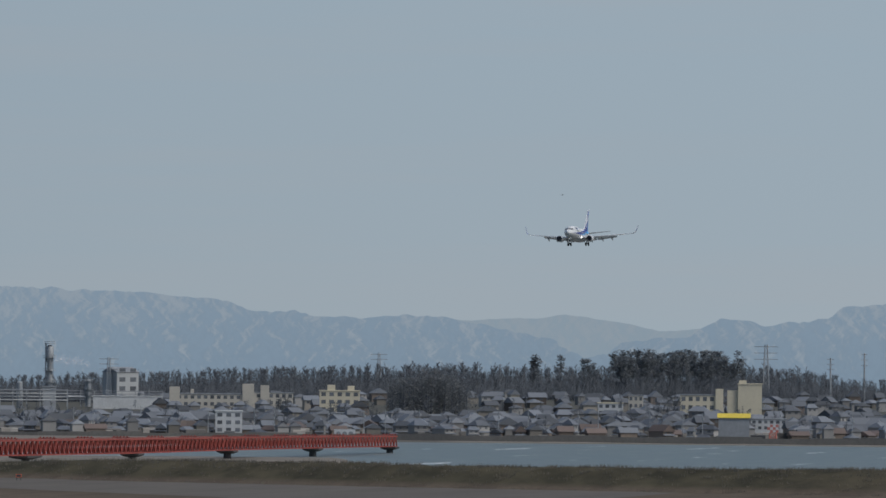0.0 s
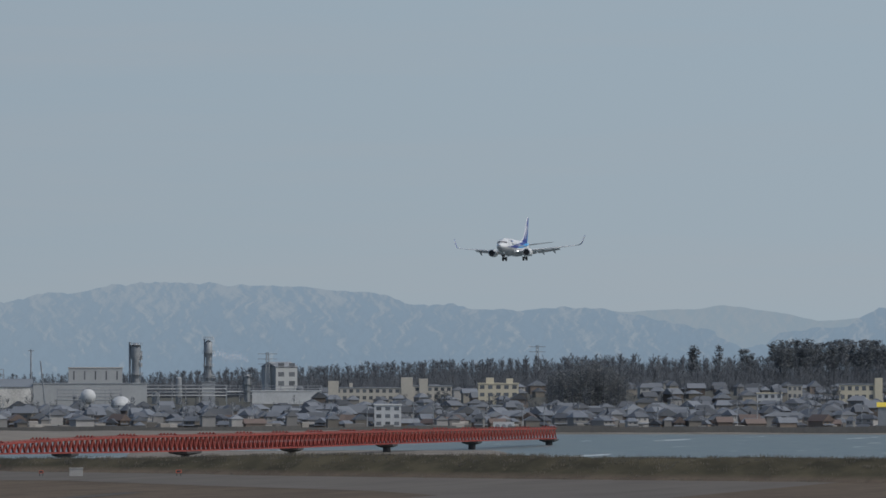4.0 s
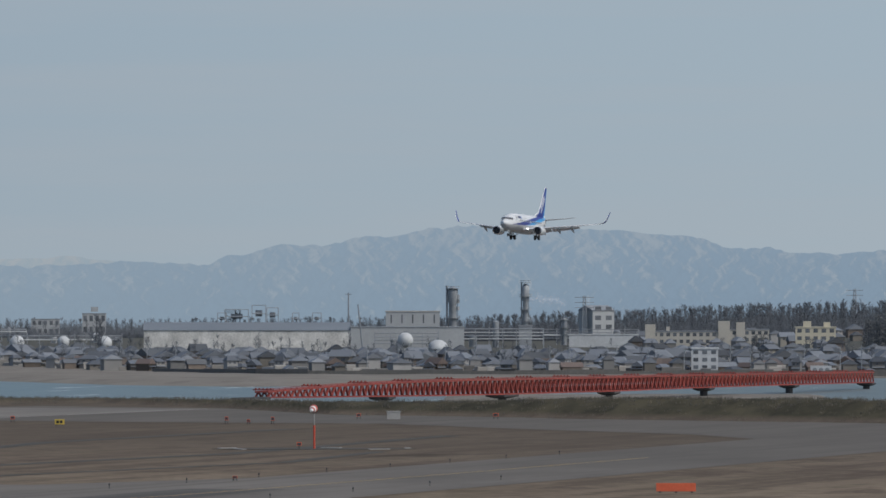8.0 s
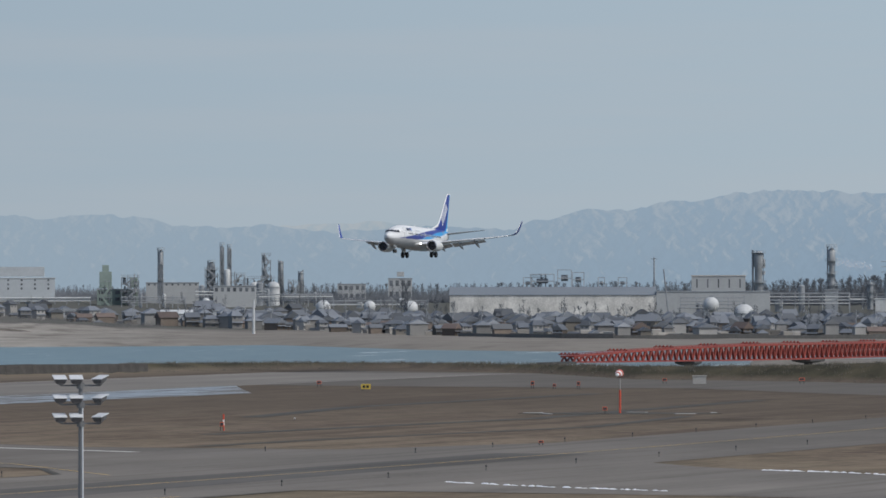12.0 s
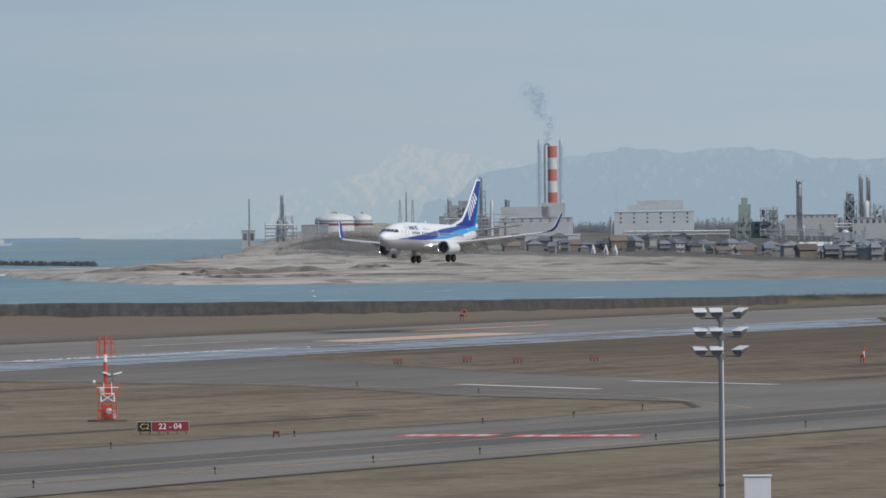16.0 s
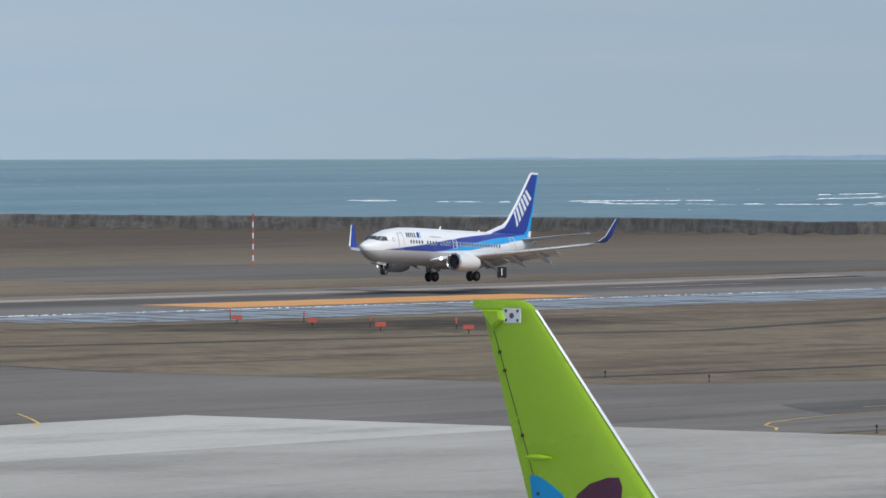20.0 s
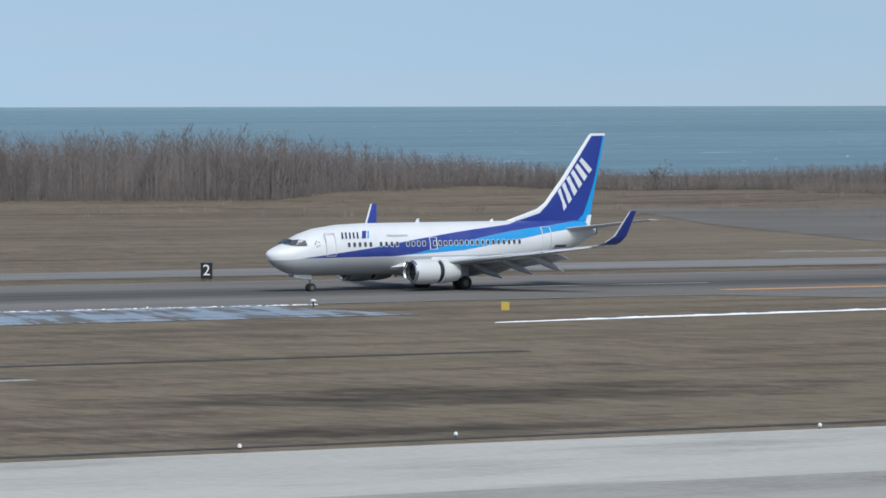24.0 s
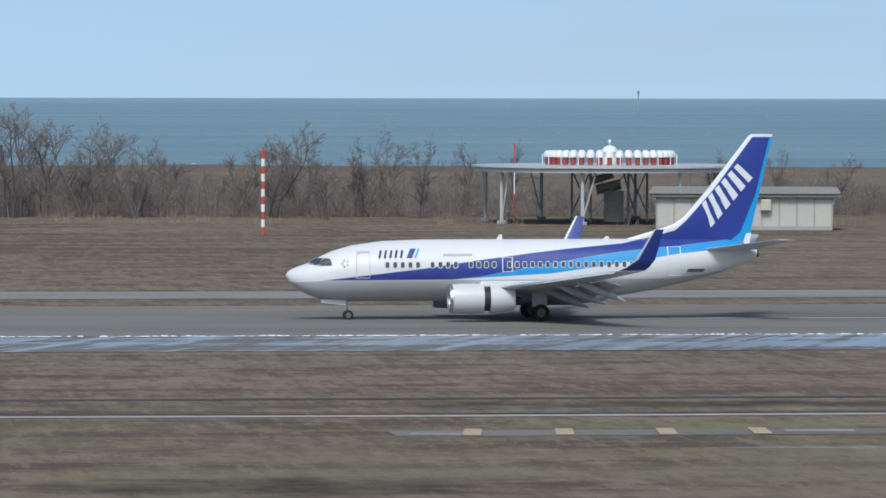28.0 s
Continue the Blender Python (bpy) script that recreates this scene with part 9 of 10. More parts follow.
def bare_tree(rnd, h, spread, limbs, twigs, stems=1, lean=0.05, rise=(0.6, 1.6)):
    """Segments of a leafless tree of height h at the origin."""
    out = []
    for s in range(stems):
        x, y = (rnd.uniform(-0.5, 0.5), rnd.uniform(-0.5, 0.5)) if stems > 1 else (0, 0)
        hh = h * (1 if s == 0 else rnd.uniform(0.6, 0.95))
        pts = [(x, y, -0.3)]
        lx, ly = rnd.uniform(-lean, lean), rnd.uniform(-lean, lean)
        for k in range(1, 5):
            z = hh * k / 4
            pts.append((x + lx * z + rnd.uniform(-0.2, 0.2), y + ly * z + rnd.uniform(-0.2, 0.2), z))
        r = 0.0105 * hh + 0.03
        for k in range(4):
            out.append((*pts[k], *pts[k + 1], r * (1 - k / 4.3), r * (1 - (k + 1) / 4.3), 0))
        for _ in range(limbs):
            f = rnd.uniform(0.25, 0.95)
            k = min(3, int(f * 4))
            g = f * 4 - k
            p = [pts[k][i] + (pts[k + 1][i] - pts[k][i]) * g for i in range(3)]
            a = rnd.uniform(0, 6.283)
            l = spread * hh * (1.15 - f) * rnd.uniform(0.5, 1.1) + 0.4
            up = rnd.uniform(*rise)
            q = (p[0] + l * math.cos(a), p[1] + l * math.sin(a), p[2] + l * up)
            rr = r * (1.05 - f) * 0.48 + 0.012
            out.append((*p, *q, rr, rr * 0.45, 0))
            for _ in range(twigs):
                w = rnd.uniform(0.3, 1.0)
                b = [p[i] + (q[i] - p[i]) * w for i in range(3)]
                a2 = a + rnd.uniform(-1.2, 1.2)
                l2 = l * rnd.uniform(0.25, 0.6) + 0.25
                out.append((*b, b[0] + l2 * math.cos(a2), b[1] + l2 * math.sin(a2), b[2] + l2 * rnd.uniform(0.4, 1.9), 0.024, 0.004, 1))
    return out


def crowned_tree(rnd, h, stems, limbs, boughs, twigs):
    """Segments of a leafless tree with a rounded crown: stems fork into limbs, boughs and twigs."""
    out = []

    def grow(p, d, l, r, level):
        bends = (4, 3, 2, 1)[level]
        pts = [p]
        for _ in range(bends):
            d = (d + Vector((rnd.gauss(0, 0.16), rnd.gauss(0, 0.16), rnd.gauss(0.05, 0.1)))).normalized()
            pts.append(pts[-1] + d * (l / bends))
        for i in range(bends):
            ra, rb = r * (1 - 0.75 * i / bends), r * (1 - 0.75 * (i + 1) / bends)
            out.append((*pts[i], *pts[i + 1], ra, rb if level < 3 else 0.006, 0 if level < 2 else 1))
        if level == 3:
            return
        for _ in range((limbs, boughs, twigs)[level]):
            f = rnd.uniform((0.28, 0.25, 0.2)[level], 1.0) * bends
            i = min(bends - 1, int(f))
            q = pts[i].lerp(pts[i + 1], f - i)
            a = rnd.uniform(0, 6.283)
            side = d.cross(Vector((math.cos(a), math.sin(a), 0.3))).normalized()
            nd = (d * rnd.uniform(0.5, 1.1) + side * rnd.uniform(0.5, 1.0)).normalized()
            grow(q, nd, l * rnd.uniform(*((0.3, 0.52), (0.35, 0.6), (0.3, 0.6))[level]) * (1.1 - 0.35 * f / bends), max(0.021, r * 0.5 * (1.15 - 0.6 * f / bends)), level + 1)

    for k in range(stems):
        base = Vector((rnd.uniform(-0.4, 0.4), rnd.uniform(-0.4, 0.4), -0.3)) if stems > 1 else Vector((0, 0, -0.3))
        grow(base, Vector((rnd.gauss(0, 0.12), rnd.gauss(0, 0.12), 1)).normalized(), h * (0.8 if k == 0 else rnd.uniform(0.5, 0.75)), 0.014 * h, 0)
    return out


def placed(segs, x, y, z, k, turn):
    s = np.array(segs, dtype=float)
    c, q = math.cos(turn), math.sin(turn)
    for i in (0, 3):
        a, b = s[:, i].copy(), s[:, i + 1].copy()
        s[:, i], s[:, i + 1] = (a * c - b * q) * k + x, (a * q + b * c) * k + y
        s[:, i + 2] = s[:, i + 2] * k + z
    s[:, 6:8] *= k
    return s


bark = plain("grey_bark", (0.148, 0.129, 0.119), 0.9, 0, 0.25, 0.6)
pale_bark = plain("pale_bark", (0.12, 0.104, 0.096), 0.9, 0, 0.25, 0.6)
pale_twig = plain("pale_twigs", (0.185, 0.16, 0.147), 0.9, 0, 0.25, 0.4)
twig = plain("brown_twigs", (0.155, 0.133, 0.123), 0.9, 0, 0.25, 0.4)
reed = plain("dry_reed", (0.21, 0.172, 0.125), 0.9, 0, 0.3, 0.2)
scrub_brown = plain("scrub_brown", (0.14, 0.117, 0.095), 0.9, 0, 0.3, 0.2)


def far_wood_bark():
    """Grey bark, with haze painted in as a paler, bluer tone towards the sea."""
    n = Nodes("far_bark")
    x, y, z = n.xyz()
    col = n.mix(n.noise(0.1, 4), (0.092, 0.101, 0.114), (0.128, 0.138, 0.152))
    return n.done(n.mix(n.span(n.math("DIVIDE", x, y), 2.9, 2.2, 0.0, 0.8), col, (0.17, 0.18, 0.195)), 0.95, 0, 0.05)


far_bark = far_wood_bark()
rnd = random.Random(11)
thick = [bare_tree(rnd, 1.0 * h, 0.15, 18, 6, 2, 0.05, (0.8, 2.4)) for h in (9, 10, 11, 9.5, 10.5, 8.5)]
bushy = [crowned_tree(rnd, h, 3, 11, 7, 7) for h in (8, 9, 10, 11)]
light = [crowned_tree(rnd, h, 2, 8, 6, 6) for h in (8, 9, 10)]

# the thicket between the field and the beach: bearing, near edge, depth, height
BELT = ((2.2, 705, 40, 8.5), (4, 705, 40, 7.2), (5.5, 705, 40, 6.8), (7.3, 710, 40, 5.6), (8.5, 712, 40, 4.6), (9.8, 715, 40, 6.2), (11.6, 725, 40, 5.6), (12.1, 760, 50, 4.2), (13, 830, 60, 4.2), (16.3, 800, 60, 4.9), (17.0, 795, 60, 5.6), (17.8, 790, 60, 6.2), (18.6, 790, 60, 7.2), (19.6, 792, 60, 9.2), (20.4, 795, 60, 9.6), (20.8, 800, 55, 9.0), (21.3, 815, 50, 7.6), (22, 865, 40, 6.8), (22.9, 915, 40, 6.8), (23.8, 985, 40, 8.6), (24.8, 1030, 40, 10.5), (25.5, 900, 60, 9.4), (27, 850, 80, 9.0), (30, 870, 90, 10.5), (32.6, 880, 90, 10.5), (33.4, 940, 50, 7.5), (34.5, 985, 30, 5.0), (36, 960, 30, 3.0), (39.6, 940, 35, 5.2), (40.0, 932, 45, 7.6), (40.5, 930, 45, 8.2), (41.1, 930, 40, 8.5), (41.4, 930, 35, 7.0), (41.6, 930, 30, 8.8), (41.8, 935, 25, 6.5), (42.05, 940, 20, 2.6), (42.8, 960, 20, 1.6), (46, 980, 20, 1.2))
segs, young = [], []
az = 2.2
while az < 44:
    near = lerp([(b[0], b[1]) for b in BELT], az)
    deep = lerp([(b[0], b[2]) for b in BELT], az)
    tall = lerp([(b[0], b[3]) for b in BELT], az)
    open_wood = az < 12.2
    for _ in range(2 if open_wood else 3):
        d = near + deep * rnd.random() ** 1.4
        x, y = at(az + rnd.uniform(-0.03, 0.03), d)
        k = tall / 11.3 * rnd.uniform(0.72, 1.02)
        src = placed(rnd.choice(light if open_wood else thick), x, y, ground_height(az, d), k, rnd.uniform(0, 6.28))
        src[:, 8] += 2 * open_wood
        segs.append(src)
    # close thin saplings fill the belt
    for _ in range(22 if open_wood else 70):
        d = near + deep * rnd.random()
        x, y = at(az + rnd.uniform(-0.04, 0.04), d)
        g, h = ground_height(az, d), tall * (rnd.uniform(0.25, 0.8) if open_wood else rnd.uniform(0.5, 0.96))
        lean = [rnd.uniform(-0.07, 0.07) * h for _k in range(2)]
        young.append((x, y, g - 0.2, x + lean[0], y + lean[1], g + h, 0.03 if open_wood else 0.045, 0.006, (0 if rnd.random() < 0.6 else 1) + 2 * open_wood))
    az += 0.06
segs.append(np.array(young))
tagged(new("woodland", rods_mesh("woodland", np.concatenate(segs), (bark, twig, pale_bark, pale_twig))), "dense belt of bare grey-brown winter trees", "trees", kind="stuff")

# single trees on the edge of the field

def lone_tree(az, d, h, src, label="bare wind-bent winter tree with many thin twigs"):
    x, y = at(az, d)
    t = thing("tree", pose(x, y, ground_height(az, d), 0, 0, rnd.uniform(0, 360)), label, "tree", "bare trees along the field")
    s = np.array(src, dtype=float)
    k = h / s[:, 5].max()
    s[:, 0:8] *= k
    for nm, sel in (("trunk", s[:, 8] == 0), ("crown", s[:, 8] == 1)):
        q = s[sel].copy()
        q[:, 8] = 0
        o = new(nm, rods_mesh(nm, q, (pale_bark if nm == "trunk" else pale_twig,)))
        o.parent = t


for az, d, h in ((2.6, 700, 13.0), (2.95, 715, 13.5), (3.25, 705, 11.5), (3.5, 720, 12), (3.75, 700, 10.5), (4.1, 715, 9), (4.75, 710, 9.5), (5.05, 700, 11.5), (5.3, 712, 9), (5.55, 690, 8.5), (5.85, 705, 9.5), (6.15, 715, 11), (6.45, 700, 10), (6.9, 720, 9.5),
                 (7.3, 730, 9), (9.2, 720, 8), (9.8, 735, 8.5), (10.3, 725, 7.5), (11.1, 715, 8.5), (11.35, 722, 7.5), (11.6, 730, 6), (41.3, 960, 7.5), (41.6, 965, 8.5), (41.9, 955, 6.5), (43.6, 1000, 4.5), (23.6, 850, 3.0), (24.4, 880, 2.6), (25.2, 870, 7.5), (26.1, 850, 6.5), (38.2, 990, 4.5), (22.7, 840, 7), (36.2, 960, 5)):
    lone_tree(az, d, h, rnd.choice(bushy))

# reeds and scrub
def tufts(name, spots, mats, label, r0=0.05):
    out = []
    for x, y, z, h, w, n, m in spots:
        for _ in range(n):
            a, r = rnd.uniform(0, 6.283), rnd.uniform(0, w)
            bx, by = x + r * math.cos(a), y + r * math.sin(a)
            out.append((bx, by, z - 0.1, bx + rnd.uniform(-0.35, 0.35) * h, by + rnd.uniform(-0.35, 0.35) * h, z + h * rnd.uniform(0.5, 1.1), r0, r0 * 0.25, m))
    return tagged(new(name, rods_mesh(name, out, mats)), label, "scrub", kind="stuff")


spots = []
for _ in range(4200):
    az = rnd.uniform(2, 46)
    d = rnd.uniform(690, 1010) if az > 11.5 else rnd.uniform(665, 900)
    if az > 12 and (d < 775 or rnd.random() < 0.55):
        continue
    k = noise.noise((az * 1.3, d / 60, 1))
    if k < -0.12:
        continue
    x, y = at(az, d)
    spots.append((x, y, ground_height(az, d), rnd.uniform(0.5, 1.2) * (1 + 1.3 * max(0, k)), 1.6, 9, 0 if rnd.random() < 0.55 else 1))
for _ in range(900):
    az = rnd.uniform(37.5, 41.8)
    d = rnd.uniform(920, 1000)
    x, y = at(az, d)
    spots.append((x, y, ground_height(az, d), rnd.uniform(2.0, 3.8) * (1 - abs(az - 39.6) / 4.5), 1.4, 12, 1))
tufts("scrub", spots, (reed, scrub_brown), "dry reeds and brown scrub on the dunes")
out = []
az = 2.2
while az < 46:
    tall = lerp([(b[0], b[3]) for b in BELT], az)
    for _ in range(5):
        d = lerp([(b[0], b[1]) for b in BELT], az) - 3 + (3 + lerp([(b[0], b[2]) for b in BELT], az)) * rnd.random() ** 1.5
        x, y = at(az + rnd.uniform(-0.04, 0.04), d)
        g, h = ground_height(az, d), tall * (rnd.uniform(0.45, 0.98) if az > 12.5 else rnd.uniform(0.2, 0.7))
        for _k in range(58):
            a, r, z = rnd.uniform(0, 6.283), rnd.uniform(0, 1.8), g + h * rnd.random() ** 1.3 - 0.1
            l, q = rnd.uniform(0.4, 1.3), rnd.uniform(0, 6.283)
            px, py = x + r * math.cos(a), y + r * math.sin(a)
            out.append((px, py, z, px + 0.6 * l * math.cos(q), py + 0.6 * l * math.sin(q), z + l * rnd.uniform(0.1, 1.0), 0.027, 0.005, 0 if rnd.random() < (0.1 if az > 12.2 else 0.35) else (1 if az > 12.2 else 2)))
    az += 0.06
tagged(new("brushwood", rods_mesh("brushwood", out, (reed, twig, pale_twig))), "tangled brown brushwood under the bare trees", "scrub", kind="stuff")
out = []
for _ in range(900):
    az, d = rnd.uniform(21.6, 27.2), rnd.uniform(800, 985)
    if noise.noise((az * 2.2, d / 40, 8)) < -0.1:
        continue
    x, y = at(az, d)
    g, h = ground_height(az, d), rnd.uniform(0.8, 2.6)
    for _k in range(40):
        a, r, z = rnd.uniform(0, 6.283), rnd.uniform(0, 2.2), g + h * rnd.random() ** 1.3 - 0.1
        l, q = rnd.uniform(0.4, 1.0), rnd.uniform(0, 6.283)
        px, py = x + r * math.cos(a), y + r * math.sin(a)
        out.append((px, py, z, px + 0.5 * l * math.cos(q), py + 0.5 * l * math.sin(q), z + l * rnd.uniform(0.2, 1.0), 0.028, 0.005, 0 if rnd.random() < 0.2 else 1))
tagged(new("brushwood", rods_mesh("brushwood", out, (reed, twig))), "low brown brushwood beside the sandy track", "scrub", kind="stuff")
spots = []
for _ in range(5700):
    az = rnd.uniform(42.2, 83)
    if 46 < az < 66.2:
        continue
    d = lerp(DIKE, az) + rnd.uniform(-2, 14)
    x, y = at(az, d)
    k = noise.noise((az * 2.1, d / 20, 4))
    spots.append((x, y, ground_height(az, d), rnd.uniform(0.25, 0.6) * (1 + 0.8 * max(0, k)), 1.2, 8, 0 if rnd.random() < 0.35 else 1))
tufts("dike_grass", spots, (plain("dike_straw", (0.125, 0.108, 0.08), 0.95, 0, 0.3, 0.2), plain("dike_weed", (0.08, 0.074, 0.06), 0.95, 0, 0.3, 0.2)), "rough brown weeds on the dike")

# the weathered sea wall round the river mouth, cast in panels
def sea_wall():
    n = Nodes("weathered_concrete")
    x, y, z = n.xyz()
    stain = n.noise(1.0, 5, 0.7, n.scaled((0.55, 0.55, 0.22)))
    col = n.mix(n.span(stain, 0.4, 0.62), (0.095, 0.087, 0.079), (0.16, 0.148, 0.134))
    # darker towards the river
    damp = n.span(n.math("DIVIDE", x, y), 1.45, 1.8)
    col = n.mix(damp, col, n.mix(n.span(stain, 0.35, 0.65), (0.05, 0.048, 0.046), (0.078, 0.073, 0.068)))
    bare = n.math("MULTIPLY", n.span(n.noise(1.0, 4, 0.65, n.scaled((0.09, 0.09, 0.5))), 0.5, 0.62), n.span(n.noise(1.0, 3, 0.6, n.scaled((0.9, 0.9, 0.9))), 0.4, 0.6))
    col = n.mix(n.math("MULTIPLY", n.math("MULTIPLY", bare, 0.7), n.math("SUBTRACT", 1.0, n.math("MULTIPLY", damp, 0.85))), col, (0.21, 0.197, 0.178))
    n.bump(stain, 0.5, 0.2)
    mat = n.done(col, 0.95, 0, 0.1)
    s = thing("wall_sea", pose(0, 0, 0), "low dark weathered concrete sea wall cast in panels", "wall", kind="structure")
    r = random.Random(77)
    a = 46.2
    while a < 66.2:
        b = a + 0.27
        zt = r.uniform(-0.05, 0.07)
        prof = []
        for q in (a + 0.0012, b - 0.0012):
            d = lerp(DIKE, q)
            top = ground_height(q, d + 10.5) + 0.12 + zt
            low = ground_height(q, d - 6) - 0.4
            prof.append([(*at(q, d + 0.2), low), (*at(q, d + 1.1), top - 0.25), (*at(q, d + 1.3), top), (*at(q, d + 2.6), top), (*at(q, d + 2.6), low)])
        part("panel", skin(new_bm(), prof), mat, s)
        a = b


sea_wall()

# banks of blown sand, cut steep by the river
dry_sand = plain("dry_sand", (0.33, 0.30, 0.26), 0.95, 0, 0.25, 0.15)
# steep river side: its shade is painted as a darker sand
damp_cut = plain("damp_cut", (0.135, 0.12, 0.103), 0.95, 0, 0.35, 0.25)


def sand_bank(az, off, w, h, seed):
    d0 = lerp(BANK, az) + off
    top, cut = [], []
    n = 22
    for i in range(n + 1):
        u = i / n
        end = min(1.0, 5 * u, 5 * (1 - u)) ** 0.7
        q = math.degrees((u - 0.5) * w / d0) + az
        d = d0 + 5 * noise.noise((u * 4, seed, 0))
        k = h * end * (0.65 + 0.6 * abs(noise.fractal((u * 3.3, seed, 2), 1.0, 2.0, 4)))
        base = min(ground_height(q, d), ground_height(q, d + 30))
        lip = (d * math.sin(radians(q)), d * math.cos(radians(q)), base + k)
        foot = ((d - 1.2 - k * 0.4) * math.sin(radians(q)), (d - 1.2 - k * 0.4) * math.cos(radians(q)), base - 0.4)
        back = [((d + t) * math.sin(radians(q)), (d + t) * math.cos(radians(q)), base + k * f - (0.5 if f == 0 else 0)) for t, f in ((4, 1.05), (14, 0.75), (34, 0))]
        cut.append([foot, (0.5 * (foot[0] + lip[0]), 0.5 * (foot[1] + lip[1]), base + k * 0.55), lip])
        top.append([lip] + back)
    s = thing("sand_bank", pose(0, 0, 0), "bank of pale blown sand with a dark cut face", "dune", "sand banks across the river", "structure")
    part("crest", skin(new_bm(), top, False, False), dry_sand, s, "", True)
    part("cut_face", skin(new_bm(), cut, False, False), damp_cut, s, "cut face with its shade painted dark")


for k, (az, off, w, h) in enumerate(((60.94, 150, 12, 2.3), (61.14, 190, 18, 3.1), (61.68, 230, 40, 3.5), (62.36, 330, 12, 2.3), (62.61, 300, 16, 2.1), (63.11, 380, 22, 2.5), (62.04, 140, 18, 2.1), (61.37, 110, 24, 2.1), (60.3, 200, 30, 2.6), (60.62, 260, 46, 3.2), (63.9, 300, 60, 2.2), (64.8, 260, 50, 1.8), (62.9, 150, 40, 1.6))):
    sand_bank(az, off, w, 0.6 * h, 3.7 * k)

# woods behind the town
TOPS = ((63, 10), (65, 13), (67.7, 14.3), (69, 14.7), (71.1, 15.6), (72.7, 17), (73.2, 18.5), (74.5, 22.2), (75.5, 24), (76.7, 26.8), (77.8, 25), (79, 27), (79.9, 27.5), (80.5, 19), (83, 18))
coarse = [bare_tree(rnd, 20.0, 0.2, 22, 4, 1, 0.04) for _ in range(5)]
for c in coarse:
    for i, q in enumerate(c):
        c[i] = (*q[:6], min(max(q[6], 0.14), 0.2), 0.03 if q[8] else max(min(q[7], 0.15), 0.07), q[8])
segs = []
az = 63.0
while az < 82.5:
    for r in range(5):
        d = 3300 + 130 * r + rnd.uniform(-60, 60)
        if az < 71.5:
            d += 450
        g = land(az, d)
        k = (lerp(TOPS, az) - g) / 21.0 * rnd.uniform(0.62, 1.04)
        x, y = at(az + rnd.uniform(-0.05, 0.05), d)
        segs.append(placed(rnd.choice(coarse), x, y, g, k, rnd.uniform(0, 6.28)))
    az += 0.035 if az > 71.5 else 0.07
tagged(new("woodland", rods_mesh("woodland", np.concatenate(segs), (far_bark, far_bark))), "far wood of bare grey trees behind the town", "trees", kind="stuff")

spots = []
az = 63.0
while az < 82.5:
    for r in range(5):
        d = (3270 if az > 71.5 else 3700) + 110 * r + rnd.uniform(-50, 50)
        x, y = at(az, d)
        g = land(az, d)
        spots.append((x, y, g, (lerp(TOPS, az) - g) * rnd.uniform(0.4, 0.82), 4.0, 38, 0))
    az += 0.05
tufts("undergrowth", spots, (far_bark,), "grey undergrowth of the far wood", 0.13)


def leafy(name, c):
    """Needles and leaves: light passes through them."""
    n = Nodes(name)
    col = n.mix(n.noise(0.3, 4), tone(c, 0.75), tone(c, 1.25))
    n.done(col, 0.9, 0, 0.1)
    t, m = n.t.nodes.new("ShaderNodeBsdfTranslucent"), n.t.nodes.new("ShaderNodeMixShader")
    n.put(t.inputs["Color"], col)
    m.inputs[0].default_value = 0.5
    n.put(m.inputs[1], n.b.outputs[0])
    n.put(m.inputs[2], t.outputs[0])
    n.put(n.t.nodes["Material Output"].inputs["Surface"], m.outputs[0])
    return n.m


# needles paled and blued in the colour for the far haze
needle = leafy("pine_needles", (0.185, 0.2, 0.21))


def pine(rnd, h, lo=0.35, wide=0.2):
    """Trunk segments and needle clumps of a pine."""
    trunk = [(0, 0, -0.5, rnd.uniform(-0.6, 0.6), rnd.uniform(-0.6, 0.6), h * 0.95, 0.28, 0.1, 0)]
    clumps = []
    for _ in range(46):
        f = lo + (1 - lo) * rnd.random()
        r = wide * h * (1.1 - 0.75 * f) * rnd.uniform(0.2, 1.0)
        a = rnd.uniform(0, 6.283)
        clumps.append((r * math.cos(a), r * math.sin(a), h * f, rnd.uniform(0.5, 1.15) * h / 16))
    return trunk, clumps


def evergreens(name, places, label, leaf=needle):
    vs, fs, tr = [], [], []
    for x, y, z, h, lo, wide in places:
        t, cl = pine(rnd, h, lo, wide)
        tr.append(placed(t, x, y, z, 1, 0))
        for cx, cy, cz, r in cl:
            for _ in range(7):
                b = len(vs)
                px, py, pz = x + cx + rnd.uniform(-r, r), y + cy + rnd.uniform(-r, r), z + cz + rnd.uniform(-0.6, 0.6) * r
                for _k in range(3):
                    vs.append((px + rnd.uniform(-0.8, 0.8) * r, py + rnd.uniform(-0.8, 0.8) * r, pz + rnd.uniform(-0.45, 0.45) * r))
                fs.append((b, b + 1, b + 2))
    me = bpy.data.meshes.new(name)
    me.from_pydata(vs, [], fs)
    me.materials.append(leaf)
    tagged(new(name, me), label, "trees", kind="stuff")
    tagged(new("pine_trunks", rods_mesh("pine_trunks", np.concatenate(tr), (far_bark,))), "thin dark pine trunks", "trees", kind="stuff")


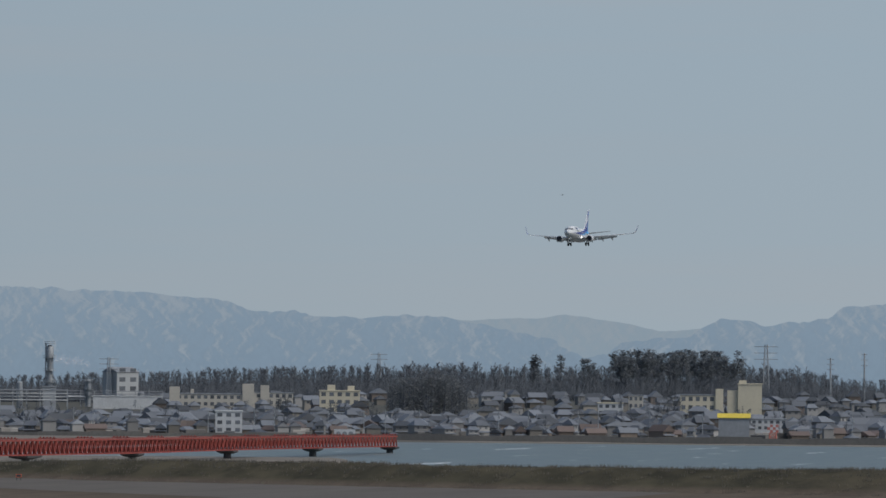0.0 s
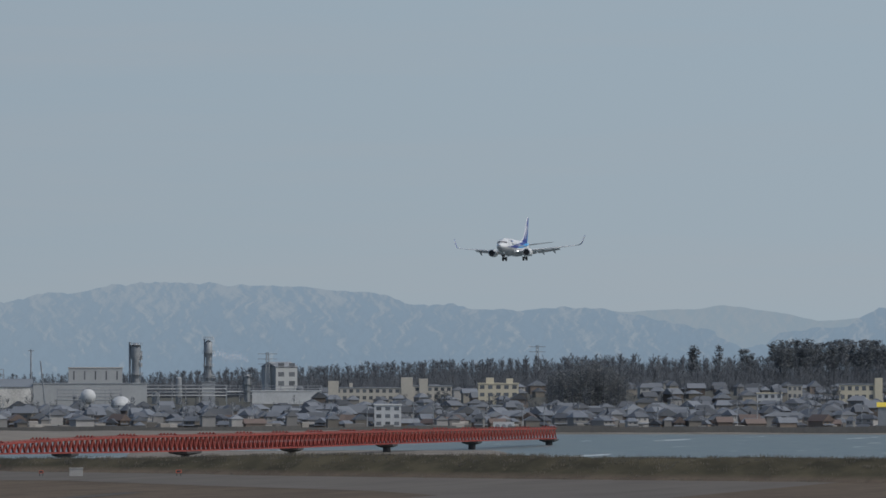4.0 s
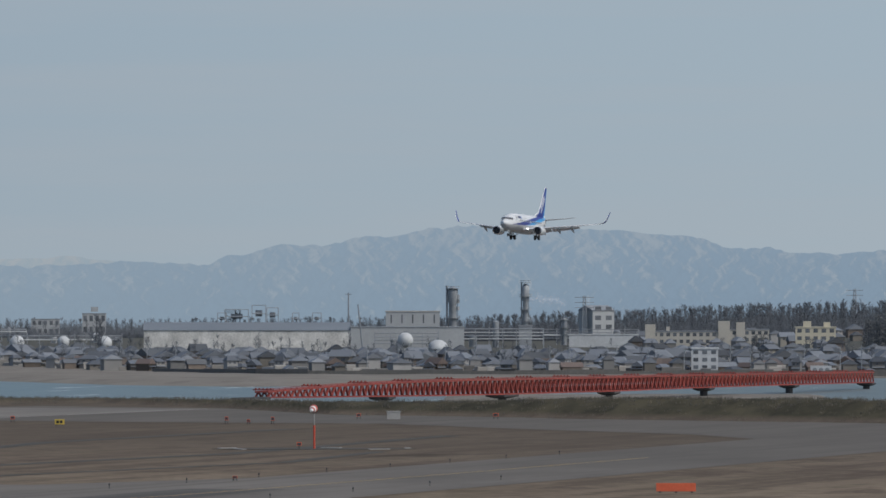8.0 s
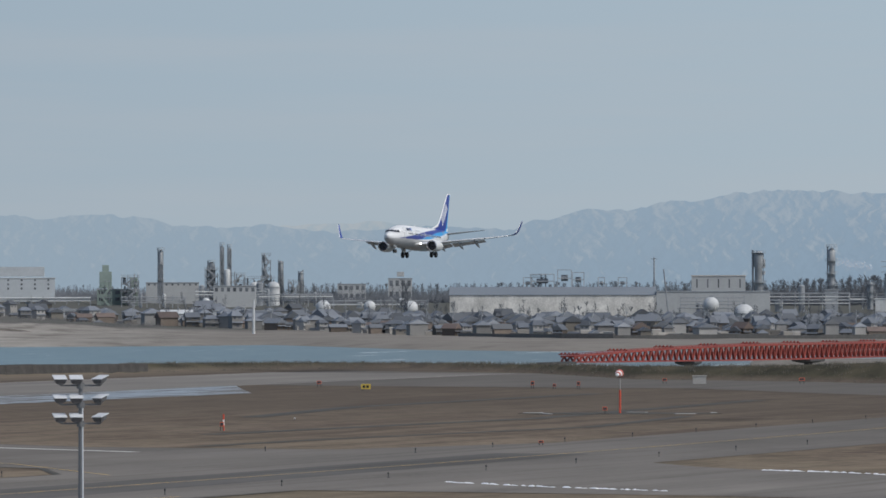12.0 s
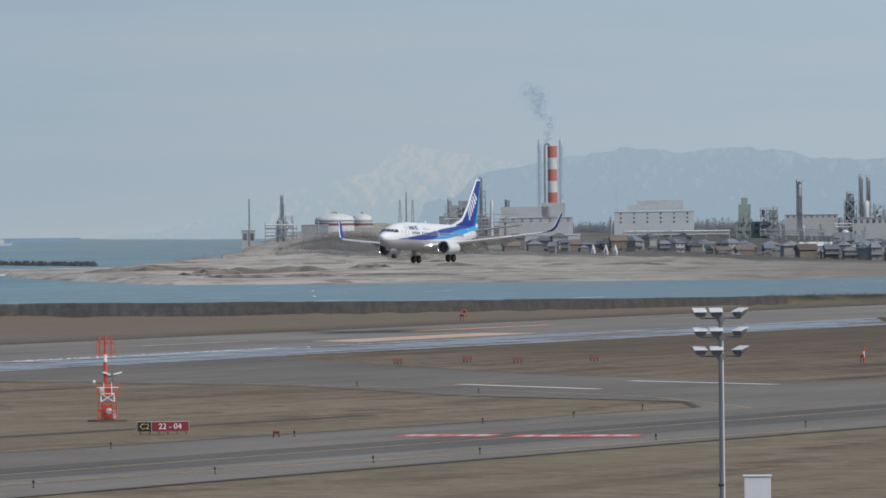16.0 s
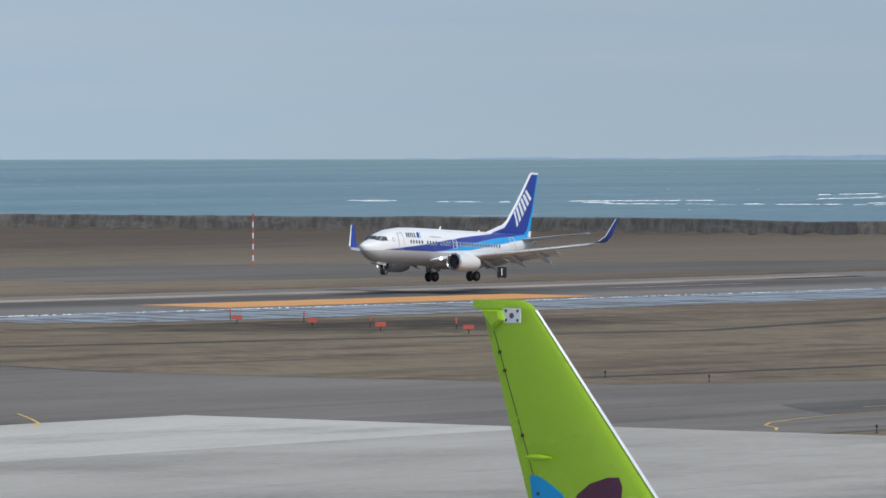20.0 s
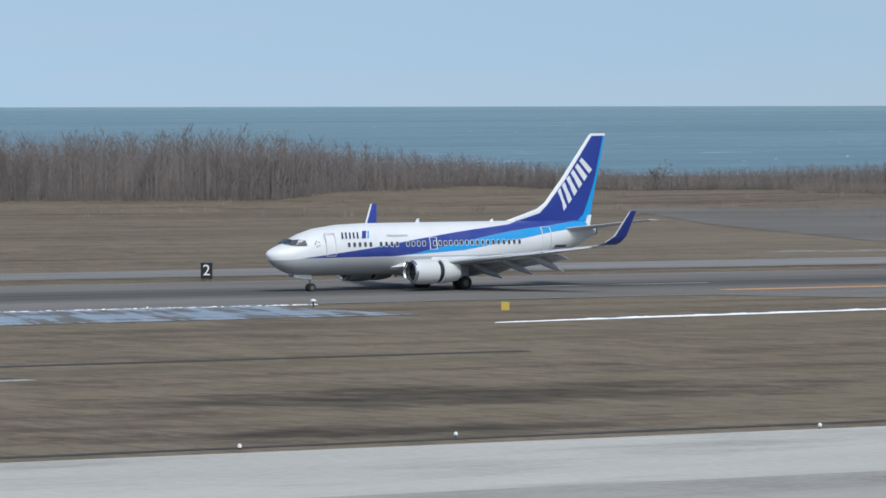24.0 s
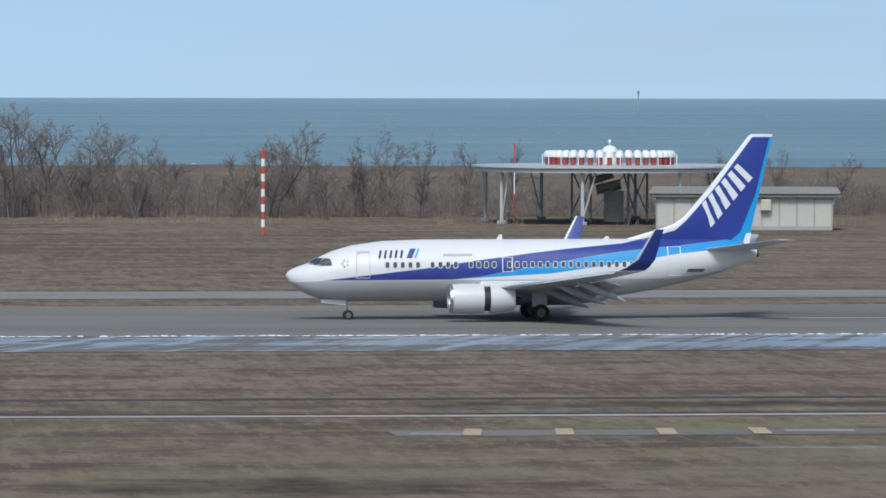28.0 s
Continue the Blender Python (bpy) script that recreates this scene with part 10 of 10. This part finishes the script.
places = []
for _ in range(70):
    az = rnd.choice((rnd.uniform(78.25, 78.75), rnd.uniform(78.75, 79.35), rnd.uniform(78.3, 79.5)))
    d = rnd.uniform(3280, 3400)
    x, y = at(az, d)
    places.append((x, y, land(az, d), rnd.uniform(22, 28.5), 0.55, 0.13))
for _ in range(8):
    az, d = rnd.uniform(77.3, 78.1), 3380
    x, y = at(az, d)
    places.append((x, y, land(az, d), rnd.uniform(19, 25), 0.5, 0.12))
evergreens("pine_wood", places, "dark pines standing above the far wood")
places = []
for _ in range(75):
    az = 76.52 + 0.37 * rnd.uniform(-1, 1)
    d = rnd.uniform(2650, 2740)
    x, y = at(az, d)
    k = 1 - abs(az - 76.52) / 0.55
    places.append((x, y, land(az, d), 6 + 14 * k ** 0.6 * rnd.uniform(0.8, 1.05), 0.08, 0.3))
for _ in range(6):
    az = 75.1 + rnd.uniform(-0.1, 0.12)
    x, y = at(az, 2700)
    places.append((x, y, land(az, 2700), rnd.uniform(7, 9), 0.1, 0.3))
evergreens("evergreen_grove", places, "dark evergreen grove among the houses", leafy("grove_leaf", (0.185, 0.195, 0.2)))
# scrub on the far dunes and small trees in the town
spots = []
for _ in range(2600):
    az = rnd.uniform(61.6, 66.6)
    d = lerp(BANK, az) + rnd.uniform(500, 1050)
    x, y = at(az, d)
    spots.append((x, y, land(az, d), rnd.uniform(1.5, 5.0) * (1 if az < 63.6 else 0.5), 3.0, 7, 0))
for _ in range(2200):
    az = rnd.uniform(61.75, 63.5)
    d = lerp(BANK, az) + rnd.uniform(880, 1080)
    x, y = at(az, d)
    spots.append((x, y, land(az, d) - 0.3, rnd.uniform(2.5, 5.5) * min(1, 0.3 + (az - 61.75) * 2.5), 2.4, 8, 0))
out = tufts("dune_scrub", spots, (plain("dune_scrub", (0.14, 0.135, 0.13), 0.95, 0, 0.2, 0.1),), "grey scrub on the far dunes")
segs = []
for _ in range(260):
    az = rnd.uniform(66, 82)
    d = lerp(FRONT, az) + rnd.uniform(10, 800)
    x, y = at(az, d)
    segs.append(placed(rnd.choice(coarse), x, y, land(az, d), rnd.uniform(0.28, 0.5), rnd.uniform(0, 6)))
for az, d, k in ((68.85, 2600, 0.95), (78.75, 2480, 0.6), (78.85, 2490, 0.62), (78.65, 2470, 0.55)):
    for j in range(3):
        x, y = at(az + 0.03 * j, d)
        segs.append(placed(coarse[j], x, y, land(az, d), k * (1 - 0.1 * j), j))
tagged(new("garden_trees", rods_mesh("garden_trees", np.concatenate(segs), (far_bark, far_bark))), "bare garden trees among the houses", "trees", kind="stuff")


# ---- tracks, surf, birds, smoke ----
def draped(name, pts, width, material, label, category, wave=0.0):
    """A strip along pts that lies on the uneven ground."""
    path = []
    for (xa, ya), (xb, yb) in zip(pts, pts[1:]):
        k = max(2, int(math.hypot(xb - xa, yb - ya) / 5))
        path += [(xa + (xb - xa) * i / k, ya + (yb - ya) * i / k) for i in range(k)]
    path.append(pts[-1])
    rows = []
    for i, (x, y) in enumerate(path):
        xa, ya = path[max(0, i - 1)]
        xb, yb = path[min(len(path) - 1, i + 1)]
        l = math.hypot(xb - xa, yb - ya)
        w = width * (1 + wave * noise.noise((x / 6, y / 6, 2)))
        nx, ny = -(yb - ya) / l * w / 2, (xb - xa) / l * w / 2
        row = []
        for u in (-1, -0.5, 0, 0.5, 1):
            px, py = x + nx * u, y + ny * u
            row.append((px, py, ground_height(math.degrees(math.atan2(px, py)), math.hypot(px, py)) + 0.14))
        rows.append(row)
    return tagged(ob_of(name, skin(new_bm(), rows, False, False), material, None, "", True), label, category, kind="structure")


draped("path", ((257, 724), (275, 730), (301, 762), (344, 820), (396, 897), (447, 966)), 4.5, plain("sand_track", (0.27, 0.225, 0.165), 0.9, 0, 0.25, 0.2), "pale sandy track through the dunes", "track", 0.3)
draped("path", ((60, 752), (120, 748), (165, 744), (194, 754), (212, 729), (235, 730), (266, 743), (285, 753)), 2.2, path_gravel, "narrow pale perimeter path", "path", 0.3)
draped("grass", ((238, 724), (258, 723), (275, 724), (300, 735)), 9, plain("green_grass", (0.12, 0.113, 0.062), 0.9, 0, 0.35, 0.15), "patch of greener grass beside the track", "grass", 0.5)
post_white = plain("post_white", (0.45, 0.44, 0.42), 0.6)
for i in range(13):
    px = 60 + 18.0 * i
    py = lerp(((60, 750), (120, 746), (165, 742), (194, 752), (212, 727), (235, 728), (266, 741), (285, 751)), px)
    p = thing("marker_post", pose(px, py, ground_height(math.degrees(math.atan2(px, py)), math.hypot(px, py))), "small white post of the perimeter fence", "post", "perimeter posts")
    part("shaft", rod(new_bm(), (0, 0, -0.2), (0, 0, 1.15), 0.07, n=6), post_white, p)
    part("cap", rod(new_bm(), (0, 0, 1.15), (0, 0, 1.28), 0.09, 0.04, n=6), post_white, p)

foam = plain("sea_foam", (0.72, 0.74, 0.74), 0.7, 0, 0.15, 0.3)


def surf():
    """Broken white lines where waves run over the bar."""
    rnd = random.Random(8)
    vs, fs = [], []
    runs = [((1567, 1204), (1571, 1198)), ((1561, 1170), (1566, 1160)), ((1566, 1148), (1576, 1150)), ((1568, 1117), (1578, 1112)), ((1547, 1094), (1553, 1072)), ((1561, 1073), (1551, 1047)), ((1564, 1054), (1568, 1049)), ((1564, 1042), (1574, 1025)),
            ((1696, 1113), (1744, 1118)), ((1571, 1017), (1576, 1009)), ((1670, 1152), (1672, 1150)), ((1807, 1184), (1854, 1188)), ((1769, 1136), (1842, 1161)), ((1975, 1243), (1982, 1212)), ((1801, 1130), (1855, 1152), (1934, 1172)), ((1874, 1173), (1909, 1160)), ((1817, 1105), (1909, 1119), (1990, 1150)), ((1954, 1177), (2036, 1196), (2103, 1204)), ((1831, 1057), (1880, 1072)), ((1577, 1217), (1580, 1200)), ((1588, 1184), (1572, 1160)), ((1601, 1144), (1641, 1118)), ((1606, 1034), (1620, 1026))]
    # scattered whitecaps
    for _ in range(200):
        az, d = rnd.uniform(2, 62), 1350 + 2300 * rnd.random() ** 1.5
        x, y = at(az, d)
        if ground_height(az, d) < -8:
            q = rnd.uniform(0.5, 1.5)
            runs.append(((x, y), (x + q * math.cos(radians(az)), y - q * math.sin(radians(az)))))
    for run in runs:
        for (xa, ya), (xb, yb) in zip(run, run[1:]):
            l = math.hypot(xb - xa, yb - ya)
            for i in range(max(2, int(l * 1.1)) if l > 4 else 1):
                u = rnd.random()
                r = rnd.uniform(0.12, 0.62) if l > 4 else 0.08 + 0.09 * l * rnd.random()
                x, y = xa + (xb - xa) * u + rnd.gauss(0, 0.5), ya + (yb - ya) * u + rnd.gauss(0, 0.5)
                z = WATER + 5.1 * max(0.0, (math.hypot(x, y) - 1300) / 3600) + 0.12
                b = len(vs)
                for k in range(6):
                    a = k * 1.047
                    vs.append((x + (4.5 * (xb - xa) / l * math.cos(a) + 0.5 * math.sin(a)) * r * rnd.uniform(0.7, 1.1), y + (4.5 * (yb - ya) / l * math.cos(a) + 0.5 * math.sin(a)) * r * rnd.uniform(0.7, 1.1), z))
                vs.append((x, y, z + 0.08 + 0.3 * r))
                fs += [(b + k, b + (k + 1) % 6, b + 6) for k in range(6)]
    me = bpy.data.meshes.new("surf")
    me.from_pydata(vs, [], fs)
    me.materials.append(foam)
    tagged(new("surf", me), "white breakers over the river bar", "surf", kind="stuff")


surf()


def vapour(name, c, alpha):
    n = Nodes(name)
    n.b.inputs["Alpha"].default_value = alpha
    return n.done(c, 1.0, 0, 0.0)


def puff(name, seed, r, fleck, count):
    """A loose swarm of tiny flecks of vapour, dense in the middle, that clumps and frays."""
    rnd = random.Random(seed)
    vs, fs = [], []
    while len(fs) < count * 4:
        p = Vector((rnd.gauss(0, 0.5), rnd.gauss(0, 0.5), rnd.gauss(0, 0.5)))
        if noise.noise((p.x * 2.2 + seed, p.y * 2.2, p.z * 2.2)) + 0.25 < rnd.random() * 0.8:
            continue
        p *= r
        b, q = len(vs), fleck * rnd.uniform(0.6, 1.3)
        t = rnd.uniform(0, 6.28)
        for k in range(3):
            vs.append((p.x + q * math.cos(t + 2.09 * k), p.y + q * math.sin(t + 2.09 * k), p.z - q * 0.5))
        vs.append((p.x, p.y, p.z + q))
        fs += [(b, b + 2, b + 1), (b, b + 1, b + 3), (b + 1, b + 2, b + 3), (b + 2, b, b + 3)]
    me = bpy.data.meshes.new(name)
    me.from_pydata(vs, [], fs)
    return me


def cloud(name, places, mat, label, category, fleck, dense):
    """A cloud of puffs: (x, y, z, radius)."""
    x0, y0, z0 = places[0][:3]
    s = thing(name, pose(x0, y0, z0), label, category)
    for i, (x, y, z, r) in enumerate(places):
        me = puff("puff", i * 7 + 3, r, fleck, int(dense * r * r / (fleck * fleck)))
        me.materials.append(mat)
        o = new("puff", me)
        o.parent = s
        tagged(o, kind="stuff")
        o.matrix_basis = pose(x - x0, y - y0, z - z0)
    return s


rnd = random.Random(21)
smoke_blue = vapour("tyre_smoke", (0.62, 0.71, 0.84), 0.2)
smoke = cloud("tyre_smoke", [(-3.6 + 0.8 * i, rnd.choice((-2.6, 2.6)), 0.5 + 2.2 * rnd.random() * (1 - abs(i - 4.5) / 7), 1.3 + 0.9 * rnd.random()) for i in range(10)], smoke_blue, "pale blue puff of tyre smoke at touchdown", "smoke", 0.03, 0.8)
steam_mat = vapour("white_steam", (0.85, 0.86, 0.88), 0.4)
places = []
for i in range(6):
    u = i / 5
    x, y = at(72.98 + 0.3 * u, 3600)
    places.append((x, y, 22.5 + 4.2 * (1 - u) ** 0.5 * rnd.uniform(0.5, 1.0) + 0.5, 1.7 + 1.2 * (1 - abs(u - 0.4))))
cloud("steam", places, steam_mat, "low drift of white steam from the works", "steam", 0.17, 0.9)
plume_mat = vapour("stack_smoke", (0.50, 0.60, 0.72), 0.28)
places = []
PLUME = ((64.24, 0.69), (64.3, 0.73), (64.32, 0.87), (64.19, 0.97), (64.25, 1.13), (64.09, 1.19))
for k in range(5):
    for i in range(2):
        u = (i + 0.5) / 2
        a, e = PLUME[k][0] + (PLUME[k + 1][0] - PLUME[k][0]) * u, PLUME[k][1] + (PLUME[k + 1][1] - PLUME[k][1]) * u
        x, y = at(a - 0.095 + rnd.gauss(0, 0.012), 3400)
        places.append((x, y, EYE + 3400 * math.tan(radians(e)), 1.9 + 0.95 * k))
cloud("stack_smoke", places, plume_mat, "thin grey smoke drifting from the tall stacks", "smoke", 0.12, 1.5)

feather = plain("dark_feather", (0.05, 0.048, 0.045), 0.8)


def bird(az, el, d):
    """A bird on spread wings; it flies along its own x."""
    x, y = at(az, d)
    s = thing("bird", pose(x, y, EYE + d * math.tan(radians(el))), "small dark bird on spread wings", "bird", "birds over the field")
    part("body", turnery(new_bm(), ((0.02, -0.34), (0.1, -0.2), (0.13, 0.0), (0.09, 0.2), (0.05, 0.3), (0.01, 0.4)), pose(0, 0, 0, 0, 90, 0), 10), feather, s, "", True)
    part("tail", skin(new_bm(), [[(-0.3, -0.05, 0), (-0.3, 0.05, 0), (-0.3, 0.05, 0.02), (-0.3, -0.05, 0.02)], [(-0.62, -0.12, 0.02), (-0.62, 0.12, 0.02), (-0.62, 0.12, 0.03), (-0.62, -0.12, 0.03)]]), feather, s)
    wings = []
    for sy in (-1, 1):
        bm = skin(new_bm(), [[(0.16, 0, 0.03), (-0.14, 0, 0.03), (-0.14, 0, 0.06), (0.16, 0, 0.06)], [(0.2, 0.4 * sy, 0.05), (-0.12, 0.4 * sy, 0.05), (-0.12, 0.4 * sy, 0.07), (0.2, 0.4 * sy, 0.07)], [(-0.02, 0.82 * sy, 0.05), (-0.12, 0.82 * sy, 0.05), (-0.12, 0.82 * sy, 0.06), (-0.02, 0.82 * sy, 0.06)]])
        wings.append(part("wing", bm, feather, s))
    return s, wings


bird_a, wings_a = bird(77.79, 1.75, 1500)
bird_b, wings_b = bird(43.7, 1.01, 1400)


# ---- what moves ----
FLIGHT = (
    (0, 1885.0, 59.12, 2.92, -1.13), (2, 1742.5, 53.43, 1.41, -1.33), (5, 1526.1, 42.80, 2.08, -0.98), (8, 1314.2, 33.34, 1.56, 1.09),
    (10, 1183.0, 26.66, 1.81, 1.18), (11, 1118.8, 23.72, 1.98, -1.09), (14, 923.5, 14.18, 2.95, 0.47), (16, 796.9, 9.56, 1.88, -1.41),
    (17, 733.2, 6.74, 0.85, -1.73), (18.5, 637.3, 2.93, 2.36, -1.64), (19, 605.0, 2.22, 2.24, -0.92), (20, 540.3, 0.69, 2.74, -1.46),
    (21, 475.4, -0.23, 2.99, -1.07), (21.35, 452.7, -0.62, 2.60, -0.60), (21.6, 437.0, -0.63, 1.30, 0.00), (22, 411.4, -0.53, 0.16, 0.00),
    (22.5, 379.8, -0.41, 0.11, 0.00), (23, 345.5, -0.29, 0.05, 0.00), (23.5, 310.0, -0.18, 0.00, 0.00), (24, 273.5, -0.09, 0.00, 0.00),
    (24.5, 237.0, -0.02, -0.02, 0.00), (25, 209.2, -0.00, -0.05, 0.00), (25.5, 182.1, -0.00, -0.03, 0.00), (26, 154.8, -0.00, 0.03, 0.00),
    (26.5, 128.8, -0.00, 0.04, 0.00), (27, 103.0, -0.00, -0.01, 0.00), (27.5, 77.8, -0.00, -0.04, 0.00), (28, 53.2, -0.00, -0.10, 0.00),
)


def aloft(az, el, d, heading):
    x, y = at(az, d)
    return pose(x, y, EYE + d * math.tan(radians(el)), 0, 0, heading)


def motions():
    walk(jet, [(t, pose(x, RW, z, bank, pitch, 0)) for t, x, z, pitch, bank in FLIGHT])
    # the reverser sleeves slide back after touchdown
    for o in SLEEVES:
        walk(o, [(t, o.matrix_basis @ pose(d, 0, 0)) for t, d in ((0, 0), (22.3, 0), (23.3, 0.22), (24.0, 0.42), (28.0, 0.42))])
    # the main legs hang long until they carry the weight
    for o in LEGS[:2]:
        walk(o, [(t, o.matrix_basis @ pose(0, 0, -d)) for t, d in ((0, 0.34), (21.3, 0.34), (21.6, 0.06), (22.2, 0), (28.0, 0))])
    # smoke springs from the tyres where they touch and drifts off behind
    walk(smoke, [(t, pose(x, RW, z)) for t, x, z in ((0, 459, -9), (21.2, 459, -9), (21.35, 459, -2.6), (21.5, 459, -0.8), (22.0, 455, 0.4), (23.0, 452, 1.4), (25.0, 470, 3.5), (28.0, 490, 6))])
    walk(bird_a, [(t, aloft(a - 0.012, e, 1500, 10)) for t, a, e in ((0, 77.79, 1.75), (0.5, 78.22, 1.69), (1.2, 78.95, 1.63), (2, 79.78, 1.59), (4, 81.9, 1.6), (28.0, 105, 1.9))])
    walk(bird_b, [(t, aloft(a, e, 1400, 170)) for t, a, e in ((0, 20.0, 7.0), (12.0, 40.0, 7.0), (19.0, 48.0, 5.0), (21.0, 45.3, 1.15), (22.0, 43.7, 1.01), (23.0, 42.2, 1.0), (28.0, 36, 1.3))])
    for pair, beat in ((wings_a, 0.31), (wings_b, 0.27)):
        for o, s in zip(pair, (-1, 1)):
            walk(o, [(beat * k, pose(0, 0, 0, s * (25 if k % 2 else -15), 0, 0)) for k in range(int(28 / beat) + 1)] + [(28.0, pose(0, 0, 0))])


motions()
